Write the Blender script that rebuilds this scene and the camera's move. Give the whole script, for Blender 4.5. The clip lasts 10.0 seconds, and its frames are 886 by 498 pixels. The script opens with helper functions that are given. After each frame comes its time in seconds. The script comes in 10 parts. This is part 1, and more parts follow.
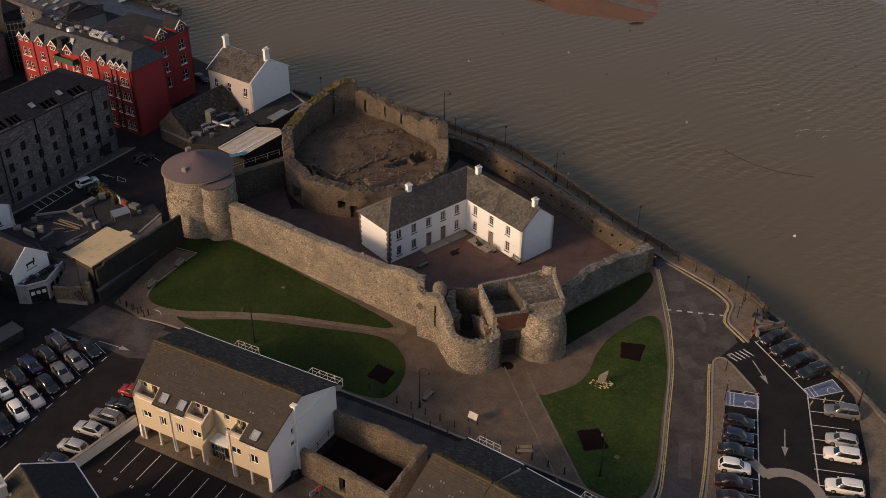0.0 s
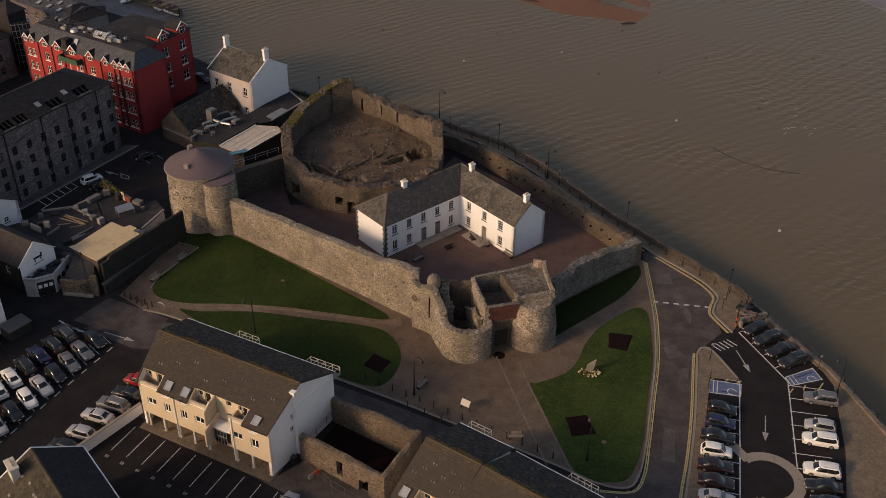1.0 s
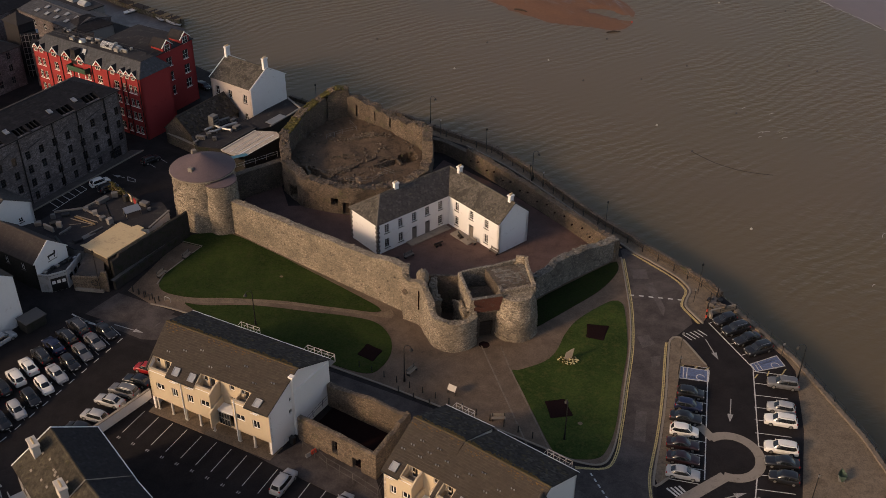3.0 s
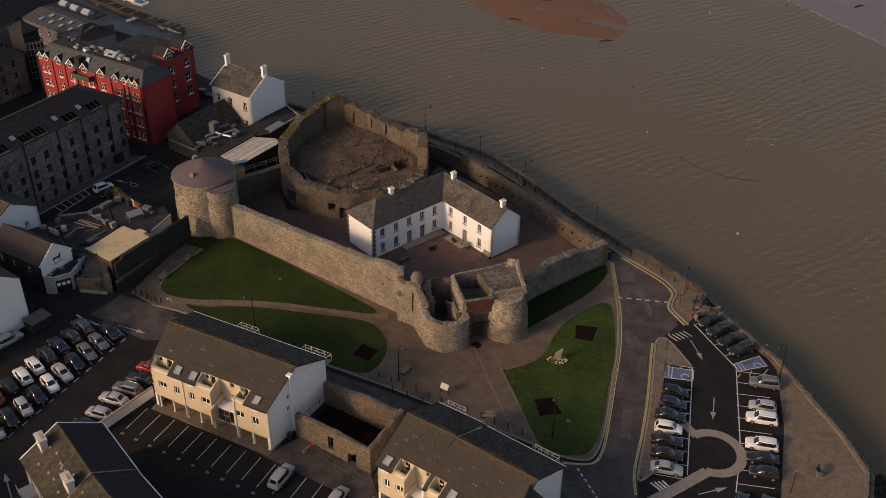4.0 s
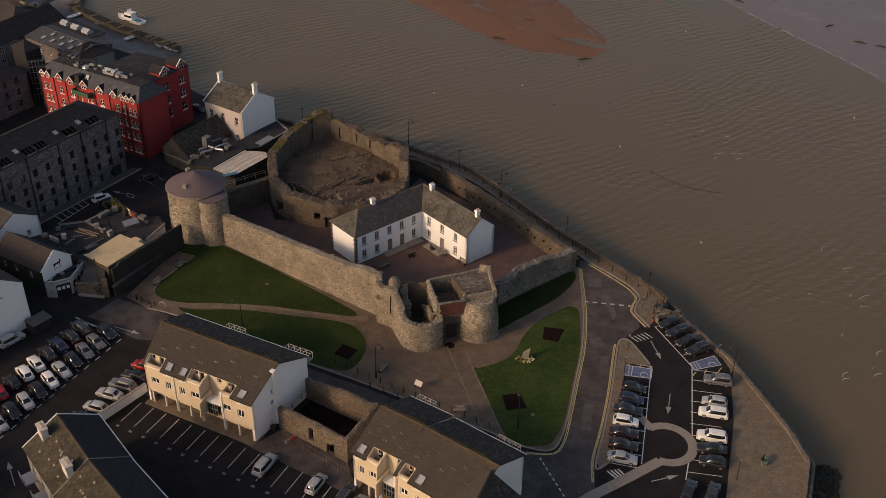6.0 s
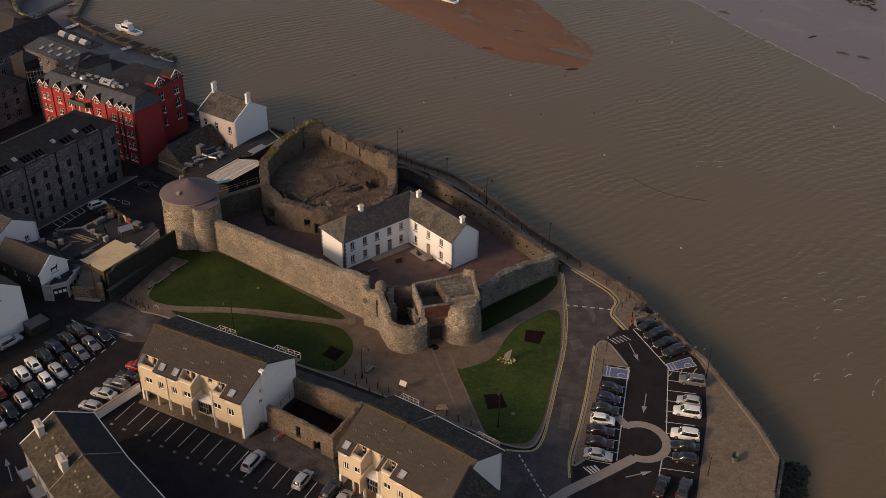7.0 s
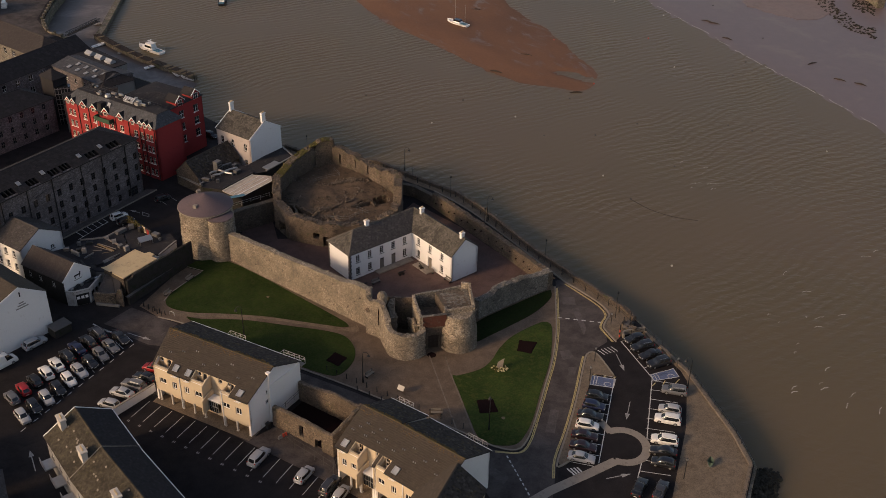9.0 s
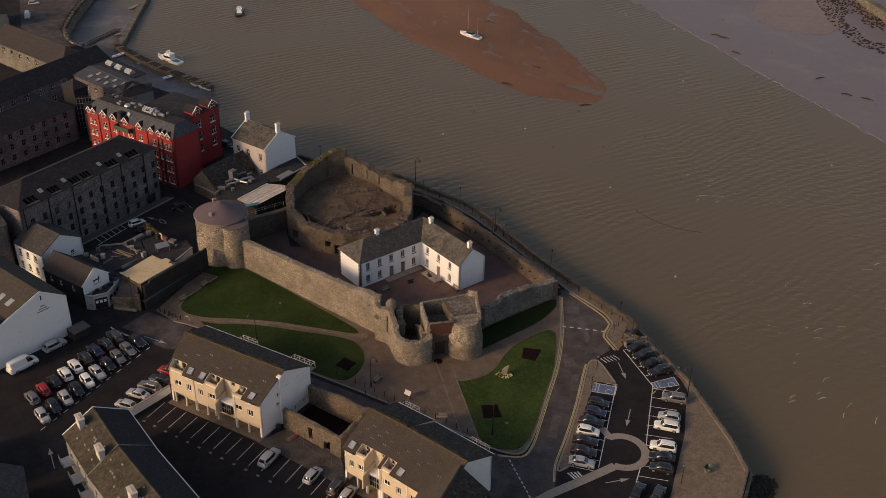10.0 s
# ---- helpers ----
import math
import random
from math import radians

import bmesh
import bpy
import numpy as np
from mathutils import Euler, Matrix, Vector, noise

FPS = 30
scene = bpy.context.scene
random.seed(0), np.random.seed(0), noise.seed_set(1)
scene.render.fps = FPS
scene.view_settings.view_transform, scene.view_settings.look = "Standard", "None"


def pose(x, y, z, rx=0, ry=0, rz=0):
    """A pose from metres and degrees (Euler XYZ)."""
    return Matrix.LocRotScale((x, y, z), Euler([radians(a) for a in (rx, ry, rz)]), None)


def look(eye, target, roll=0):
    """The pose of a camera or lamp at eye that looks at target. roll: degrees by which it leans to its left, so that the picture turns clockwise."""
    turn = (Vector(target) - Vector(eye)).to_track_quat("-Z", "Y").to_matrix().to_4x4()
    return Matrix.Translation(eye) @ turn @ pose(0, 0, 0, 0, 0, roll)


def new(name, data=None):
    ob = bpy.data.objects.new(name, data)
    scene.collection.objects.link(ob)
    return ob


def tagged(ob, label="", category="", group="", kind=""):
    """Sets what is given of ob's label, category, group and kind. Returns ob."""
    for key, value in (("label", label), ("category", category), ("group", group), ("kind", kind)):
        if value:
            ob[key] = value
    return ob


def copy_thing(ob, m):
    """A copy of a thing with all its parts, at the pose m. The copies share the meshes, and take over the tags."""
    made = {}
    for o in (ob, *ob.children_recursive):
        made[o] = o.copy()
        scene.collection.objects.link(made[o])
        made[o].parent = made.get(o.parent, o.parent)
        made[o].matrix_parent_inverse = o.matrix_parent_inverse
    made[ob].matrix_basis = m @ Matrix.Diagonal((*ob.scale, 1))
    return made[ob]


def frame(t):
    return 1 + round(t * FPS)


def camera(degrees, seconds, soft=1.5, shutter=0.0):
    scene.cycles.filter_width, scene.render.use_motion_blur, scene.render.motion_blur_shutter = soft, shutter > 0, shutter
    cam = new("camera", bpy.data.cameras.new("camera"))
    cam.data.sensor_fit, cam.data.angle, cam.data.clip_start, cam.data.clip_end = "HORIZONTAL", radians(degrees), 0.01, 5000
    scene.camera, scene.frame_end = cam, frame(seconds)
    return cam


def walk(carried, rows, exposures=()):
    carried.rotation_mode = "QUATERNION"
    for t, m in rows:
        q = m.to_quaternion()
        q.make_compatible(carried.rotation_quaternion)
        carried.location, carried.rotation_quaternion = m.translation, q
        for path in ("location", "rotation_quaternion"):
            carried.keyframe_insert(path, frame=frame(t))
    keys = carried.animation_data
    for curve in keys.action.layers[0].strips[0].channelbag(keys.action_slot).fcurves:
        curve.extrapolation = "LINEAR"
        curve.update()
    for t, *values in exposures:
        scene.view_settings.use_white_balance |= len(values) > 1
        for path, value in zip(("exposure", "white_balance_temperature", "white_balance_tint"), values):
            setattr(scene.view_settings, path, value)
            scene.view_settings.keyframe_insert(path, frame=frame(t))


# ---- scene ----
# ---- camera and its way ----
cam = camera(48.0, 10.0, 0.6)
ROWS = [
    (0, -7.62, 15.34, 81.62, 56.27, -0.63, -1.50),
    (0.5, -7.34, 13.26, 82.57, 56.23, -0.63, -1.53),
    (1, -7.11, 11.23, 83.58, 56.20, -0.62, -1.59),
    (1.5, -6.74, 9.13, 84.51, 56.18, -0.52, -1.67),
    (2, -6.44, 7.10, 85.53, 56.15, -0.49, -1.73),
    (2.5, -6.22, 4.99, 86.57, 56.31, -0.50, -1.76),
    (4, -5.40, -1.08, 89.88, 56.84, -0.65, -1.79),
    (4.5, -4.84, -3.18, 90.96, 57.04, -0.71, -1.76),
    (5, -4.16, -5.42, 92.11, 57.24, -0.73, -1.76),
    (5.5, -3.27, -7.73, 93.21, 57.43, -0.74, -1.79),
    (7, -0.22, -14.82, 96.70, 58.12, -0.81, -1.90),
    (7.5, 0.66, -17.02, 97.77, 58.37, -0.83, -1.89),
    (8, 1.40, -19.16, 98.98, 58.60, -0.93, -1.49),
    (8.5, 2.04, -21.35, 100.22, 58.81, -0.98, -1.02),
    (9, 2.66, -23.51, 101.56, 59.04, -1.02, -0.57),
    (9.5, 3.23, -25.56, 102.92, 59.26, -1.07, -0.06),
    (10, 3.82, -27.60, 104.24, 59.49, -1.08, 0.44),
]
walk(cam, [(row[0], pose(*row[1:])) for row in ROWS], [(0, 0.42, 7250, 17), (10, 0.42, 7250, 17)])

# ---- world, sun, exposure ----
SUN_AZ, SUN_EL = 210.0, 22.5          # direction towards the sun, from +x counter-clockwise, and its height
world = bpy.data.worlds.new("sky_world")
scene.world = world
world.use_nodes = True
wn = world.node_tree.nodes
sky = wn.new("ShaderNodeTexSky")
sky.sky_type, sky.sun_disc = "NISHITA", False
sky.sun_elevation, sky.sun_rotation = radians(SUN_EL), radians(90 - SUN_AZ)
sky.dust_density, sky.ozone_density = 2.2, 1.3
world.node_tree.links.new(sky.outputs[0], wn["Background"].inputs[0])
wn["Background"].inputs[1].default_value = 0.104
sun_dir = Vector((math.cos(radians(SUN_AZ)) * math.cos(radians(SUN_EL)), math.sin(radians(SUN_AZ)) * math.cos(radians(SUN_EL)), math.sin(radians(SUN_EL))))
sun = new("sun", bpy.data.lights.new("sun", "SUN"))
sun.data.energy, sun.data.angle, sun.data.color = 1.75, radians(10.0), (1.0, 0.745, 0.48)
sun.matrix_world = look(sun_dir * 300, (0, 0, 0))
# ---- materials ----
def nodes(name):
    m = bpy.data.materials.new(name)
    m.use_nodes = True
    nt = m.node_tree
    return m, nt, nt.nodes["Principled BSDF"], nt.nodes.new, nt.links.new


def ramp(mk, ln, fac, stops):
    r = mk("ShaderNodeValToRGB")
    while len(r.color_ramp.elements) < len(stops):
        r.color_ramp.elements.new(0.5)
    for e, (p, c) in zip(r.color_ramp.elements, stops):
        e.position, e.color = p, (*c, 1) if len(c) == 3 else c
    ln(fac, r.inputs[0])
    return r.outputs[0]


def tone(c, k):
    return tuple(min(1.0, v * k) for v in c)


def mixed(mk, ln, fac, a, b, mode="MIX"):
    x = mk("ShaderNodeMix")
    x.data_type, x.blend_type = "RGBA", mode
    for sock, v in ((x.inputs[0], fac), (x.inputs[6], a), (x.inputs[7], b)):
        if isinstance(v, (int, float)):
            sock.default_value = v
        elif isinstance(v, tuple):
            sock.default_value = (*v, 1)
        else:
            ln(v, sock)
    return x.outputs[2]


def grain(mk, ln, scale, detail=4, rough=0.6, co=None, dist=0.0):
    n = mk("ShaderNodeTexNoise")
    n.inputs["Scale"].default_value, n.inputs["Detail"].default_value, n.inputs["Roughness"].default_value = scale, detail, rough
    n.inputs["Distortion"].default_value = dist
    if co is None:
        co = mk("ShaderNodeTexCoord").outputs["Object"]
    ln(co, n.inputs["Vector"])
    return n.outputs[0]


def bumped(mk, ln, bsdf, height, strength, distance, normal=None):
    b = mk("ShaderNodeBump")
    b.inputs["Strength"].default_value, b.inputs["Distance"].default_value = strength, distance
    ln(height, b.inputs["Height"])
    if normal is not None:
        ln(normal, b.inputs["Normal"])
    ln(b.outputs[0], bsdf.inputs["Normal"])
    return b.outputs[0]


def plain(name, c, rough=0.8, big=0.25, small=6.0, spread=0.25, bump=0.3, depth=0.03, metal=0.0, stain=None, stain_at=0.6, island=0.0, coat=0.0):
    """A surface of one colour with broad and fine variation, relief, and stains of a second colour."""
    m, nt, bsdf, mk, ln = nodes(name)
    a = grain(mk, ln, big, 5, 0.65)
    f = grain(mk, ln, small, 5, 0.7)
    col = mixed(mk, ln, a, tone(c, 1 - spread), tone(c, 1 + spread))
    col = mixed(mk, ln, 0.5, col, ramp(mk, ln, f, [(0.3, tone(c, 1 - spread)), (0.7, tone(c, 1 + spread))]))
    if island:
        g = mk("ShaderNodeNewGeometry")
        col = mixed(mk, ln, island, col, ramp(mk, ln, g.outputs["Random Per Island"], [(0.0, tone(c, 0.3)), (0.5, c), (0.85, tone(c, 1.4)), (1.0, tone(c, 2.6))]))
    if stain:
        s = grain(mk, ln, big * 2.3, 6, 0.7, dist=0.6)
        col = mixed(mk, ln, ramp(mk, ln, s, [(stain_at - 0.06, (0, 0, 0)), (stain_at + 0.1, (1, 1, 1))]), col, stain)
    ln(col, bsdf.inputs["Base Color"])
    bsdf.inputs["Roughness"].default_value, bsdf.inputs["Metallic"].default_value = rough, metal
    if rough >= 0.69 and not metal:
        bsdf.inputs["Specular IOR Level"].default_value = 0.2
    if coat:
        bsdf.inputs["Coat Weight"].default_value = coat
    if bump:
        bumped(mk, ln, bsdf, f, bump, depth)
    return m


def masonry(name, c, size=4.6, mortar=(0.075, 0.06, 0.045), moss=(0.07, 0.075, 0.025), moss_at=0.62, tint=(0.17, 0.115, 0.07), even=0.0):
    """Rubble stonework: stones of uneven size and tone, joints, lichen and damp stains."""
    m, nt, bsdf, mk, ln = nodes(name)
    tc = mk("ShaderNodeTexCoord")
    mp = mk("ShaderNodeMapping")
    mp.inputs["Scale"].default_value = (1, 1, 1.7)
    ln(tc.outputs["Object"], mp.inputs[0])
    wob = grain(mk, ln, 1.2, 3, 0.5, tc.outputs["Object"])
    vec = mixed(mk, ln, 0.12, mp.outputs[0], wob, "ADD")
    v = mk("ShaderNodeTexVoronoi")
    v.inputs["Scale"].default_value = size
    ln(vec, v.inputs["Vector"])
    e = mk("ShaderNodeTexVoronoi")
    e.feature = "DISTANCE_TO_EDGE"
    e.inputs["Scale"].default_value = size
    ln(vec, e.inputs["Vector"])
    sep = mk("ShaderNodeSeparateColor")
    ln(v.outputs["Color"], sep.inputs[0])
    stone = ramp(mk, ln, sep.outputs[0], [(0.0, tone(c, 0.28)), (0.28, tone(c, 0.72)), (0.45, tint), (0.65, tone(c, 1.2)), (0.85, tone(c, 1.6)), (1.0, tone(c, 2.3))])
    fine = grain(mk, ln, 5, 6, 0.75)
    stone = mixed(mk, ln, 0.45, stone, ramp(mk, ln, fine, [(0.36, tone(c, 0.15)), (0.5, tone(c, 0.95)), (0.64, tone(c, 2.4))]))
    edge = ramp(mk, ln, e.outputs["Distance"], [(0.0, (0.65,) * 3), (0.10, (0, 0, 0))])
    col = mixed(mk, ln, edge, stone, mortar)
    pit = grain(mk, ln, 1.5, 6, 0.7, dist=0.8)
    col = mixed(mk, ln, ramp(mk, ln, pit, [(0.57, (0, 0, 0)), (0.64, (0.8,) * 3)]), col, tone(c, 0.22))
    lime = grain(mk, ln, 1.1, 7, 0.75, dist=0.5)
    col = mixed(mk, ln, ramp(mk, ln, lime, [(0.53, (0, 0, 0)), (0.66, (0.55,) * 3)]), col, tone(c, 1.75))
    broad = grain(mk, ln, 0.22, 6, 0.68, dist=0.3)
    col = mixed(mk, ln, ramp(mk, ln, broad, [(0.36, (0.7,) * 3), (0.58, (0.0,) * 3)]), col, tone(c, 0.38))
    green = grain(mk, ln, 0.7, 6, 0.7, dist=0.4)
    col = mixed(mk, ln, ramp(mk, ln, green, [(moss_at, (0, 0, 0)), (moss_at + 0.14, (0.75,) * 3)]), col, moss)
    if even:
        col = mixed(mk, ln, even, col, tone(c, 1.08))
    ln(col, bsdf.inputs["Base Color"])
    bsdf.inputs["Roughness"].default_value = 0.92
    bumped(mk, ln, bsdf, mixed(mk, ln, 0.5, e.outputs["Distance"], fine), 0.9, 0.14)
    return m


def water_mat():
    """Muddy tidal water: short wind ripples in patches, calm lanes, broad changes of silt, a few flecks of foam."""
    m, nt, bsdf, mk, ln = nodes("estuary_water")
    tc = mk("ShaderNodeTexCoord")
    drift = mk("ShaderNodeTexNoise")
    drift.inputs["Scale"].default_value, drift.inputs["Detail"].default_value = 0.02, 3
    ln(tc.outputs["Object"], drift.inputs["Vector"])
    bent = mixed(mk, ln, 1.0, tc.outputs["Object"], mixed(mk, ln, 1.0, drift.outputs["Color"], (15.0, 15.0, 0.0), "MULTIPLY"), "ADD")
    mp = mk("ShaderNodeMapping")
    mp.inputs["Scale"].default_value = (0.5, 1.0, 1.0)
    turn = mk("ShaderNodeVectorRotate")
    turn.rotation_type = "Z_AXIS"
    turn.inputs["Angle"].default_value = radians(-34)
    ln(bent, turn.inputs["Vector"])
    ln(turn.outputs[0], mp.inputs[0])
    wave = mk("ShaderNodeTexWave")
    wave.bands_direction = "Y"
    for k, v in (("Scale", 0.135), ("Distortion", 4.0), ("Detail", 2.0), ("Detail Scale", 1.4), ("Detail Roughness", 0.6)):
        wave.inputs[k].default_value = v
    ln(mp.outputs[0], wave.inputs["Vector"])
    chop = grain(mk, ln, 1.0, 2, 0.5, mp.outputs[0], 0.2)
    turn2 = mk("ShaderNodeVectorRotate")
    turn2.rotation_type = "Z_AXIS"
    turn2.inputs["Angle"].default_value = radians(8)
    ln(bent, turn2.inputs["Vector"])
    mp2 = mk("ShaderNodeMapping")
    mp2.inputs["Scale"].default_value = (0.42, 0.95, 1.0)
    ln(turn2.outputs[0], mp2.inputs[0])
    chop = mixed(mk, ln, 0.5, chop, grain(mk, ln, 0.95, 2, 0.5, mp2.outputs[0], 0.2))
    calm = grain(mk, ln, 0.016, 4, 0.6, tc.outputs["Object"], 0.8)
    calm = ramp(mk, ln, calm, [(0.40, (0.06,) * 3), (0.60, (1, 1, 1))])
    h = mixed(mk, ln, 0.80, wave.outputs["Fac"], chop)
    flat = mixed(mk, ln, calm, (0.5, 0.5, 0.5), h)
    broad = grain(mk, ln, 0.006, 5, 0.6, tc.outputs["Object"], 0.4)
    col = ramp(mk, ln, broad, [(0.3, (0.108, 0.086, 0.047)), (0.5, (0.121, 0.091, 0.055)), (0.75, (0.130, 0.092, 0.063))])
    foam = grain(mk, ln, 0.22, 8, 0.75, mp.outputs[0], 1.5)
    col = mixed(mk, ln, ramp(mk, ln, foam, [(0.69, (0, 0, 0)), (0.75, (0.55,) * 3)]), col, (0.45, 0.40, 0.34))
    ln(col, bsdf.inputs["Base Color"])
    bsdf.inputs["Roughness"].default_value, bsdf.inputs["IOR"].default_value = 0.36, 1.33
    bsdf.subsurface_method = "BURLEY"
    bsdf.inputs["Subsurface Weight"].default_value, bsdf.inputs["Subsurface Scale"].default_value = 1.0, 1.6
    bsdf.inputs["Subsurface Radius"].default_value = (1.0, 1.0, 0.9)
    bsdf.inputs["Specular IOR Level"].default_value = 0.3
    bumped(mk, ln, bsdf, flat, 1.0, 0.66)
    return m


def sand_mat():
    """Wet sand: drier red-brown crown, dark wet hollows, grey standing film in streaks along the bank."""
    m, nt, bsdf, mk, ln = nodes("wet_sand")
    tc = mk("ShaderNodeTexCoord")
    turn = mk("ShaderNodeVectorRotate")
    turn.rotation_type = "Z_AXIS"
    turn.inputs["Angle"].default_value = radians(62)
    ln(tc.outputs["Object"], turn.inputs["Vector"])
    mp = mk("ShaderNodeMapping")
    mp.inputs["Scale"].default_value = (0.45, 1.0, 1.0)
    ln(turn.outputs[0], mp.inputs[0])
    broad = grain(mk, ln, 0.05, 5, 0.6, mp.outputs[0], 0.5)
    streak = grain(mk, ln, 0.16, 5, 0.65, mp.outputs[0], 0.8)
    fine = grain(mk, ln, 1.2, 5, 0.7)
    col = ramp(mk, ln, broad, [(0.34, (0.128, 0.062, 0.036)), (0.50, (0.168, 0.080, 0.044)), (0.66, (0.205, 0.102, 0.055))])
    wet = ramp(mk, ln, streak, [(0.54, (0, 0, 0)), (0.66, (0.7,) * 3)])
    col = mixed(mk, ln, wet, col, (0.094, 0.064, 0.048))
    col = mixed(mk, ln, 0.25, col, ramp(mk, ln, fine, [(0.36, (0.09, 0.05, 0.034)), (0.64, (0.20, 0.112, 0.07))]))
    low = ramp(mk, ln, wet, [(0.0, (0.85,) * 3), (0.7, (0.35,) * 3)])
    ln(col, bsdf.inputs["Base Color"])
    ln(low, bsdf.inputs["Roughness"])
    bsdf.inputs["Specular IOR Level"].default_value = 0.25
    bumped(mk, ln, bsdf, mixed(mk, ln, 0.5, streak, fine), 0.35, 0.10)
    return m


def slate_mat(name, c, spot, moss):
    """Old slates blotched with pale lichen spots, dark damp runs and some moss."""
    m, nt, bsdf, mk, ln = nodes(name)
    g = mk("ShaderNodeNewGeometry")
    col = ramp(mk, ln, g.outputs["Random Per Island"], [(0.0, tone(c, 0.5)), (0.4, c), (0.8, tone(c, 1.25)), (1.0, tone(c, 1.8))])
    f = grain(mk, ln, 5.0, 5, 0.75)
    col = mixed(mk, ln, 0.45, col, ramp(mk, ln, f, [(0.36, tone(c, 0.35)), (0.64, tone(c, 1.7))]))
    damp = grain(mk, ln, 0.5, 6, 0.7, dist=0.5)
    col = mixed(mk, ln, ramp(mk, ln, damp, [(0.40, (0.75,) * 3), (0.54, (0, 0, 0))]), col, tone(c, 0.42))
    lich = grain(mk, ln, 2.4, 6, 0.75, dist=0.6)
    col = mixed(mk, ln, ramp(mk, ln, lich, [(0.56, (0, 0, 0)), (0.66, (0.8,) * 3)]), col, spot)
    green = grain(mk, ln, 1.1, 6, 0.7, dist=0.4)
    col = mixed(mk, ln, ramp(mk, ln, green, [(0.60, (0, 0, 0)), (0.70, (0.7,) * 3)]), col, moss)
    ln(col, bsdf.inputs["Base Color"])
    bsdf.inputs["Roughness"].default_value, bsdf.inputs["Specular IOR Level"].default_value = 0.8, 0.2
    bumped(mk, ln, bsdf, f, 0.5, 0.03)
    return m


def paint_mat():
    m, nt, bsdf, mk, ln = nodes("car_paint")
    o = mk("ShaderNodeObjectInfo")
    dirt = grain(mk, ln, 3.0, 5, 0.7)
    ln(mixed(mk, ln, ramp(mk, ln, dirt, [(0.5, (0, 0, 0)), (0.85, (0.14,) * 3)]), o.outputs["Color"], (0.10, 0.085, 0.07)), bsdf.inputs["Base Color"])
    bsdf.inputs["Roughness"].default_value, bsdf.inputs["Metallic"].default_value = 0.35, 0.0
    bsdf.inputs["Coat Weight"].default_value, bsdf.inputs["Coat Roughness"].default_value = 0.3, 0.08
    return m


def glass_mat(name="window_glass", c=(0.02, 0.022, 0.025)):
    m, nt, bsdf, mk, ln = nodes(name)
    bsdf.inputs["Base Color"].default_value = (*c, 1)
    bsdf.inputs["Roughness"].default_value, bsdf.inputs["IOR"].default_value = 0.06, 1.5
    bsdf.inputs["Specular IOR Level"].default_value = 0.7
    bumped(mk, ln, bsdf, grain(mk, ln, 1.3, 2), 0.05, 0.02)
    return m


def lawn_mat(name, k, dry):
    m, nt, bsdf, mk, ln = nodes(name)
    a = grain(mk, ln, 0.12, 5, 0.6, dist=0.4)
    f = grain(mk, ln, 3.6, 6, 0.8)
    mid = grain(mk, ln, 0.9, 5, 0.7)
    col = ramp(mk, ln, a, [(0.34, tone((0.009, 0.016, 0.004), k)), (0.5, tone((0.022, 0.034, 0.008), k)), (0.66, tone((0.046, 0.062, 0.014), k))])
    col = mixed(mk, ln, 0.5, col, ramp(mk, ln, f, [(0.34, tone((0.008, 0.021, 0.004), k)), (0.66, tone((0.050, 0.075, 0.017), k))]))
    col = mixed(mk, ln, ramp(mk, ln, mid, [(0.50, (0, 0, 0)), (0.68, (0.6,) * 3)]), col, dry)
    ln(col, bsdf.inputs["Base Color"])
    bsdf.inputs["Roughness"].default_value = 0.95
    bsdf.inputs["Specular IOR Level"].default_value = 0.1
    bumped(mk, ln, bsdf, f, 0.8, 0.08)
    return m


def paving_mat(name, c, patch, size=0.35):
    """Worn ground of setts or tarmac: fine grain, tyre-worn patches, damp areas that shine a little."""
    m, nt, bsdf, mk, ln = nodes(name)
    a = grain(mk, ln, 0.10, 6, 0.65, dist=0.7)
    b = grain(mk, ln, size, 6, 0.7, dist=0.3)
    f = grain(mk, ln, 5, 5, 0.8)
    col = mixed(mk, ln, ramp(mk, ln, a, [(0.35, (0, 0, 0)), (0.65, (1, 1, 1))]), c, patch)
    col = mixed(mk, ln, 0.5, col, ramp(mk, ln, b, [(0.36, tone(c, 0.45)), (0.64, tone(patch, 1.45))]))
    col = mixed(mk, ln, 0.35, col, ramp(mk, ln, f, [(0.34, tone(c, 0.25)), (0.66, tone(c, 2.3))]))
    ln(col, bsdf.inputs["Base Color"])
    ln(ramp(mk, ln, a, [(0.3, (0.95,) * 3), (0.75, (0.62,) * 3)]), bsdf.inputs["Roughness"])
    bsdf.inputs["Specular IOR Level"].default_value = 0.12 if max(c) < 0.06 else 0.3
    bumped(mk, ln, bsdf, f, 0.4, 0.02)
    return m


def marking_mat(name, c):
    m, nt, bsdf, mk, ln = nodes(name)
    f = grain(mk, ln, 4, 6, 0.8)
    ln(mixed(mk, ln, ramp(mk, ln, f, [(0.42, (0, 0, 0)), (0.68, (0.8,) * 3)]), c, (0.06, 0.055, 0.05)), bsdf.inputs["Base Color"])
    bsdf.inputs["Roughness"].default_value = 0.8
    return m


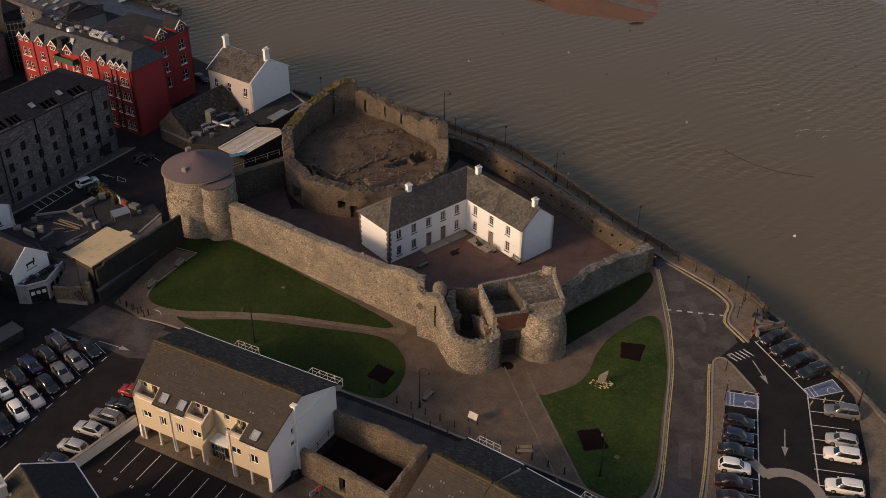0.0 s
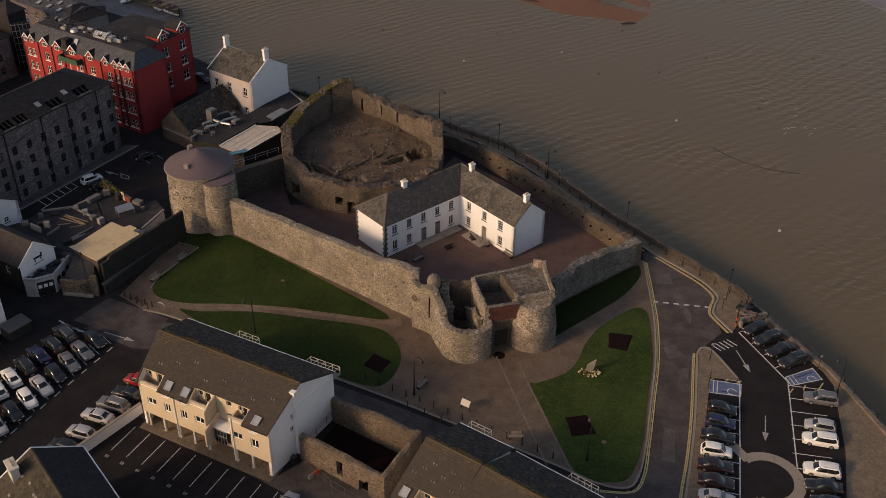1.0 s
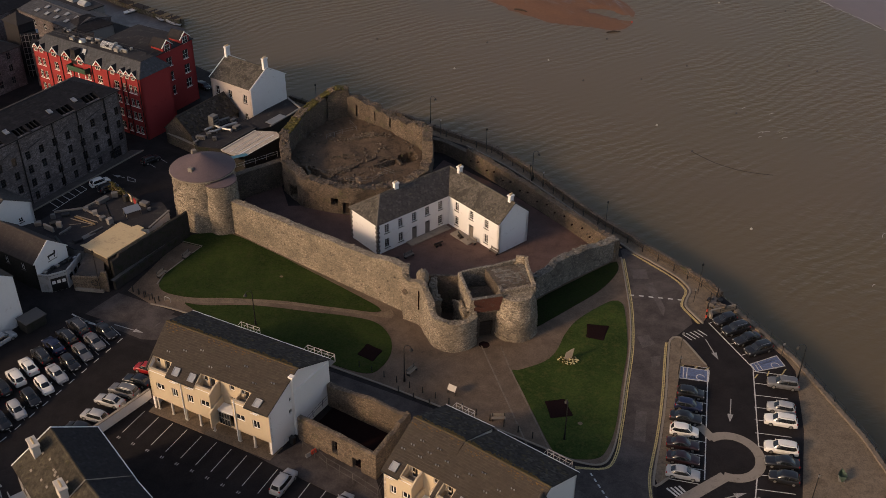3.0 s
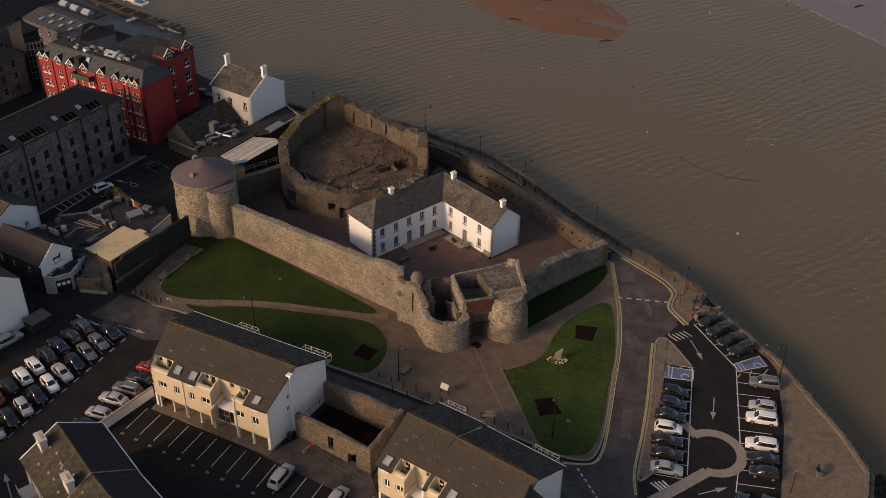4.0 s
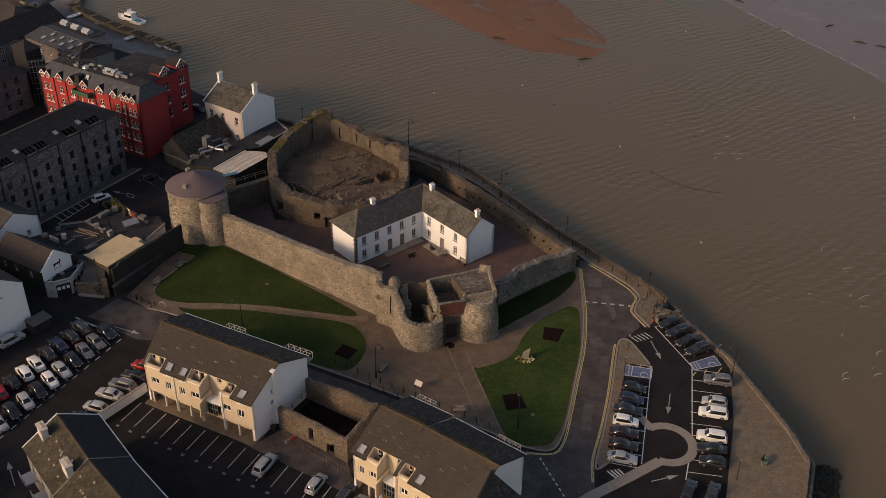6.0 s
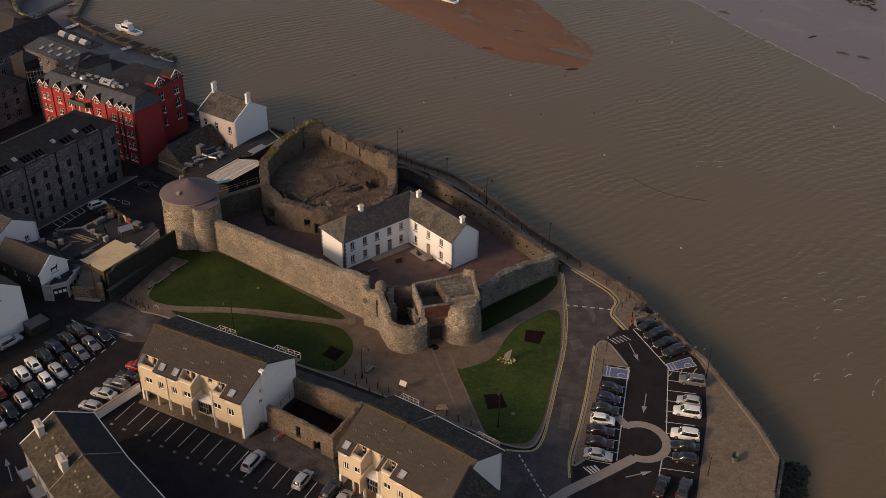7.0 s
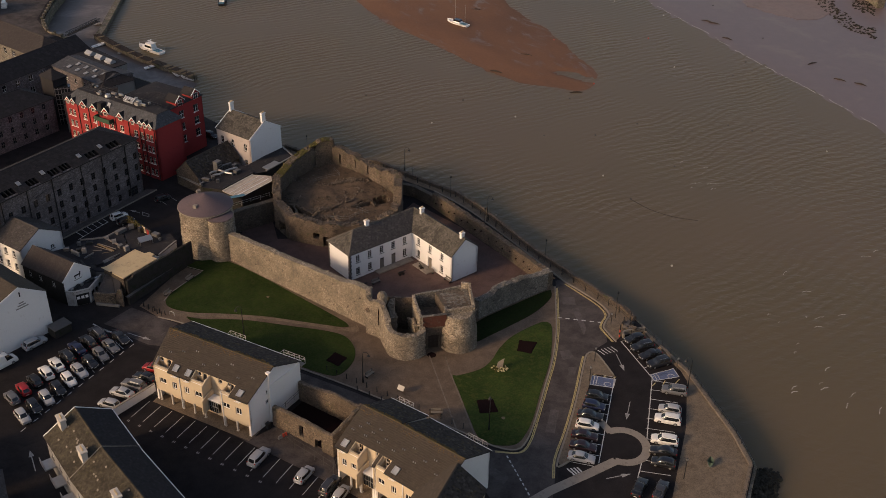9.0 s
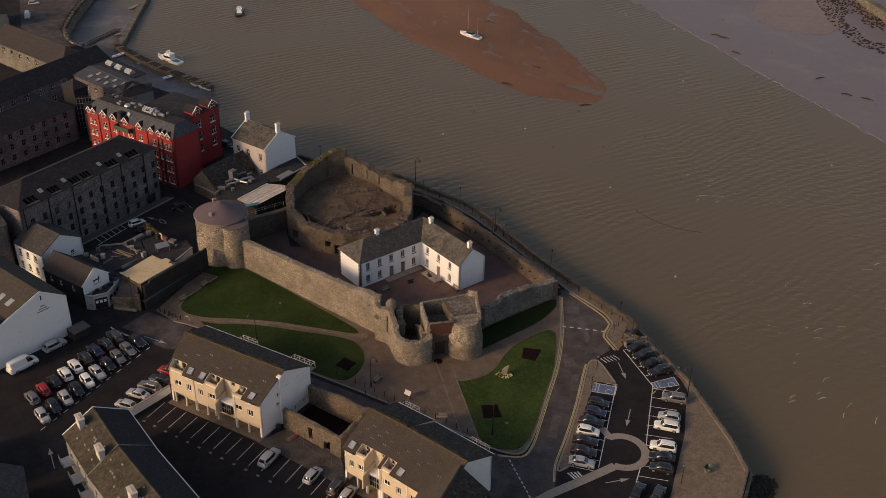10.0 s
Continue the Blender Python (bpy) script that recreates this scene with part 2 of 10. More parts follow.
STONE = masonry("castle_stone", (0.295, 0.240, 0.178), size=4.6)
STONE_PALE = masonry("curtain_wall_stone", (0.250, 0.204, 0.150), size=5.2, even=0.10)
# Darker mossy stone, also used where a wall's shade is put into its colour.
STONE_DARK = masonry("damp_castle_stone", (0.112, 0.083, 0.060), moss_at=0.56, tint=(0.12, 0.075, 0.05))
STONE_GREY = masonry("grey_rubble_stone", (0.170, 0.150, 0.125), size=3.4, tint=(0.16, 0.14, 0.12), moss_at=0.68)
MILL = masonry("mill_stone", (0.158, 0.130, 0.130), size=3.0, mortar=(0.13, 0.115, 0.11), moss_at=0.8, tint=(0.09, 0.07, 0.06))
RUIN_STONE = masonry("ruin_stone", (0.145, 0.108, 0.076), tint=(0.14, 0.085, 0.055), moss_at=0.58)
QUAY = masonry("quay_stone", (0.15, 0.13, 0.10), size=1.2, moss_at=0.5)
RUBBLE = plain("earth_and_rubble", (0.098, 0.068, 0.047), 0.95, 0.25, 2.5, 0.65, 0.9, 0.15, stain=(0.036, 0.030, 0.020), stain_at=0.58)
MOSS = plain("moss", (0.078, 0.066, 0.020), 0.95, 0.6, 6, 0.5, 0.8, 0.1)
BRICK_RED = plain("red_brick", (0.105, 0.042, 0.030), 0.9, 0.7, 9, 0.4, 0.5, 0.03, stain=(0.10, 0.075, 0.06))
WHITEWASH = plain("whitewashed_render", (0.78, 0.76, 0.74), 0.85, 0.35, 3, 0.05, 0.2, 0.01, stain=(0.55, 0.50, 0.45), stain_at=0.66)
DULL_WHITE = plain("grimy_white_render", (0.42, 0.40, 0.385), 0.85, 0.4, 4, 0.12, 0.2, 0.01, stain=(0.27, 0.25, 0.23), stain_at=0.58)
CREAM = plain("cream_render", (0.54, 0.435, 0.305), 0.85, 0.3, 4, 0.05, 0.15, 0.01, stain=(0.46, 0.36, 0.25), stain_at=0.68)
GABLE_WHITE = plain("white_roughcast", (0.80, 0.745, 0.69), 0.9, 0.3, 8, 0.07, 0.4, 0.02, stain=(0.62, 0.56, 0.50), stain_at=0.66)
RED_RENDER = plain("red_render", (0.29, 0.036, 0.036), 0.8, 0.2, 4, 0.10, 0.15, 0.01, stain=(0.20, 0.022, 0.022), stain_at=0.66)
GREY_RENDER = plain("grey_render", (0.24, 0.225, 0.21), 0.9, 0.3, 5, 0.12, 0.2, 0.01)
QUOIN = plain("grey_quoin", (0.10, 0.09, 0.085), 0.9, 1, 6, 0.2)
SLATE = plain("natural_slate", (0.105, 0.094, 0.082), 0.75, 0.5, 4, 0.45, 0.4, 0.03, stain=(0.135, 0.122, 0.10), stain_at=0.62, island=0.4)
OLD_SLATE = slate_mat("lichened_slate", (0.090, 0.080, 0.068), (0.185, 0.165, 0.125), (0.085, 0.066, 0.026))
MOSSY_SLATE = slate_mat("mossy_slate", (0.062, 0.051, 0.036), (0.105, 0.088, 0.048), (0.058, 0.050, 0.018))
BROWN_SLATE = plain("brown_slate", (0.046, 0.038, 0.036), 0.8, 0.4, 4, 0.2, 0.4, 0.03, stain=(0.060, 0.052, 0.046), stain_at=0.6, island=0.15)
SLATE_BLUE = plain("blue_grey_slate", (0.066, 0.067, 0.073), 0.75, 0.5, 4, 0.3, 0.4, 0.03, stain=(0.048, 0.046, 0.046), stain_at=0.60, island=0.25)
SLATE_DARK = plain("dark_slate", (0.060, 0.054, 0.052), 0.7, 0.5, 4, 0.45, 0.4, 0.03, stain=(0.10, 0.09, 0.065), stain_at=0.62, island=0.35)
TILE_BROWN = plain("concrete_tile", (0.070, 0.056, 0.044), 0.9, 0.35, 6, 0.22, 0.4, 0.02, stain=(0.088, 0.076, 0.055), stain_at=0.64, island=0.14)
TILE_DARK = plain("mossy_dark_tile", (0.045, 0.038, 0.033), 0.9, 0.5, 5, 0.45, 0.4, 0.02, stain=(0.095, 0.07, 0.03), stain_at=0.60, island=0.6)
LICHEN = plain("ridge_lichen", (0.150, 0.088, 0.028), 0.95, 1.0, 8, 0.5, 0.4, 0.02)
RIDGE_MOSS = plain("lichened_ridge_tile", (0.095, 0.072, 0.036), 0.95, 1.0, 8, 0.45, 0.4, 0.02)
# Near-black slate; on the western roofs it puts their shade into the colour.
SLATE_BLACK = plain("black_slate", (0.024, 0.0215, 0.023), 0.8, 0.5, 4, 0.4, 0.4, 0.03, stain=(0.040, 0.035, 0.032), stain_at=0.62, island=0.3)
FELT = plain("roof_felt", (0.028, 0.026, 0.028), 0.85, 0.3, 4, 0.35, 0.3, 0.02, stain=(0.065, 0.06, 0.056), stain_at=0.60)
LEAD = plain("lead_roof", (0.112, 0.082, 0.088), 0.7, 0.3, 4, 0.2, 0.2, 0.02, stain=(0.085, 0.07, 0.07))
CREAM_ROOF = plain("cream_roof_felt", (0.47, 0.40, 0.33), 0.85, 0.5, 3, 0.12, 0.2, 0.02, stain=(0.36, 0.29, 0.23), stain_at=0.56)
DULL_METAL = plain("dull_grey_metal", (0.13, 0.125, 0.12), 0.6, 1, 6, 0.2, 0.05, 0.003, stain=(0.08, 0.06, 0.05))
TAN_FELT = plain("tan_felt", (0.52, 0.40, 0.24), 0.85, 0.35, 4, 0.12, 0.2, 0.02, stain=(0.36, 0.27, 0.17), stain_at=0.60)
# The pale stain colour paints in the light reflected by the wet mud.
BASIN_MUD = plain("basin_mud", (0.088, 0.068, 0.060), 0.5, 0.035, 0.5, 0.4, 0.3, 0.08, stain=(0.200, 0.165, 0.150), stain_at=0.55)
GROUND = paving_mat("town_ground", (0.018, 0.015, 0.015), (0.030, 0.025, 0.024))
ASPHALT = paving_mat("car_park_asphalt", (0.014, 0.012, 0.012), (0.022, 0.018, 0.018))
ROAD = paving_mat("worn_road", (0.042, 0.035, 0.033), (0.105, 0.087, 0.079))
ROAD_PALE = paving_mat("pale_tarmac_patch", (0.060, 0.050, 0.046), (0.105, 0.088, 0.080), 0.8)
PLAZA = paving_mat("gravel_forecourt", (0.085, 0.060, 0.042), (0.152, 0.108, 0.075))
COURT = paving_mat("red_gravel_courtyard", (0.078, 0.046, 0.040), (0.105, 0.064, 0.052))
PATH = paving_mat("gravel_path", (0.120, 0.088, 0.060), (0.165, 0.122, 0.084), 0.8)
GRAVEL = paving_mat("gravel_promenade", (0.128, 0.096, 0.066), (0.172, 0.130, 0.090), 0.8)
CONCRETE = plain("concrete", (0.25, 0.215, 0.18), 0.9, 0.5, 6, 0.18, 0.3, 0.02, stain=(0.15, 0.13, 0.11))
KERB = plain("kerb_stone", (0.24, 0.205, 0.165), 0.9, 0.6, 6, 0.2, 0.3, 0.01)
LAWN = lawn_mat("lawn_grass", 0.95, (0.042, 0.042, 0.016))
LAWN_DRY = lawn_mat("yellowed_lawn_grass", 1.25, (0.075, 0.070, 0.022))
# Darkened lawn copy: shade under the castle wall is put into its colour.
SHADE_GRASS = lawn_mat("rough_damp_grass", 0.52, (0.020, 0.017, 0.009))
# Soil of the beds; also paints the shade in pits, drain holes and slit.
SOIL = plain("bare_soil", (0.016, 0.009, 0.009), 1.0, 0.8, 6, 0.4, 0.9, 0.06)
SOIL.node_tree.nodes["Principled BSDF"].inputs["Specular IOR Level"].default_value = 0.0
WATER = water_mat()
SAND = sand_mat()
MUD = plain("wet_mud", (0.136, 0.092, 0.080), 0.4, 0.02, 0.3, 0.16, 0.1, 0.05, stain=(0.175, 0.130, 0.100))
WEED = plain("seaweed_stones", (0.030, 0.026, 0.019), 0.8, 0.15, 1.5, 0.6, 0.9, 0.4, stain=(0.085, 0.068, 0.050), stain_at=0.60)
FOAM = plain("sea_foam", (0.55, 0.51, 0.47), 0.9, 0.3, 3, 0.3)
WHITE = plain("white_paint", (0.78, 0.76, 0.73), 0.6, 1.0, 6, 0.06, 0.05, 0.005)
# Near-black render for dark walls and for walls with shade put into their colour.
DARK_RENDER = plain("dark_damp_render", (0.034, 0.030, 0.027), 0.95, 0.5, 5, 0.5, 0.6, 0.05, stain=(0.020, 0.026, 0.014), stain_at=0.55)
TIMBER = plain("grey_timber", (0.20, 0.175, 0.15), 0.85, 1, 8, 0.25, 0.3, 0.01)
PLANK = plain("weathered_plank", (0.20, 0.145, 0.085), 0.85, 1, 8, 0.3, 0.3, 0.01)
TIMBER_DARK = plain("dark_oak", (0.045, 0.032, 0.024), 0.8, 1, 8, 0.3, 0.4, 0.01)
IRON = plain("black_iron", (0.016, 0.015, 0.015), 0.5, 1, 8, 0.2, 0.1, 0.003, metal=0.3)
STEEL = plain("galvanised_steel", (0.42, 0.41, 0.40), 0.45, 1, 8, 0.15, 0.05, 0.003, metal=0.8)
RUBBER = plain("tyre_rubber", (0.018, 0.018, 0.018), 0.85, 2, 10, 0.2, 0.1, 0.003)
GLASS = glass_mat()
CAR_GLASS = glass_mat("car_glass", (0.012, 0.014, 0.016))
PAINT = paint_mat()
LAMP_CLEAR = plain("headlight_lens", (0.36, 0.36, 0.35), 0.15, 2, 6, 0.05, 0)
LAMP_RED = plain("tail_light_lens", (0.30, 0.012, 0.010), 0.2, 2, 6, 0.05, 0)
PLASTIC = plain("black_plastic", (0.02, 0.02, 0.02), 0.6, 2, 6, 0.1, 0)
LINE = marking_mat("worn_white_line", (0.62, 0.60, 0.57))
YELLOW = marking_mat("worn_yellow_line", (0.52, 0.40, 0.17))
PALE_CREAM = plain("pale_cream_render", (0.52, 0.475, 0.42), 0.85, 0.3, 4, 0.06, 0.15, 0.01, stain=(0.42, 0.37, 0.31), stain_at=0.64)
PINK_CREAM = plain("pinkish_cream_render", (0.47, 0.405, 0.375), 0.85, 0.3, 4, 0.08, 0.15, 0.01, stain=(0.36, 0.30, 0.27), stain_at=0.62)
FADED = marking_mat("faded_white_marking", (0.36, 0.345, 0.325))
PALE_MUD = plain("drying_mud", (0.185, 0.135, 0.118), 0.6, 0.05, 0.5, 0.2, 0.2, 0.05, stain=(0.12, 0.085, 0.07), stain_at=0.60)
BLUE = marking_mat("worn_blue_marking", (0.10, 0.14, 0.26))
FLOWER = plain("pale_flowers", (0.55, 0.48, 0.26), 0.9, 2, 9, 0.3, 0.2, 0.02)
BLUE_SHEET = plain("blue_sheet", (0.05, 0.16, 0.22), 0.6, 1, 6, 0.2)
GREEN_CLOTH = plain("green_awning", (0.04, 0.08, 0.05), 0.8, 1, 6, 0.2)
ORANGE = plain("orange_plastic", (0.55, 0.06, 0.03), 0.6, 2, 6, 0.1)
BAND = plain("paving_band_stone", (0.17, 0.135, 0.105), 0.9, 0.6, 6, 0.3, 0.3, 0.01, stain=(0.10, 0.08, 0.06), stain_at=0.55)
TEAL = plain("verdigris", (0.15, 0.21, 0.16), 0.7, 1, 6, 0.3)
# ---- building helpers ----
def link_mesh(name, bm, material, parent=None, smooth=False):
    me = bpy.data.meshes.new(name)
    bm.normal_update()
    bm.to_mesh(me)
    bm.free()
    for m in material if isinstance(material, (list, tuple)) else [material]:
        me.materials.append(m)
    if smooth:
        for p in me.polygons:
            p.use_smooth = True
        me.set_sharp_from_angle(angle=radians(48))
    ob = new(name, me)
    ob.parent = parent
    return ob


def part(name, bm, material, parent, label="", smooth=False):
    ob = link_mesh(name, bm, material, parent, smooth)
    return tagged(ob, label) if label else ob


def again(name, ob, parent, m):
    """A further part on the same mesh data."""
    o = new(name, ob.data)
    o.parent, o.matrix_basis = parent, m
    for k in ob.children:
        c = new(k.name.split(".")[0], k.data)
        c.parent, c.matrix_basis = o, k.matrix_basis
    return o


def thing(name, label, category, at=None, group="", kind=""):
    e = new(name)
    e.empty_display_size = 0.5
    if at is not None:
        e.matrix_basis = at
    return tagged(e, label, category, group, kind)


def quad(bm, *pts):
    return bm.faces.new([bm.verts.new(p) for p in pts])


def box(bm, x0, x1, y0, y1, z0, z1, m=None, bevel=0.0):
    vs = [Vector((x, y, z)) for z in (z0, z1) for y in (y0, y1) for x in (x0, x1)]
    if m is not None:
        vs = [m @ v for v in vs]
    v = [bm.verts.new(p) for p in vs]
    fs = [bm.faces.new([v[i] for i in f]) for f in ((0, 2, 3, 1), (4, 5, 7, 6), (0, 1, 5, 4), (2, 6, 7, 3), (0, 4, 6, 2), (1, 3, 7, 5))]
    if bevel:
        es = list({e for f in fs for e in f.edges})
        bmesh.ops.bevel(bm, geom=es, offset=bevel, segments=1, affect="EDGES")
    return fs


def prism(bm, pts, z0, z1):
    """A closed block over a plan outline; z1 may be a function of x and y."""
    top = z1 if callable(z1) else (lambda x, y: z1)
    if sum(a[0] * b[1] - b[0] * a[1] for a, b in zip(pts, [*pts[1:], pts[0]])) < 0:
        pts = list(pts)[::-1]
    lo = [bm.verts.new((p[0], p[1], z0)) for p in pts]
    hi = [bm.verts.new((p[0], p[1], top(p[0], p[1]))) for p in pts]
    n = len(pts)
    bm.faces.new(lo[::-1])
    f = bm.faces.new(hi)
    for i in range(n):
        bm.faces.new((lo[i], lo[(i + 1) % n], hi[(i + 1) % n], hi[i]))
    return f


def tube(bm, a, b, r0, r1=None, n=8, caps=True):
    a, b = Vector(a), Vector(b)
    r1 = r0 if r1 is None else r1
    d = (b - a).normalized()
    s = d.cross(Vector((0, 0, 1)))
    s = Vector((1, 0, 0)) if s.length < 1e-4 else s.normalized()
    t = d.cross(s)
    ring = lambda c, r: [bm.verts.new(c + (s * math.cos(k * math.tau / n) + t * math.sin(k * math.tau / n)) * r) for k in range(n)]
    lo, hi = ring(a, r0), ring(b, r1)
    for i in range(n):
        bm.faces.new((lo[i], lo[(i + 1) % n], hi[(i + 1) % n], hi[i]))
    if caps:
        bm.faces.new(lo[::-1])
        bm.faces.new(hi)


def spun(bm, prof, n=24, centre=(0, 0), rough=0.0, arc=(0, 360), cap=True):
    """A surface of revolution from (radius, height) pairs, with an uneven face."""
    a0, a1 = radians(arc[0]), radians(arc[1])
    full = abs(arc[1] - arc[0]) >= 360
    m = n if full else n + 1
    rings = []
    for r, z in prof:
        row = []
        for k in range(m):
            a = a0 + (a1 - a0) * k / n
            p = Vector((math.cos(a), math.sin(a), 0))
            q = r + rough * noise.noise(Vector((p.x * 3.1 + centre[0], p.y * 3.1 + centre[1], z * 0.9))) if r > 0.01 else r
            row.append(bm.verts.new((centre[0] + p.x * q, centre[1] + p.y * q, z)))
        rings.append(row)
    for lo, hi in zip(rings, rings[1:]):
        for k in range(n):
            bm.faces.new((lo[k], lo[(k + 1) % m], hi[(k + 1) % m], hi[k]))
    if cap and full:
        bm.faces.new(rings[0][::-1])
        bm.faces.new(rings[-1])
    bmesh.ops.remove_doubles(bm, verts=bm.verts, dist=1e-4)


def ring_line(pts, step, closed=False):
    """Evenly spaced points along a polyline."""
    pts = [Vector((*p, 0)[:3]) if len(p) == 2 else Vector(p) for p in pts]
    if closed:
        pts.append(pts[0])
    out = []
    for a, b in zip(pts, pts[1:]):
        n = max(1, round((b - a).length / step))
        out += [a.lerp(b, k / n) for k in range(n)]
    if not closed:
        out.append(pts[-1])
    return out


def smooth_line(pts, step=0.8, closed=True):
    """A Catmull-Rom curve through plan points."""
    p = [Vector((*q, 0)) for q in pts]
    n = len(p)
    out = []
    for i in range(n if closed else n - 1):
        a, b, c, d = (p[(i + k) % n] if closed else p[min(max(i + k, 0), n - 1)] for k in (-1, 0, 1, 2))
        m = max(2, round((c - b).length / step))
        for k in range(m):
            t = k / m
            out.append(0.5 * ((2 * b) + (c - a) * t + (2 * a - 5 * b + 4 * c - d) * t * t + (3 * b - a - 3 * c + d) * t ** 3))
    if not closed:
        out.append(p[-1])
    return [(q.x, q.y) for q in out]


def rubble_wall(bm, line, thick, top, base=-0.3, closed=False, rough=0.05, ragged=0.25, step=0.55, seed=0.0, holes=(), studs=0.0, crumbs=0.0):
    """A thick uneven wall along a plan line (the line is its outer face, the body to its left); top(s, p) gives the height."""
    pts = ring_line(line, step, closed)
    n = len(pts)
    cols, cols_run, lay = [], [], []
    run = 0.0
    for i, p in enumerate(pts):
        a = pts[(i - 1) % n] if closed or i else p
        b = pts[(i + 1) % n] if closed or i < n - 1 else p
        d = (b - a).normalized()
        nrm = Vector((-d.y, d.x, 0))
        if i:
            run += (p - pts[i - 1]).length
        h = top(run, p) + ragged * noise.noise(Vector((p.x * 0.55 + seed, p.y * 0.55, 3.3))) + ragged * 0.45 * noise.noise(Vector((p.x * 1.3 + seed, p.y * 1.3, 1.3))) + ragged * 0.35 * noise.noise(Vector((p.x * 3.1, p.y * 3.1 + seed, 6.3)))
        lay.append((p, d, nrm, h))
        k = 12
        cols_run.append(run)
        col = []
        for side, depth in ((-1, 0.0), (1, thick)):
            for j in range(k + 1):
                z = base + (h - base) * j / k
                off = rough * noise.noise(Vector((p.x * 0.9 + seed, p.y * 0.9, z * 0.9 + side * 7))) + rough * 0.6 * noise.noise(Vector((p.x * 2.2, p.y * 2.2 + seed, z * 2.2)))
                q = p + nrm * (depth + side * off)
                col.append(bm.verts.new((q.x, q.y, z + (0.07 * noise.noise(q * 0.9) if j == k else 0))))
        mid = p + nrm * thick * 0.5
        col.append(bm.verts.new((mid.x, mid.y, h + 0.08 + 0.09 * noise.noise(Vector((p.x, p.y, 9))))))
        cols.append((col, k))
    last = n if closed else n - 1

    def gone(i, j):
        if not holes or not 0 <= j < 12 or not (closed or 0 <= i < last):
            return False
        a, b = cols[i % n][0], cols[(i + 1) % n][0]
        z = (a[j].co.z + b[j + 1].co.z) / 2
        s_ = cols_run[i % n] + step / 2
        return any(h[0] < s_ < h[1] and h[2] < z < h[3] for h in holes)

    for i in range(last):
        (a, k), (b, _) = cols[i], cols[(i + 1) % n]
        for j in range(k):
            if gone(i, j):
                for other, (p, q) in (((i - 1, j), (a[j], a[j + 1])), ((i + 1, j), (b[j + 1], b[j])), ((i, j - 1), (b[j], a[j])), ((i, j + 1), (a[j + 1], b[j + 1]))):
                    if not gone(*other):
                        at = {v: c[m + k + 1] for c in (a, b) for m, v in enumerate(c[: k + 1])}
                        bm.faces.new((p, q, at[q], at[p]))
                continue
            bm.faces.new((a[j], b[j], b[j + 1], a[j + 1]))
            bm.faces.new((a[k + 1 + j + 1], b[k + 1 + j + 1], b[k + 1 + j], a[k + 1 + j]))
        bm.faces.new((a[k], b[k], b[-1], a[-1]))
        bm.faces.new((a[-1], b[-1], b[2 * k + 1], a[2 * k + 1]))
    if not closed:
        for (c, k), flip in ((cols[0], False), (cols[-1], True)):
            loop = [*c[: k + 1], c[-1], *c[k + 1 : 2 * k + 2][::-1]]
            bm.faces.new(loop[::-1] if not flip else loop)
    rng = random.Random(int(seed * 100) + n)
    for p, d, nrm, h in lay if studs or crumbs else ():
        ang = math.degrees(math.atan2(d.y, d.x))
        want = studs * step * (h - max(base, 0)) * 2
        for _ in range(int(want) + (rng.random() < want % 1)):
            z = rng.uniform(max(base, 0) + 0.2, h - 0.25)
            q = p + nrm * (thick if rng.random() < 0.5 else 0.0) + d * rng.uniform(-step, step) * 0.5
            w, t = rng.uniform(0.10, 0.30), rng.uniform(0.07, 0.15)
            if not any(k[2] - 0.3 < z < k[3] + 0.3 for k in holes):
                box(bm, -w, w, -0.06, 0.06, -t, t, pose(q.x, q.y, z, 0, rng.uniform(-6, 6), ang + rng.uniform(-8, 8)))
        for _ in range(int(crumbs) + (rng.random() < crumbs % 1)):
            q = p + nrm * thick * rng.uniform(0.04, 0.96) + d * rng.uniform(-step, step) * 0.5
            r = rng.uniform(0.10, 0.26)
            box(bm, -r, r, -r * 0.7, r * 0.7, -r * 0.5, r * 0.5, pose(q.x, q.y, h + 0.04, rng.uniform(-20, 20), rng.uniform(-20, 20), rng.uniform(0, 180)))
    return bm


def drum_studs(bm, centre, radius, z0, z1, count, seed):
    """Proud stones on the face of a round tower; radius(z) gives its face."""
    rng = random.Random(seed)
    for _ in range(count):
        z, a = rng.uniform(z0, z1), rng.uniform(0, 360)
        w, t = rng.uniform(0.10, 0.30), rng.uniform(0.07, 0.15)
        r = radius(z)
        box(bm, -0.10, 0.055, -w, w, -t, t, pose(centre[0] + r * math.cos(radians(a)), centre[1] + r * math.sin(radians(a)), z, 0, 0, a + rng.uniform(-6, 6)))


def strip(bm, line, half, z0, z1, closed=False):
    """A raised band of given half width along a plan line, such as a kerb."""
    p = [Vector((*q, 0)[:3]) for q in line]
    n = len(p)
    rows = []
    for i, q in enumerate(p):
        a = p[(i - 1) % n] if closed or i else q
        b = p[(i + 1) % n] if closed or i < n - 1 else q
        d = (b - a).normalized()
        s = Vector((-d.y, d.x, 0)) * half
        rows.append([bm.verts.new(v) for v in ((q.x - s.x, q.y - s.y, z0), (q.x - s.x, q.y - s.y, z1), (q.x + s.x, q.y + s.y, z1), (q.x + s.x, q.y + s.y, z0))])
    for i in range(n if closed else n - 1):
        a, b = rows[i], rows[(i + 1) % n]
        for j in range(3):
            bm.faces.new((b[j], a[j], a[j + 1], b[j + 1]))
    if not closed:
        bm.faces.new(rows[0])
        bm.faces.new(rows[-1][::-1])


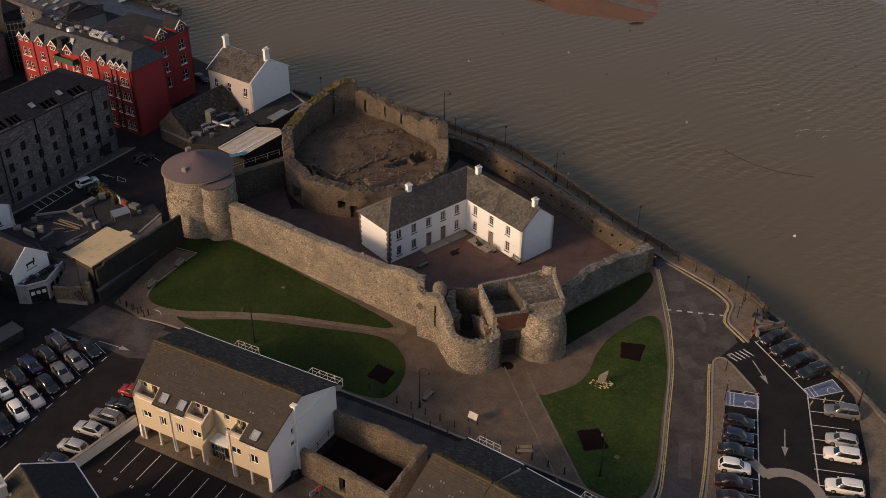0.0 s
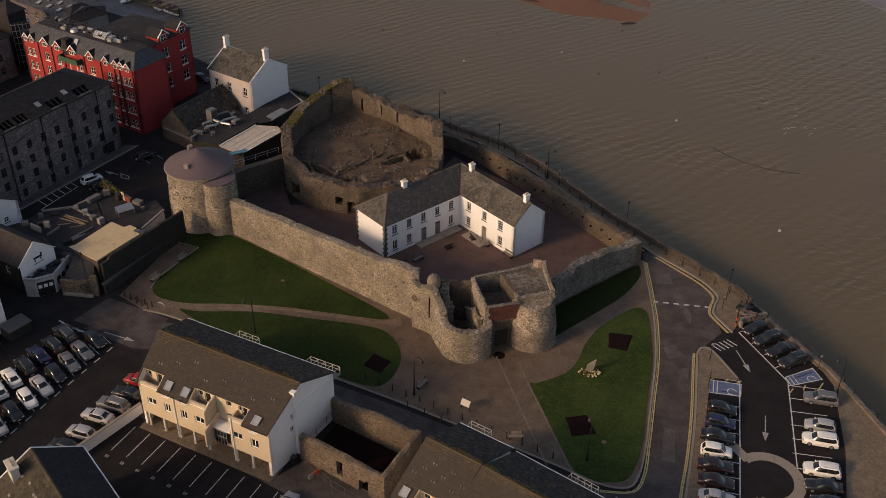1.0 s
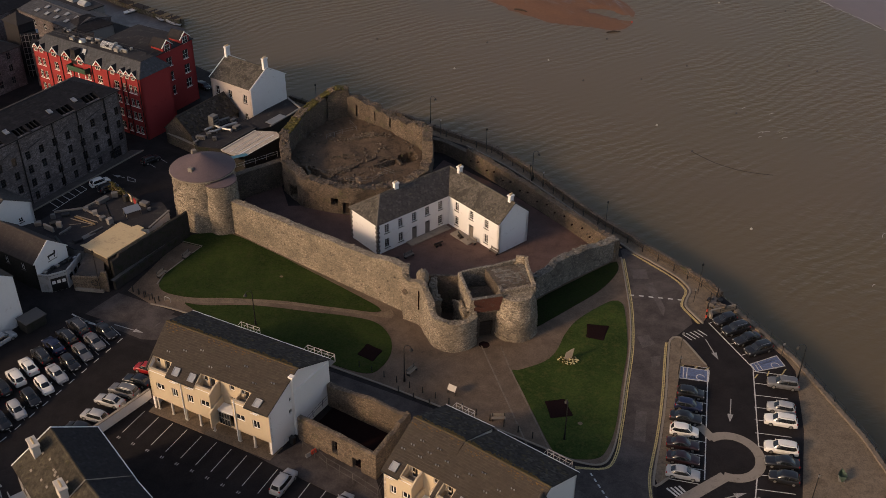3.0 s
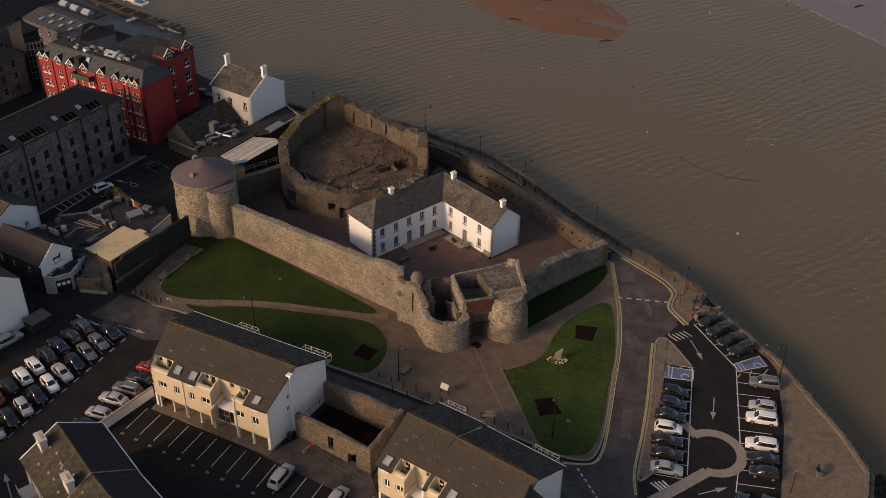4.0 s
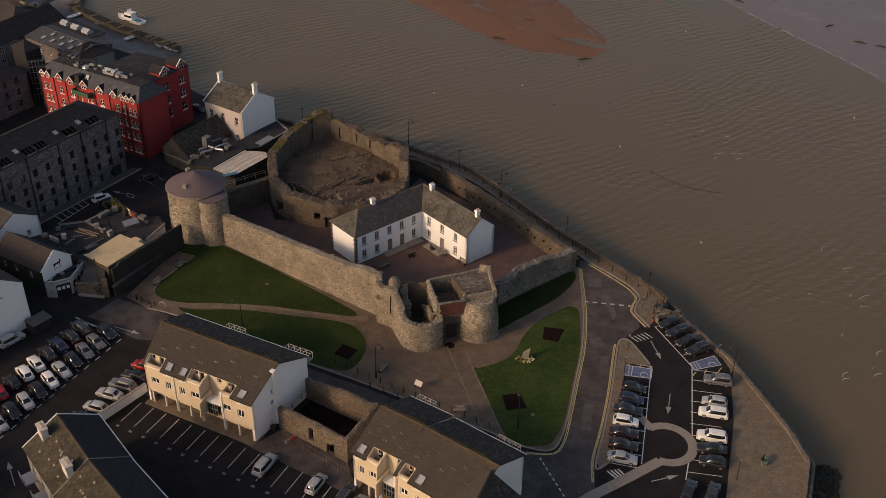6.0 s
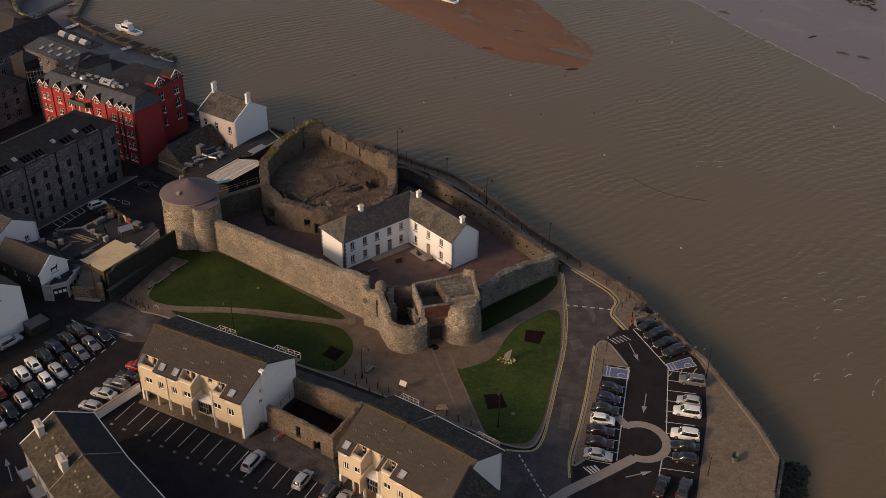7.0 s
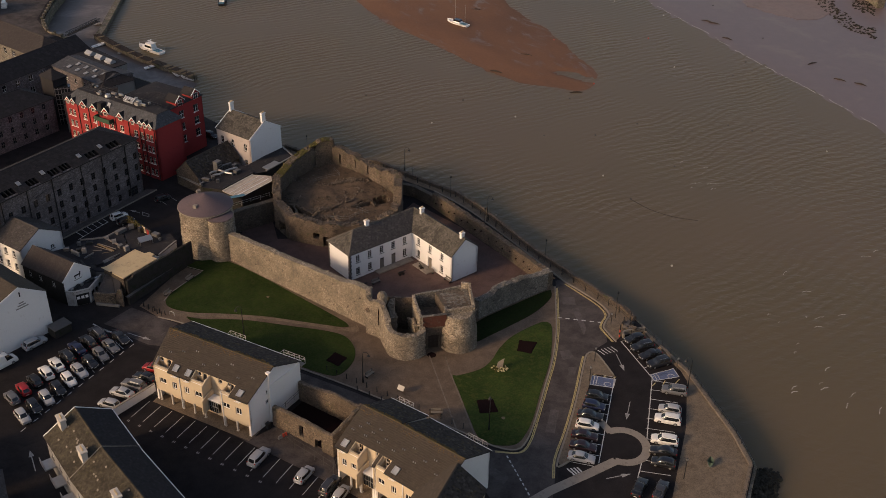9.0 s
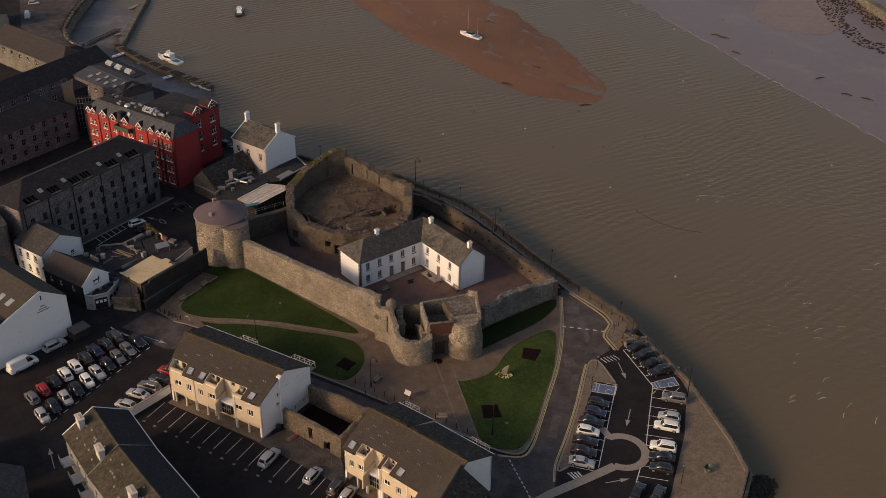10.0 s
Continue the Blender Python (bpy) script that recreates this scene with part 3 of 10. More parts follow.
def holed_wall(bm, length, height, thick, holes, z0=0.0):
    """A wall in its own x-z plane, face at y=0 and body behind (+y), with openings (x0, x1, z0, z1) right through it."""
    xs = sorted({0.0, length, *(v for h in holes for v in h[:2])})
    zs = sorted({z0, z0 + height, *(v for h in holes for v in h[2:])})
    inside = lambda x, z: any(h[0] < x < h[1] and h[2] < z < h[3] for h in holes)
    for a, b in zip(xs, xs[1:]):
        for c, d in zip(zs, zs[1:]):
            if inside((a + b) / 2, (c + d) / 2):
                continue
            quad(bm, (a, 0, c), (b, 0, c), (b, 0, d), (a, 0, d))
            quad(bm, (b, thick, c), (a, thick, c), (a, thick, d), (b, thick, d))
    for a, b, c, d in holes:
        quad(bm, (a, 0, c), (a, 0, d), (a, thick, d), (a, thick, c))
        quad(bm, (b, 0, d), (b, 0, c), (b, thick, c), (b, thick, d))
        quad(bm, (a, 0, d), (b, 0, d), (b, thick, d), (a, thick, d))
        quad(bm, (b, 0, c), (a, 0, c), (a, thick, c), (b, thick, c))
    h = z0 + height
    quad(bm, (0, 0, h), (length, 0, h), (length, thick, h), (0, thick, h))
    quad(bm, (0, 0, z0), (0, 0, h), (0, thick, h), (0, thick, z0))
    quad(bm, (length, 0, h), (length, 0, z0), (length, thick, z0), (length, thick, h))


def tiled(bm, p, u, v, length, slope, course=0.32, wide=0.30, clip=None, lift=0.05):
    """Courses of overlapping tiles from the eaves corner p along u, up the slope along v; clip(s, t) keeps a tile."""
    u, v = Vector(u).normalized(), Vector(v).normalized()
    n = u.cross(v).normalized()
    rows = max(1, math.ceil(slope / course))
    rng = random.Random(int(p[0] * 7 + p[1] * 13))
    for r in range(rows):
        t0, t1 = r * course, min((r + 1) * course, slope)
        s = -wide * 0.5 if r % 2 else 0.0
        while s < length - 1e-3:
            a, b = max(s, 0), min(s + wide, length)
            s += wide
            if b - a < 0.03:
                continue
            pieces = [(a, b)]
            if clip and not (clip(a + 0.01, (t0 + t1) / 2) and clip(b - 0.01, (t0 + t1) / 2)):
                cut = [a + (b - a) * k / 4 for k in range(5)]
                keep_ = [(c, d) for c, d in zip(cut, cut[1:]) if clip((c + d) / 2, (t0 + t1) / 2)]
                pieces = [(keep_[0][0], keep_[-1][1])] if keep_ else []
            for a, b in pieces:
                l = lift * rng.uniform(0.7, 1.35)
                q = [Vector(p) + u * x + v * t + n * z for x, t, z in ((a, t0, l), (b - 0.012, t0, l), (b - 0.012, t1, 0.004), (a, t1, 0.004))]
                f = [bm.verts.new(w) for w in q]
                bm.faces.new(f)
                e = [bm.verts.new(q[0] - n * l), bm.verts.new(q[1] - n * l)]
                bm.faces.new((e[0], e[1], f[1], f[0]))


def frame_at(p, q, z=0.0):
    """A pose at plan point p, its x axis towards plan point q, so that a wall's face looks to the right of the way."""
    d = Vector((q[0] - p[0], q[1] - p[1]))
    return pose(p[0], p[1], z, 0, 0, math.degrees(math.atan2(d.y, d.x))), d.length


window_kinds = {}


def window(parent, m, w, h, bars=(2, 2), material=None, sill=True, depth=0.12, t=0.07):
    """A window: frame with glazing bars, its pane and its sill. m is the pose of its lower left corner on the wall's face."""
    key = (round(w, 2), round(h, 2), bars, material.name if material else "", sill, t)
    if key in window_kinds:
        return again("window", window_kinds[key], parent, m)
    mat = material or WHITE
    bm = bmesh.new()
    rings = [[bm.verts.new((x, y, z)) for x, z in ((i, i), (w - i, i), (w - i, h - i), (i, h - i))] for i, y in ((0, depth), (t, depth), (t, depth + 0.07), (0, depth + 0.07))]
    for k in range(4):
        ra, rb = rings[k], rings[(k + 1) % 4]
        for i in range(4):
            j = (i + 1) % 4
            bm.faces.new((ra[i], ra[j], rb[j], rb[i]))
    ob = part("window", bm, mat, parent)
    ob.matrix_basis = m
    for i in range(1, bars[0]):
        x = w * i / bars[0]
        bm = bmesh.new()
        box(bm, x - t * 0.32, x + t * 0.32, depth + 0.01, depth + 0.05, t, h - t)
        part("glazing_bar", bm, mat, ob)
    for i in range(1, bars[1]):
        z = h * i / bars[1]
        bm = bmesh.new()
        box(bm, t, w - t, depth + 0.012, depth + 0.048, z - t * 0.32, z + t * 0.32)
        part("glazing_bar", bm, mat, ob)
    bm = bmesh.new()
    box(bm, t * 0.6, w - t * 0.6, depth + 0.025, depth + 0.037, t * 0.6, h - t * 0.6)
    part("pane", bm, GLASS, ob)
    if sill:
        bm = bmesh.new()
        box(bm, -0.10, w + 0.10, -0.09, depth + 0.05, -0.13, -0.005, bevel=0.015)
        part("sill", bm, QUOIN if sill == "dark" else WHITE, ob)
    window_kinds[key] = ob
    return ob
# ---- the land, the sea bed and the water ----
SHORE = [(-1600, 1500), (-160, 1500), (-124, 340), (-122.3, 317), (-120.7, 299), (-118.2, 283), (-113, 272.5), (-106.8, 267.5), (-96, 255), (-86, 243), (-78, 236), (-69, 229.5), (-62, 221), (-54, 210), (-46, 202), (-31, 192), (-26.3, 188.6),
         (-8.5, 184.0), (-0.9, 177.4), (10.2, 168.6), (15.4, 161.0), (19.8, 153.2), (24.0, 146.0), (28.0, 140.2), (35.6, 129.4), (38.9, 125.0), (40.4, 121.6), (41.6, 118.8), (46.7, 107.2),
         (50.5, 91.5), (51.2, 84.8), (48.4, 78.4), (43, 60), (26, 0), (10, -120), (-20, -1500), (-1600, -1500)]
WATER_Z = -3.0
bm = bmesh.new()
prism(bm, SHORE, -7, 0)
tagged(link_mesh("ground", bm, GROUND), "dark worn town ground of old tarmac", "ground", kind="structure")
bm = bmesh.new()
strip(bm, SHORE[1:-1], 0.45, -6.5, -0.06)
tagged(link_mesh("quay_wall", bm, QUAY), "weathered stone quay wall above the water", "quay", kind="structure")


BANK = [(-70, 420), (-31, 333), (-16.8, 304), (-6.5, 287.3), (2.8, 275.8), (11.6, 264.6), (21.3, 248.6), (26.1, 244.2), (31, 241.4), (41.7, 237.2), (45.6, 236.0), (49.6, 241), (52.2, 250.2), (49.5, 261.8), (45.8, 275.2), (41.2, 293), (33.9, 310.6), (22.1, 336.7), (-10, 420)]


def bank_edge(x, y):
    """Distance to the edge of the sand bank, positive inside it."""
    best, inside = 1e9, False
    for (ax, ay), (bx, by) in zip(BANK, BANK[1:] + BANK[:1]):
        dx, dy = bx - ax, by - ay
        t = max(0.0, min(1.0, ((x - ax) * dx + (y - ay) * dy) / (dx * dx + dy * dy)))
        best = min(best, (x - ax - dx * t) ** 2 + (y - ay - dy * t) ** 2)
        if (ay > y) != (by > y) and x < dx * (y - ay) / dy + ax:
            inside = not inside
    return math.sqrt(best) * (1 if inside else -1)


def bank(x, y):
    """Height of the sea bed: a sand bank that thins to a tip, and a mud flat beyond a long edge."""
    edge = bank_edge(x, y) + 1.0 * noise.noise(Vector((x * 0.10, y * 0.10, 2))) + 0.8 * noise.noise(Vector((x * 0.3, y * 0.3, 5)))
    sand = max(-2.0, min(0.5, edge * 0.055)) + 0.10 * noise.noise(Vector((x * 0.07, y * 0.07, 8)))
    pool = 1 - math.hypot((x - 44.5) / 6.5, (y - 249.5 + 0.5 * (x - 44.5)) / 3.0)
    sand -= max(0.0, min(1.0, pool * 2.0 + 0.8 * noise.noise(Vector((x * 0.3, y * 0.3, 11))))) * 0.95
    far = ((x - 83) * 99 + (y - 311) * 37) / 105.7
    flat = max(-2.0, min(0.07, (far + 1.5 * noise.noise(Vector((x * 0.05, y * 0.05, 4)))) * 0.05))
    rise = ((x - 113) * 0.65 + (y - 335) * 0.75) + 6 * noise.noise(Vector((x * 0.04, y * 0.04, 14)))
    land = max(-2.0, min(2.6, rise * 0.055))
    return WATER_Z - 0.03 + max(sand, flat, land)


def bed_grid(name, x0, x1, y0, y1, step, material, label, keep=None):
    bm = bmesh.new()
    nx, ny = round((x1 - x0) / step), round((y1 - y0) / step)
    g = [[bm.verts.new((x0 + (x1 - x0) * i / nx, y0 + (y1 - y0) * j / ny, bank(x0 + (x1 - x0) * i / nx, y0 + (y1 - y0) * j / ny))) for i in range(nx + 1)] for j in range(ny + 1)]
    for j in range(ny):
        for i in range(nx):
            bm.faces.new((g[j][i], g[j][i + 1], g[j + 1][i + 1], g[j + 1][i]))
    return tagged(link_mesh(name, bm, material, smooth=True), label, "sea bed", kind="structure")


bed_grid("sandbank", -130, 70, 215, 480, 1.6, SAND, "reddish-brown wet sandbank showing above the tide")
bed_grid("mudflat", 70, 420, 190, 620, 4.0, MUD, "smooth wet grey-brown mudflat across the channel")
bm = bmesh.new()
quad(bm, (-2600, -2600, -7.2), (2600, -2600, -7.2), (2600, 2600, -7.2), (-2600, 2600, -7.2))
tagged(link_mesh("seabed", bm, MUD), "muddy sea bed under the estuary", "sea bed", kind="structure")
bm = bmesh.new()
quad(bm, (-2600, -2600, WATER_Z), (2600, -2600, WATER_Z), (2600, 2600, WATER_Z), (-2600, 2600, WATER_Z))
tagged(link_mesh("water", bm, WATER), "muddy brown rippled estuary water at half tide", "water", kind="structure")


def sheet(name, pts, material, label, category, z=0.012, curve=True, step=0.8, kind="structure"):
    bm = bmesh.new()
    prism(bm, smooth_line(pts, step) if curve else pts, -0.05, z)
    return tagged(link_mesh(name, bm, material), label, category, kind=kind)


EAST_KERB = [(27.0, 132.4), (26.3, 124), (25.6, 117.5), (24.2, 110), (22.1, 102.4), (19.9, 94.6), (18.2, 89.9), (16.5, 87.9), (13.3, 88.6), (9.5, 91.1), (2.7, 95.3), (-4.1, 99.4), (-10.1, 102.9), (-17.0, 106.7), (-25, 111.2), (-39, 119.2), (-44.4, 121.4)]
kerb_line = smooth_line(EAST_KERB, 0.8, False)
sheet("forecourt", [*kerb_line, (-48.5, 124.8), (-43, 139.5), (-36, 142), (-6, 121), (12, 124), (26, 133)], PLAZA, "worn brown gravel forecourt before the castle gate", "pavement", 0.03, False)
bm = bmesh.new()
strip(bm, kerb_line, 0.11, -0.02, 0.13)
tagged(link_mesh("kerb", bm, KERB), "pale stone kerb round the green", "kerb", kind="structure")
sheet("road", [(27.3, 134.5), (26.9, 124), (26.1, 117.5), (24.8, 110), (22.7, 102.2), (20.5, 94.4), (18.6, 89.2), (16.5, 87.1), (13.0, 87.9), (9, 90.4), (1, 95.5), (-8, 100.8), (-17, 105.7), (-39.5, 118.2), (-45, 120.6),
      (-51.5, 117.5), (-44, 113.2), (-38, 112.6), (-17, 102.0), (-8, 97.2), (2.5, 89), (10.5, 81.3), (14, 74), (16, 62), (22, 62), (20.5, 76), (22.0, 84), (24.6, 92.4), (26.8, 99.6), (28.8, 107.8), (29.8, 111.6), (31.4, 112.6), (34.2, 115.2), (34.4, 119.4), (36.0, 123.2), (33.2, 128.4), (29.2, 135.4)], ROAD, "worn grey-brown tarmac road with patches", "road", 0.012, False)
sheet("car_park_east", [(34.6, 118.8), (36.5, 115.6), (40.6, 117.9), (45.9, 106.8), (45.4, 104.4), (42.8, 93.1), (39.2, 82.9), (35, 70), (22.5, 70), (21.5, 78), (22.4, 84.2), (24.8, 92.4), (27.0, 99.6), (29.0, 107.8), (30.0, 111.7), (31.8, 112.6)], ASPHALT, "dark tarmac car park with worn bays", "car park", 0.008, False)
sheet("gravel_promenade", [(45.7, 104.6), (43.0, 93.1), (39.4, 82.9), (35.6, 72), (30, 55), (41, 55), (48.0, 78.6), (50.7, 84.9), (50.0, 91.4), (46.3, 107.0), (41.4, 118.0), (40.4, 117.6), (45.2, 107.2)], GRAVEL, "brown gravel promenade beside the car park", "pavement", 0.06, False)
PARAPET = [(-31, 191.6), (-26.3, 188.2), (-8.8, 183.6), (-1.3, 176.9), (9.8, 168.2), (15.0, 160.6), (19.4, 152.8), (23.6, 145.6), (27.6, 139.8), (35.2, 129.0), (38.4, 124.6), (39.8, 121.4)]
sheet("promenade", [*PARAPET, (39.4, 119.0), (37.4, 117.6), (35.7, 115.4), (34.2, 119.5), (35.8, 123.4), (34.6, 126.6), (31.6, 130.9), (29.6, 133.2), (27.2, 137.0), (23.9, 142.4), (16.6, 154.6), (11.0, 163.0), (4.7, 170.2), (-3, 176), (-9, 180.6), (-28, 185.6)], GRAVEL, "worn concrete promenade above the water", "pavement", 0.10, False)
sheet("car_park_west", [(-46.3, 114), (-52.5, 119), (-62, 121.6), (-61, 117), (-71, 104), (-73, 92), (-56, 88), (-47.5, 93.2), (-40.2, 101.4), (-38.5, 104), (-37, 108), (-42.5, 112)], ASPHALT, "dark tarmac car park full of cars", "car park", 0.008, False)
sheet("car_park_south", [(-45, 94.2), (-40.3, 100.4), (-23, 89), (-9.6, 80.2), (0, 71), (6, 60), (-20, 50), (-36, 74), (-40.6, 84)], ASPHALT, "dark tarmac residents' car park with numbered bays", "car park", 0.008, False)
sheet("courtyard", [(-34, 142.4), (-7, 121.6), (3, 119), (13, 123), (25, 132.3), (21, 139), (10, 154.5), (0, 165), (-8, 150), (-27, 149), (-30, 160), (-35, 158)], COURT, "reddish-brown gravel castle courtyard", "courtyard", 0.035, False)

lawn_outlines = [
    ("green lawn with cut flower beds beside the road", [(8.0, 105.4), (11.9, 107.2), (13.9, 109.6), (15.4, 112.9), (17.5, 116.1), (20.7, 119.0), (23.6, 120.9), (24.9, 120.3), (24.9, 117.5), (23.8, 110), (21.6, 102.3), (19.4, 94.4), (17.5, 90.2), (16.0, 88.9), (13.4, 88.9), (11.6, 89.6), (10.7, 91.2), (9.6, 95.6), (8.4, 100.8), (7.3, 105.4)]),
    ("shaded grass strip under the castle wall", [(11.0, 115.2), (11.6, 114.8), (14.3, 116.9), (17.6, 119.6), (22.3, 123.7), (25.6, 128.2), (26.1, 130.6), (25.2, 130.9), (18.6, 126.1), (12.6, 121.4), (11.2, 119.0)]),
    ("broad green lawn below the curtain wall", [(-44.2, 126.6), (-43.7, 129.2), (-42.6, 131.4), (-41.4, 133.7), (-40.5, 135.2), (-39.75, 136.5), (-40.4, 136.9), (-43.0, 138.2), (-42.5, 139.8), (-36, 140.4), (-28.6, 135.2), (-21.5, 129.2), (-15, 123.6), (-11, 119.9), (-11.4, 118.8), (-17.8, 120.1), (-25.4, 121.8), (-33, 122.6), (-38.3, 122.8), (-41.7, 123.7), (-43.6, 125.0)]),
    ("green lawn behind the apartment houses", [(-39.4, 121.4), (-36.6, 120.9), (-29.1, 120.7), (-20.8, 119.0), (-14.7, 117.7), (-11.2, 116.2), (-9.3, 113.1), (-9.0, 109.8), (-10.2, 106.6), (-12.3, 105.2), (-17.0, 107.2), (-25, 111.7), (-34, 117.0)]),
]
bm = bmesh.new()
strip(bm, [(-43.4, 138.4), (-39.5, 136.7), (-41.5, 133.4), (-44.0, 128.9), (-44.5, 126.4)], 0.09, 0.0, 0.12)
tagged(link_mesh("kerb", bm, KERB), "pale kerb between the paved strip and the lawn", "kerb", kind="structure")
for text, pts in lawn_outlines:
    sheet("lawn", pts, LAWN_DRY if "beds" in text else SHADE_GRASS if "strip" in text else LAWN, text, "lawn", 0.09, True, 0.7)
sheet("footpath", [(-42.6, 122.4), (-38, 121.6), (-33, 121.4), (-25.4, 121.1), (-17.8, 119.3), (-12, 118.0), (-9, 117.4), (-9.2, 119.4), (-11.2, 118.6), (-17.8, 120.3), (-25.4, 122.0), (-33, 122.8), (-38.3, 123.1), (-42, 124)], PATH, "pale worn gravel path between lawns", "path", 0.05, True)
# ---- the castle ----
def knots(rows):
    """A height that runs through (distance, height) pairs."""
    xs, ys = zip(*rows)
    return lambda s, p: float(np.interp(s, xs, ys))


def loose_stones(bm, spots, rng, size=(0.15, 0.45)):
    for x, y, z in spots:
        r = rng.uniform(*size)
        m = pose(x, y, z + r * 0.2, rng.uniform(-25, 25), rng.uniform(-25, 25), rng.uniform(0, 360))
        box(bm, -r * 0.5, r * 0.5, -r * 0.4, r * 0.4, -r * 0.3, r * 0.3, m)


curtain = thing("curtain_wall", "long pale sunlit rubble stone castle curtain wall", "castle wall")
bm = rubble_wall(bmesh.new(), [(-35.4, 141.0), (-21.5, 129.9), (-7.2, 118.7)], 1.25, knots([(0, 5.9), (10, 6.4), (20, 6.8), (30, 7.2), (34, 7.9), (37, 7.7)]), ragged=0.14, studs=0.4, crumbs=0.25, step=0.45)
part("masonry", bm, STONE_PALE, curtain, smooth=True)
bm = bmesh.new()
rng = random.Random(5)
for k in range(26):
    s = rng.uniform(0.02, 0.97)
    p = Vector((-35.4, 141.0)).lerp(Vector((-7.2, 118.7)), s)
    z = rng.uniform(0.8, 6.2)
    box(bm, -0.11, 0.11, -0.10, 0.1, -0.09, 0.09, pose(p.x, p.y, z, 0, 0, -38.5))
part("putlog_stone", bm, STONE_DARK, curtain, "projecting darker stones in the wall face")
bm = rubble_wall(bmesh.new(), [(12.2, 121.6), (18.5, 126.6), (26.2, 132.0)], 1.3, knots([(0, 3.6), (3.6, 3.9), (4.2, 4.9), (9, 4.6), (13, 4.0), (17.3, 3.7)]), ragged=0.3, seed=4, studs=1.0, crumbs=1.5, step=0.45)
se_wall = thing("castle_wall", "grey weathered rubble wall running down to the promenade corner", "castle wall")
part("masonry", bm, STONE_GREY, se_wall, smooth=True)
bm = rubble_wall(bmesh.new(), [(26.4, 132.0), (22.6, 138.2), (18.2, 145.0), (13.2, 152.2), (8.6, 158.6), (4.9, 163.6)], 1.1, knots([(0, 3.4), (12, 3.1), (30, 3.3), (38, 3.4)]), ragged=0.2, seed=8, studs=0.8, crumbs=1.0, step=0.45)
e_wall = thing("castle_wall", "brown stone castle wall beside the promenade", "castle wall")
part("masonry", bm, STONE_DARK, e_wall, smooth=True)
# Dark blocks on the wall face paint the shade inside the drain holes.
bm = bmesh.new()
for k in range(17):
    s = (k + 0.5) / 17
    p = ring_line([(25.3, 131.4), (17.3, 144.4), (4.0, 163.0)], 0.5)
    q = p[int(s * (len(p) - 1))]
    box(bm, -0.09, 0.09, -0.25, 0.10, -0.09, 0.09, pose(q.x, q.y, 2.2 if k % 2 else 1.6, 0, 0, -55))
part("drain_stone", bm, SOIL, e_wall, "dark blocks standing in for square drain holes")
bm = rubble_wall(bmesh.new(), [(4.9, 163.6), (0.5, 168.5), (-4.0, 170.2)], 1.0, knots([(0, 2.6), (12, 2.4)]), ragged=0.1, seed=2)
part("low_masonry", bm, STONE_DARK, e_wall, smooth=True)

# round corner tower with a conical lead roof
tower = thing("round_tower", "round pale stone corner tower with a conical lead roof", "castle tower")
TC = (-39.8, 145.7)
bm = bmesh.new()
spun(bm, [(5.25 - 0.03 * z, z) for z in np.arange(-0.4, 9.61, 0.5)], 48, TC, 0.28)
drum_studs(bm, TC, lambda z: 5.25 - 0.03 * z, 0.5, 9.2, 420, 51)
part("tower_wall", bm, STONE, tower, smooth=True)
bm = bmesh.new()
spun(bm, [(2.75 - 0.02 * z, z) for z in np.arange(-0.4, 8.91, 0.5)], 30, (-36.7, 142.6), 0.22)
drum_studs(bm, (-36.7, 142.6), lambda z: 2.75 - 0.02 * z, 0.5, 8.6, 190, 52)
part("stair_turret", bm, STONE, tower, smooth=True)
bm = bmesh.new()
spun(bm, [(0.01, 12.0), (0.8, 11.7), (2.2, 11.0), (3.8, 10.25), (5.2, 9.62), (5.22, 9.45), (4.9, 9.4)][::-1], 56, TC, 0.04, cap=False)
roof = part("cone_roof", bm, LEAD, tower, "weathered purple-brown lead cone", True)
bm = bmesh.new()
spun(bm, [(5.0, 9.36), (5.30, 9.36), (5.30, 9.50), (5.0, 9.50)], 56, TC, 0.0, cap=False)
part("eaves_band", bm, KERB, tower)
bm = bmesh.new()
spun(bm, [(0.01, 9.25), (1.6, 9.1), (2.72, 8.88), (2.70, 8.75)][::-1], 30, (-36.7, 142.6), 0.02, cap=False)
part("turret_roof", bm, LEAD, tower)
for a, r in ((248, 3.2), (120, 3.6)):
    bm = bmesh.new()
    x, y = TC[0] + r * math.cos(radians(a)), TC[1] + r * math.sin(radians(a))
    box(bm, -0.35, 0.35, -0.4, 0.4, 10.2, 11.0, pose(x, y, 0, 0, 0, a), 0.06)
    part("roof_vent", bm, TIMBER, tower)

# polygonal shell keep
KEEP = [(-24.3, 148.5), (-20.3, 147.0), (-16.0, 145.6), (-10.6, 146.3), (-6.2, 148.4), (-3.0, 152.5), (-2.2, 156.9), (-2.3, 162.2), (-7.3, 168.3), (-12.6, 173.2), (-17.8, 176.0), (-22.8, 174.2), (-26.6, 168.6), (-29.3, 161.4), (-28.2, 154.2)]
cum = [0.0]
for a, b in zip(KEEP, KEEP[1:] + KEEP[:1]):
    cum.append(cum[-1] + math.dist(a, b))
keep_h = [5.3, 5.3, 5.2, 4.7, 4.8, 5.0, 8.3, 8.4, 6.9, 7.8, 8.6, 9.6, 8.4, 7.4, 6.0, 5.3]
keep = thing("shell_keep", "ruined polygonal stone shell keep open to the sky", "castle keep")
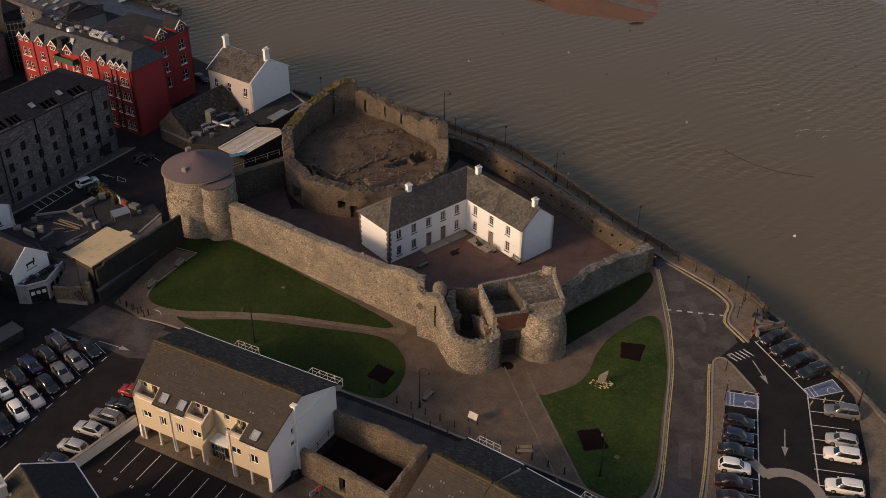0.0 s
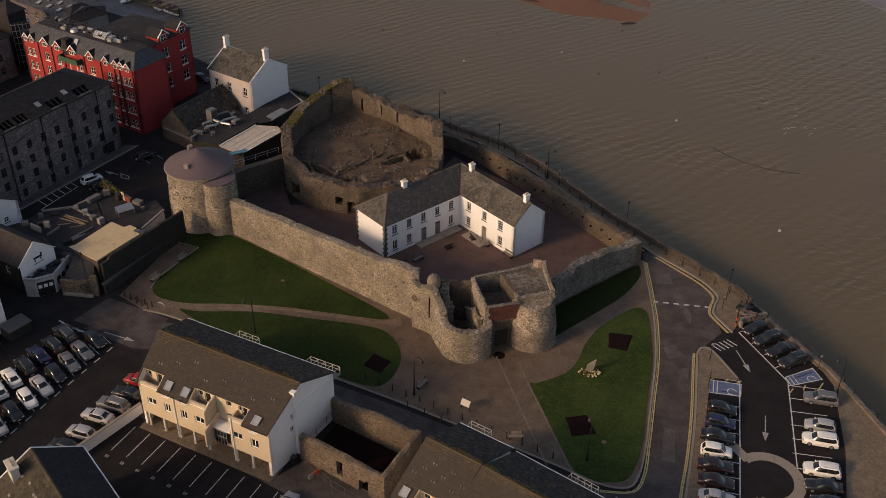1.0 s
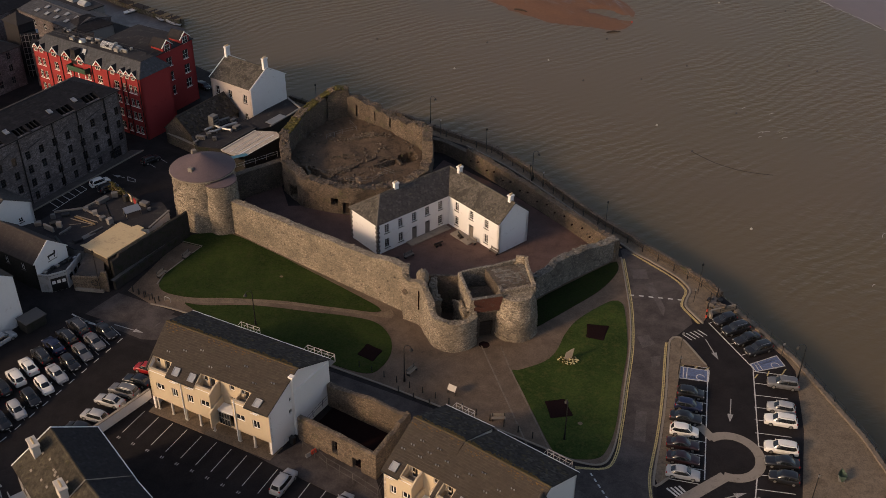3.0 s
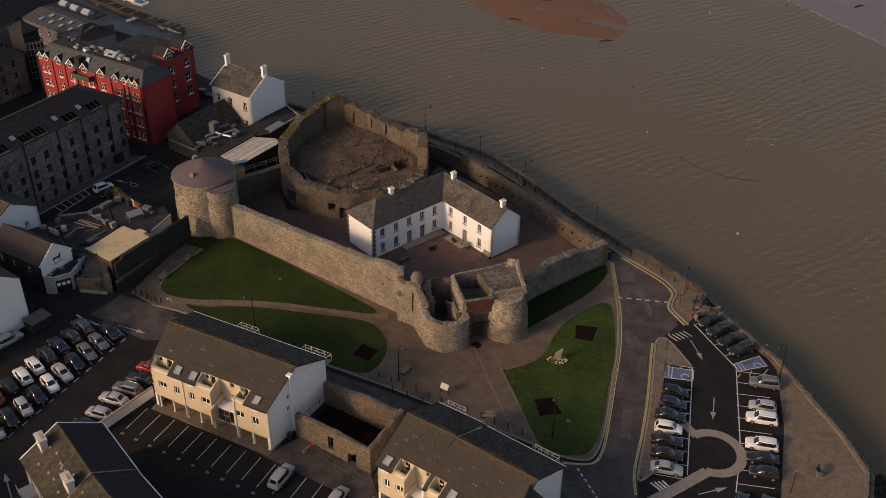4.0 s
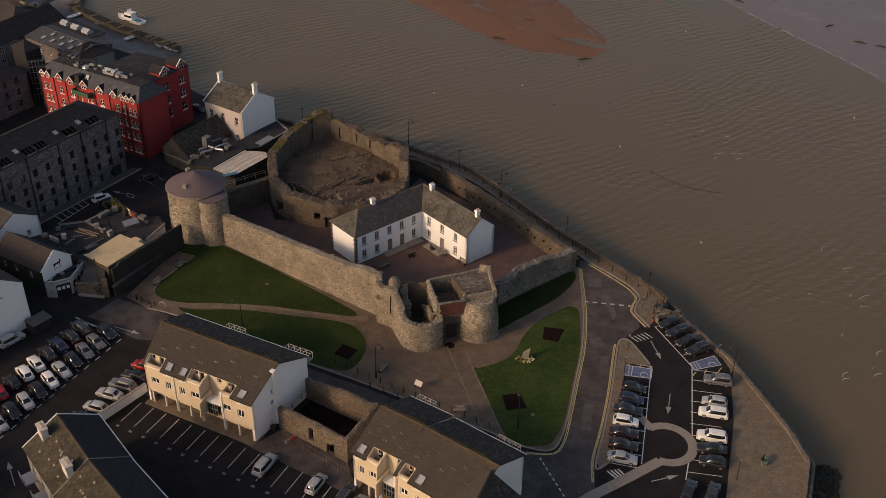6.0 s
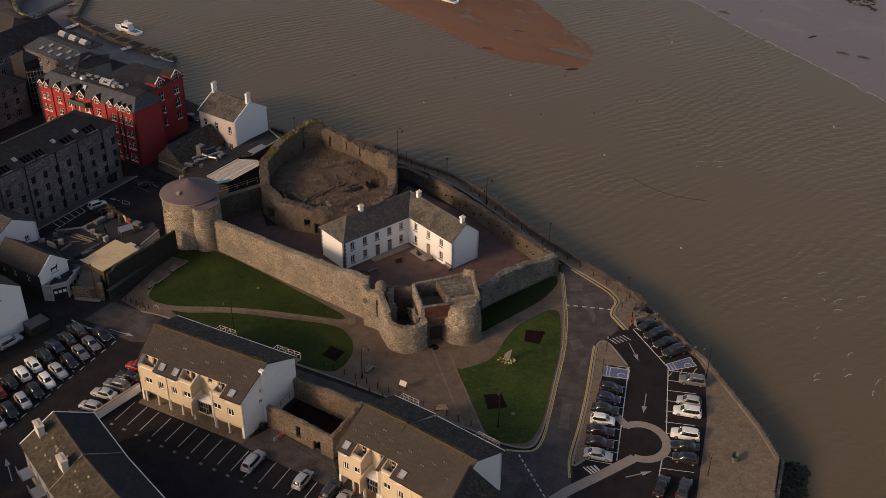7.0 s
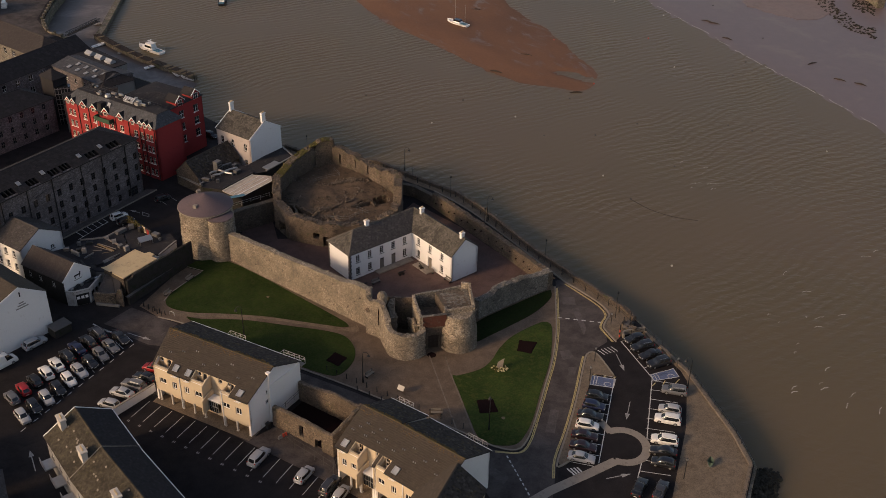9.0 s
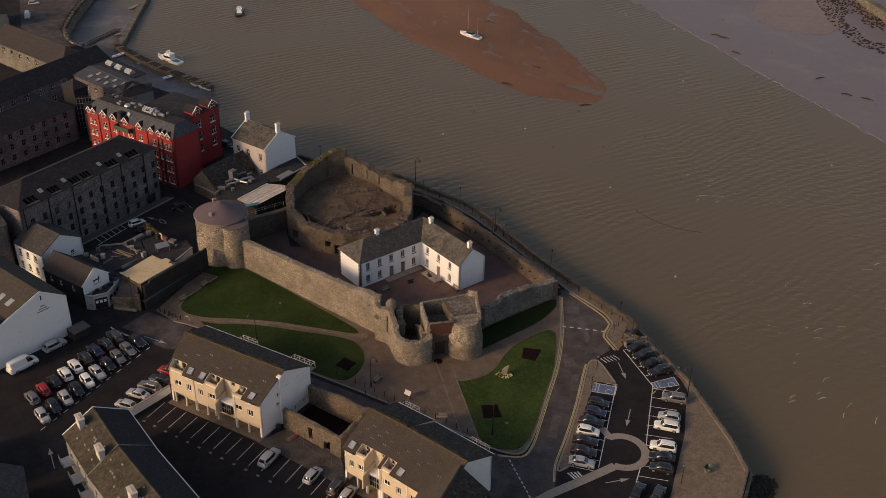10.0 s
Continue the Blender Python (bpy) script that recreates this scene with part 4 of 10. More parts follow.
keep_top = knots([*zip(cum[:6], keep_h[:6]), (cum[6] - 1.2, 5.2), (cum[6] - 0.5, 8.2), *zip(cum[7:10], keep_h[7:10]), (cum[10] - 2.4, 8.9), (cum[10] - 1.0, 8.3), (cum[10] - 0.2, 8.5), (cum[10] + 0.1, 10.0), (cum[10] + 2.4, 10.4), (cum[11] - 1.1, 9.7), (cum[11] - 0.6, 7.6), (cum[11] - 0.1, 9.5), (cum[11] + 2.0, 8.9), *zip(cum[12:], keep_h[12:])])
bm = rubble_wall(bmesh.new(), KEEP, 1.7, keep_top, closed=True, ragged=0.55, rough=0.26, step=0.42, seed=1, studs=0.9, crumbs=2.6,
                 holes=[(5.3, 6.5, 1.3, 2.9), (7.0, 8.2, 0.0, 2.5), (cum[-2] + 2.2, cum[-2] + 4.8, 0.0, 2.9), (cum[8] + 1.6, cum[8] + 2.1, 5.0, 7.0), (cum[8] + 5.6, cum[8] + 6.1, 5.2, 7.2), (cum[9] + 3.0, cum[9] + 3.5, 5.2, 7.4), (cum[11] - 1.0, cum[11] - 0.2, 4.6, 7.6)])
part("keep_wall", bm, STONE_DARK, keep, smooth=True)
bm = bmesh.new()
cap = ring_line(KEEP[10:14], 0.3)
rng = random.Random(3)
for p in cap:
    for _ in range(15):
        q = Vector((-15.5, 160, 0)) - p
        q = p + q.normalized() * rng.uniform(0.0, 1.7)
        s = (p - cap[0]).length
        z = float(np.interp(s, [0, 0.3, 2.4, 4.2, 5.3, 7.5, 12, 19.7], [8.6, 10.0, 10.5, 9.8, 9.5, 9.0, 8.4, 7.4])) + rng.uniform(-0.1, 0.15)
        r = rng.uniform(0.10, 0.36)
        if noise.noise(q * 0.5) < -0.18:
            continue
        bmesh.ops.create_icosphere(bm, subdivisions=1, radius=r, matrix=Matrix.Translation((q.x, q.y, z - 0.12)) @ Matrix.Diagonal((1, 1, 0.35, 1)))
tagged(part("moss_cap", bm, MOSS, keep, "yellow-green moss on the wall head"), kind="stuff")


def keep_floor(x, y):
    return 3.7 + 0.35 * noise.noise(Vector((x * 0.22, y * 0.22, 1))) + 0.18 * noise.noise(Vector((x * 0.9, y * 0.9, 4))) + max(0, (y - 158) * 0.05)


inner = [(-15.5 + (x + 15.5) * 0.90, 160.2 + (y - 160.2) * 0.90) for x, y in KEEP]
PITS = [((-6.6, 159.2), 1.8, 1.5), ((-10.3, 157.2), 2.2, 0.9), ((-22.8, 153.8), 3.2, 1.6)]


def in_poly(x, y, poly):
    c = False
    for (ax, ay), (bx, by) in zip(poly, poly[1:] + poly[:1]):
        if (ay > y) != (by > y) and x < (bx - ax) * (y - ay) / (by - ay) + ax:
            c = not c
    return c


bm = bmesh.new()
step = 0.4
grid = {}
for i in range(72):
    for j in range(80):
        x, y = -30 + i * step, 145 + j * step
        if in_poly(x, y, inner):
            z = keep_floor(x, y)
            for (cx, cy), rx, ry in PITS:
                d = math.hypot(*(Matrix.Rotation(radians(-38), 2) @ Vector((x - cx, y - cy))).to_tuple())
                v = Matrix.Rotation(radians(38 if cx < -20 else -38), 2) @ Vector((x - cx, y - cy))
                if (v.x / rx) ** 2 + (v.y / ry) ** 2 < 1:
                    z -= 3.6
            grid[i, j] = bm.verts.new((x, y, z))
for i, j in list(grid):
    c = [grid.get(k) for k in ((i, j), (i + 1, j), (i + 1, j + 1), (i, j + 1))]
    if all(c):
        bm.faces.new(c)
part("keep_floor", bm, RUBBLE, keep, "rubble-strewn earth floor", smooth=True)
# Near-black discs added low in the pits to paint in their shade.
for (cx, cy), rx, ry in PITS[:2]:
    bm = bmesh.new()
    turn_ = Matrix.Rotation(radians(38), 2)
    prism(bm, [tuple(Vector((cx, cy)) + turn_ @ Vector((rx * 1.02 * math.cos(a), ry * 1.02 * math.sin(a)))) for a in (math.tau * k / 16 for k in range(16))], 0.2, 1.7)
    part("pit_bottom", bm, SOIL, keep, "near-black disc darkening an open pit")
bm = bmesh.new()
rng = random.Random(11)
spots = []
while len(spots) < 260:
    x, y = rng.uniform(-28, -3), rng.uniform(147, 174)
    if in_poly(x, y, inner) and (noise.noise(Vector((x * 0.25, y * 0.25, 7))) > 0.05 or (abs((x + 18.5) * 0.8 - (y - 155)) < 1.2 and x < -13)):
        spots.append((x, y, keep_floor(x, y)))
for k in range(330):
    a, r = rng.uniform(0, math.tau), rng.random()
    for cx, cy, rx, ry in ((-16.8, 151.0, 2.2, 1.3), (-19.0, 154.6, 2.6, 1.2), (-13.0, 167.0, 4.0, 1.2))[k % 3:k % 3 + 1]:
        x, y = cx + rx * r * math.cos(a), cy + ry * r * math.sin(a)
        spots.append((x, y, keep_floor(x, y) + 0.7 * (1 - r) * (k % 3 == 0)))
loose_stones(bm, spots, rng, (0.14, 0.46))
tagged(part("fallen_stone", bm, STONE_DARK, keep, "scattered fallen stones"), kind="stuff")
for a, b, w, h in (((-18.6, 154.0), (-14.6, 156.8), 0.4, 4.0), ((-13.8, 157.4), (-12.4, 158.4), 0.4, 4.0), ((-19.2, 153.0), (-15.2, 155.8), 0.35, 3.95), ((-24.4, 155.6), (-23.4, 152.2), 0.3, 3.9), ((-24.0, 155.9), (-19.6, 151.9), 0.3, 4.0), ((-20.0, 151.2), (-19.2, 152.4), 0.3, 4.0), ((-12.6, 155.4), (-8.8, 157.9), 0.3, 4.15), ((-8.8, 157.9), (-7.9, 156.2), 0.3, 4.15), ((-17.4, 165.0), (-13.2, 166.6), 0.7, 4.3)):
    bm = rubble_wall(bmesh.new(), [a, b], w, lambda s, p: h, base=2.2, rough=0.08, ragged=0.25, step=0.35, crumbs=0.8)
    part("footing_wall", bm, STONE_DARK, keep)
bm = rubble_wall(bmesh.new(), [(-16.0, 146.9), (-14.2, 147.6), (-14.6, 149.4)], 0.8, lambda s, p: 5.3, base=3, rough=0.15, ragged=0.6)
part("broken_turret", bm, STONE_DARK, keep)
bm = bmesh.new()
box(bm, 0, 1.05, 0.35, 0.43, 0.0, 2.35, frame_at((-17.6, 146.35), (-16.4, 145.9))[0])
part("keep_door", bm, TIMBER_DARK, keep, "dark planked wooden door")


def wire_fence(name, pts, z, h, label, mesh=True, post=0.04, mat=None):
    f = thing(name, label, "fence")
    line = ring_line(pts, 2.2)
    for p in line:
        bm = bmesh.new()
        zz = z(p.x, p.y) if callable(z) else z
        tube(bm, (p.x, p.y, zz), (p.x, p.y, zz + h), post, n=6)
        part("post", bm, mat or STEEL, f)
    for lv in (1.0, 0.5) if mesh else (1.0, 0.55):
        for a, b in zip(line, line[1:]):
            bm = bmesh.new()
            za, zb = (z(a.x, a.y), z(b.x, b.y)) if callable(z) else (z, z)
            tube(bm, (a.x, a.y, za + h * lv), (b.x, b.y, zb + h * lv), 0.024, n=5)
            part("rail", bm, mat or STEEL, f)
    return f


wire_fence("keep_fence", [(-21.4, 165.8), (-18.6, 167.6), (-16.0, 169.0), (-17.4, 171.2)], keep_floor, 0.9, "grey metal safety fence on the keep floor", post=0.03, mat=DULL_METAL)
wire_fence("keep_fence", [(-17.0, 150.6), (-12.6, 150.4), (-10.2, 153.2)], keep_floor, 0.9, "thin metal barrier beside the excavation", post=0.03, mat=DULL_METAL)
wire_fence("keep_fence", [(-11.4, 154.8), (-9.0, 153.0)], keep_floor, 0.9, "thin metal barrier beside the pit", post=0.03, mat=DULL_METAL)

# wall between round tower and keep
link = thing("castle_wall", "stone range between tower and keep, coloured dark for shade", "castle wall")
# The range's shade is painted in by using the darker stone.
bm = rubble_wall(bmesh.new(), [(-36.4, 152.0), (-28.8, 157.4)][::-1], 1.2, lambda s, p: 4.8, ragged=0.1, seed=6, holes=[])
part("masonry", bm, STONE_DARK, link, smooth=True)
wire_fence("railing", [(-36.4, 152.8), (-29.4, 157.9)], 4.8, 1.0, "thin metal railing along the wall walk", False)
for s in (0.30, 0.48, 0.68):
    m = frame_at((-36.2, 151.8), (-28.6, 157.2))[0]
    bm = bmesh.new()
    box(bm, 9.3 * s, 9.3 * s + 1.0, -0.16, 0.1, 0, 2.2, m)
    part("doorway", bm, TIMBER_DARK, link)

# twin-towered gatehouse
gate = thing("gatehouse", "twin-towered ruined stone castle gatehouse", "gatehouse")
arc = [(-0.35 + 3.65 * math.cos(radians(a)), 113.0 + 3.65 * math.sin(radians(a))) for a in range(190, 331, 10)]
line = [(-7.4, 119.8), (-7.45, 117.2), (-5.1, 115.6), *arc, (2.7, 112.2)]
L = [0.0]
for a, b in zip(line, line[1:]):
    L.append(L[-1] + math.dist(a, b))
bm = rubble_wall(bmesh.new(), line, 0.95, knots([(0, 7.6), (1.2, 8.3), (L[1], 7.6), (L[1] + 1.0, 6.8), (L[2] - 0.4, 7.4), (L[2] + 0.5, 7.6), (L[3] - 0.2, 6.4), (L[3] + 0.8, 5.2), (L[3] + 1.6, 4.9), (L[-1] - 1.4, 4.8), (L[-1], 5.0)]), ragged=0.2, rough=0.08, step=0.35, seed=12, studs=0.8, crumbs=0.5)
part("west_tower", bm, STONE, gate, smooth=True)
bm = rubble_wall(bmesh.new(), [(2.35, 111.95), (0.9, 118.8)], 0.5, knots([(0, 6.9), (8, 7.0)]), ragged=0.06, rough=0.05, step=0.35, seed=3, studs=0.8, crumbs=0.2)
part("dividing_wall", bm, STONE, gate, smooth=True)
bm = rubble_wall(bmesh.new(), [(1.5, 112.4), (0.3, 117.2)], 0.5, knots([(0, 4.9), (2.2, 4.4), (4.8, 3.4)]), ragged=0.5, rough=0.2, step=0.3, seed=19, studs=1.5, crumbs=1.2)
part("broken_lining", bm, STONE, gate, smooth=True)
bm = bmesh.new()
spun(bm, [(0.01, 8.6), (0.5, 8.45), (0.78, 7.9), (0.82, 7.0), (0.7, 6.2)][::-1], 14, (-4.6, 117.2), 0.4, cap=False)
part("broken_merlon", bm, STONE, gate)
bm = rubble_wall(bmesh.new(), [(-3.3, 119.2), (-3.7, 116.6), (-2.9, 114.4)], 0.9, knots([(0, 5.6), (2.6, 6.6), (3.6, 5.6), (5, 4.6)]), rough=0.3, ragged=0.9, step=0.3, seed=21, studs=1.5, crumbs=1.2)
part("inner_wall", bm, STONE, gate, smooth=True)
# Rear face of the hollow tower: interior shade put in with the darker stone.
bm = rubble_wall(bmesh.new(), [(0.9, 118.7), (-4.4, 119.2)], 0.4, lambda s, p: 6.5, rough=0.04, ragged=0.05, seed=22)
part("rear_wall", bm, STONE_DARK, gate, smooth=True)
mwg, lwg = frame_at((-7.45, 117.2), (-5.1, 115.6))
# Dark blocks set on the face paint the shade within the two openings.
bm = bmesh.new()
box(bm, -0.42, 0.42, -0.09, 0.06, -0.42, 0.42, mwg @ pose(0.45, 0, 5.0, 0, 45, 0))
part("blind_opening", bm, STONE_DARK, gate, "dark block standing in for a diamond-shaped opening")
bm = bmesh.new()
box(bm, lwg - 0.12, lwg + 0.06, -0.10, 0.06, 2.8, 6.0, mwg)
part("arrow_slit", bm, SOIL, gate)
tower_r = lambda z: float(np.interp(z, [0, 2, 3.8, 4.8, 5.8, 6.9], [3.3, 3.2, 3.1, 2.9, 2.65, 2.4]))
bm = bmesh.new()
spun(bm, [(tower_r(z), z) for z in np.arange(-0.4, 6.85, 0.35)], 40, (8.35, 114.6), 0.22)
drum_studs(bm, (8.35, 114.6), tower_r, 0.3, 6.5, 300, 53)
part("east_tower", bm, STONE, gate, smooth=True)
bm = rubble_wall(bmesh.new(), [(5.9, 115.4), (6.0, 113.35), (11.15, 114.95), (10.6, 121.3), (9.0, 121.7)], 0.5, knots([(0, 6.9), (1.8, 7.5), (2.6, 7.35), (7.4, 7.25), (8.2, 7.3), (12.6, 7.3), (13.4, 7.9), (15.6, 7.9)]), base=0.0, ragged=0.1, rough=0.07, seed=15, step=0.4, studs=0.8, crumbs=0.4)
part("upper_wall", bm, STONE, gate, smooth=True)
bm = rubble_wall(bmesh.new(), [(9.4, 121.9), (0.9, 119.4)], 0.4, knots([(0, 7.2), (3, 7.0), (9, 6.8)]), base=0.0, ragged=0.08, rough=0.05, seed=16)
part("rear_parapet", bm, STONE_GREY, gate, smooth=True)
bm = bmesh.new()
prism(bm, [(6.2, 113.9), (10.9, 115.3), (10.4, 121.2), (4.4, 119.8), (5.2, 117.6), (5.9, 115.6)], 4.6, 6.82)
part("roof_bed", bm, STONE_DARK, gate)
bm = bmesh.new()
for r in range(13):
    for c in range(13):
        if random.Random(r * 77 + c).random() < 0.35:
            continue
        p = Vector((5.7, 115.6)) + Vector((0.50, 0.11)) * (c + (0.5 if r % 2 else 0)) + Vector((-0.09, 0.46)) * r
        if in_poly(p.x, p.y, [(6.6, 115.6), (10.6, 116.0), (10.1, 121.0), (5.2, 119.6)]):
            rng2 = random.Random(r * 31 + c)
            z = 6.83
            box(bm, -0.24, 0.24, -0.19, 0.19, -0.05, 0.015 + rng2.uniform(0, 0.04), pose(p.x, p.y, z, 0, 0, 12 + rng2.uniform(-12, 12)))
tagged(part("flagstone_bed", bm, STONE_GREY, gate, "pale worn stone flags"), kind="stuff")
mg_, lg_ = frame_at((2.05, 111.95), (6.4, 112.95))
bm = bmesh.new()
for r in range(15):
    for k in range(19):
        x0 = k * 0.24 - (0.12 if r % 2 else 0.0)
        if x0 + 0.22 > lg_:
            continue
        d = random.Random(r * 57 + k).uniform(0, 0.03)
        box(bm, max(x0, 0), x0 + 0.225, -d, 0.2, 4.75 + r * 0.148, 4.75 + r * 0.148 + 0.135, mg_)
tagged(part("brick_face", bm, BRICK_RED, gate, "weathered red brick infill over the gate"), kind="stuff")
bm = bmesh.new()
box(bm, 0, lg_, 0.02, 0.45, 4.5, 6.93, mg_)
part("brick_backing", bm, RUIN_STONE, gate)
bm = bmesh.new()
box(bm, -0.05, lg_ + 0.05, -0.06, 0.48, 6.96, 7.06, mg_, 0.02)
part("coping", bm, STONE_GREY, gate)
# Recessed gate wall in the darker stone, its shade part of the colour.
bm = bmesh.new()
holed_wall(bm, 3.6, 4.6, 0.9, [(0.85, 2.75, -0.1, 2.9)], -0.1)
bmesh.ops.transform(bm, matrix=mg_ @ pose(0.5, 0.3, 0), verts=bm.verts)
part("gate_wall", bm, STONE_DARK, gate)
for k in range(8):
    bm = bmesh.new()
    box(bm, 1.38 + k * 0.235, 1.38 + (k + 1) * 0.235 - 0.02, 0.75, 0.83, 0.0, 2.85, mg_)
    part("gate_plank", bm, TIMBER_DARK, gate)
for z in (0.35, 1.0, 1.65, 2.3):
    bm = bmesh.new()
    box(bm, 1.38, 3.24, 0.70, 0.75, z, z + 0.14, mg_)
    part("gate_ledge", bm, TIMBER_DARK, gate)
# Floor of the dark well over the gate, coloured for its shade too.
bm = bmesh.new()
prism(bm, [(2.6, 113.0), (5.8, 113.5), (5.6, 118.9), (1.6, 118.6)], 4.3, 4.5)
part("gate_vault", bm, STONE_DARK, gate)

# ---- the barracks in the courtyard ----
barracks = thing("barracks", "white two-storey L-shaped barracks with grey slate roof", "house")
TH = 38.8
bu = Vector((math.cos(radians(TH)), math.sin(radians(TH)), 0))
bv = Vector((-bu.y, bu.x, 0))
W0 = Vector((-11.4, 133.7, 0))
EAVE, RIDGE = 5.55, 8.35
LW, DW, LS, DS = 14.7, 7.0, 12.0, 6.4
inner_c = W0 + bu * LW
S0 = inner_c - bv * LS
bar_m = lambda p, ang: pose(p.x, p.y, 0, 0, 0, ang)


def facade(parent, name, m, length, height, holes, material, thick=0.45, fill=None, bars=(2, 4), frame_mat=None, sill="dark", z0=0.0, doors=(), door_mat=None, ft=0.07):
    """One outer wall with its windows and doors; m maps the wall's own frame into the world."""
    bm = bmesh.new()
    holed_wall(bm, length, height, thick, [*holes, *doors], z0)
    w = part(name, bm, material, parent)
    w.matrix_basis = m
    for a, b, c, d in holes:
        window(parent, m @ pose(a, 0, c), b - a, d - c, bars, frame_mat, sill, 0.12, ft)
    for a, b, c, d in doors:
        bm = bmesh.new()
        box(bm, a, b, 0.16, 0.22, c, d - 0.35)
        for k in (0.25, 0.6):
            for x0 in (a + 0.12, (a + b) / 2 + 0.04):
                box(bm, x0, x0 + (b - a) / 2 - 0.16, 0.135, 0.16, c + (d - c) * k, c + (d - c) * (k + 0.22))
        o = part("door", bm, door_mat or TIMBER, parent)
        o.matrix_basis = m
        bm = bmesh.new()
        box(bm, a + 0.03, b - 0.03, 0.18, 0.2, d - 0.33, d - 0.02)
        o = part("fanlight", bm, GLASS, parent)
        o.matrix_basis = m
    return w


def bays(n, first, pitch, w, z0, z1):
    return [(first + k * pitch, first + k * pitch + w, z0, z1) for k in range(n)]


mW = bar_m(W0, TH)
up = bays(5, 1.45, 2.75, 0.95, 3.45, 5.0)
facade(barracks, "wall", mW, LW, EAVE, up + [up[0][:2] + (0.75, 2.35), up[1][:2] + (0.75, 2.35), up[4][:2] + (0.75, 2.35)], WHITEWASH, doors=[(up[2][0] + 0.0, up[2][1] + 0.1, 0, 2.35), (up[3][0], up[3][1] + 0.1, 0, 2.35)])
mS = bar_m(inner_c, TH - 90)
sp = bays(3, 1.5, 3.55, 0.95, 3.45, 5.0)
facade(barracks, "wall", mS, LS, EAVE, sp + [sp[0][:2] + (0.75, 2.35), sp[2][:2] + (0.75, 2.35)], WHITEWASH, doors=[(sp[1][0], sp[1][1] + 0.1, 0, 2.35)])
mE = bar_m(S0, TH)
facade(barracks, "gable_wall", mE, DS, EAVE, [], WHITEWASH)
pN = W0 + bv * DW
mG = bar_m(pN, TH - 90)
facade(barracks, "end_wall", mG, DW, EAVE, [], WHITEWASH)
pB = W0 + bu * (LW + DS) + bv * DW
mB = bar_m(pB, TH + 180)
facade(barracks, "back_wall", mB, LW + DS, EAVE, [], WHITEWASH)
pE = S0 + bu * DS
mEE = bar_m(pE, TH + 90)
facade(barracks, "back_wall", mEE, LS + DW, EAVE, [], WHITEWASH)
bm = bmesh.new()
for off in (0.0, 0.45):
    quadv = [S0 + bv * off + Vector((0, 0, EAVE)), S0 + bu * DS + bv * off + Vector((0, 0, EAVE)), S0 + bu * DS / 2 + bv * off + Vector((0, 0, RIDGE - 0.12))]
    bm.faces.new([bm.verts.new(p) for p in quadv])
part("gable", bm, WHITEWASH, barracks)
# roof: west wing hipped at its outer end, south wing gabled, a valley where they meet
ov = 0.28
Zv = Vector((0, 0, 1))
eW0 = W0 - bv * ov - bu * ov + Zv * (EAVE + 0.04)
eWn = W0 + bv * (DW + ov) - bu * ov + Zv * (EAVE + 0.04)
hip = W0 + bu * (DW / 2 - 0.2) + bv * DW / 2 + Zv * RIDGE
meet = inner_c + bu * DS / 2 + bv * DW / 2 + Zv * RIDGE
valley = inner_c - bv * ov - bu * ov + Zv * (EAVE + 0.04)
eS0 = S0 - bu * ov - bv * 0.1 + Zv * (EAVE + 0.04)
sr = S0 + bu * DS / 2 - bv * 0.1 + Zv * RIDGE
eE0 = S0 + bu * (DS + ov) - bv * 0.1 + Zv * (EAVE + 0.04)
eNE = inner_c + bu * (DS + ov) + bv * (DW + ov) + Zv * (EAVE + 0.04)


def slope_tiles(bm, a, b, c, d, course=0.30, wide=0.34, lift=0.03):
    """Tiles over a sloping face with the eaves a-b and the upper edge d-c (d may equal c)."""
    u = (b - a).normalized()
    n = (b - a).cross(((c + d) / 2) - a).normalized()
    v = n.cross(u)
    to = lambda p: ((p - a) @ u, (p - a) @ v)
    poly = [to(p) for p in (a, b, c, d)]
    x0, x1 = min(p[0] for p in poly), max(p[0] for p in poly)
    top = max(p[1] for p in poly)
    tiled(bm, a + u * x0, u, v, x1 - x0, top, course, wide, lambda s, t: in_poly(s + x0, t, poly), lift)


def roof_part(name, corners, material, parent, tile=True, course=0.30, wide=0.34, thick=0.1, label="", under=None):
    """A roof slope: a thin slab with courses of tiles on it."""
    a, b, c, d = (Vector(p) for p in corners)
    n = (b - a).cross((c + d) / 2 - a).normalized()
    pts = [a, b, c] if (c - d).length < 1e-3 else [a, b, c, d]
    bm = bmesh.new()
    if tile:
        slope_tiles(bm, a, b, c, d, course, wide)
    hi = [bm.verts.new(p) for p in pts]
    lo = [bm.verts.new(p - n * thick) for p in pts]
    bm.faces.new(hi)
    bm.faces.new(lo[::-1])
    for i in range(len(pts)):
        j = (i + 1) % len(pts)
        bm.faces.new((lo[i], lo[j], hi[j], hi[i]))
    return part(name, bm, material, parent, label)


def ridge_part(name, a, b, material, parent, w=0.22, h=0.12):
    a, b = Vector(a), Vector(b)
    bm = bmesh.new()
    d = (b - a).normalized()
    s = d.cross(Zv).normalized() * w
    prof = lambda p: [bm.verts.new(q) for q in (p - s - Zv * h, p - s * 0.5 + Zv * h * 0.3, p + Zv * h * 0.6, p + s * 0.5 + Zv * h * 0.3, p + s - Zv * h)]
    lo, hi = prof(a), prof(b)
    for i in range(4):
        bm.faces.new((lo[i], lo[i + 1], hi[i + 1], hi[i]))
    bm.faces.new(lo)
    bm.faces.new(hi[::-1])
    return part(name, bm, material, parent)


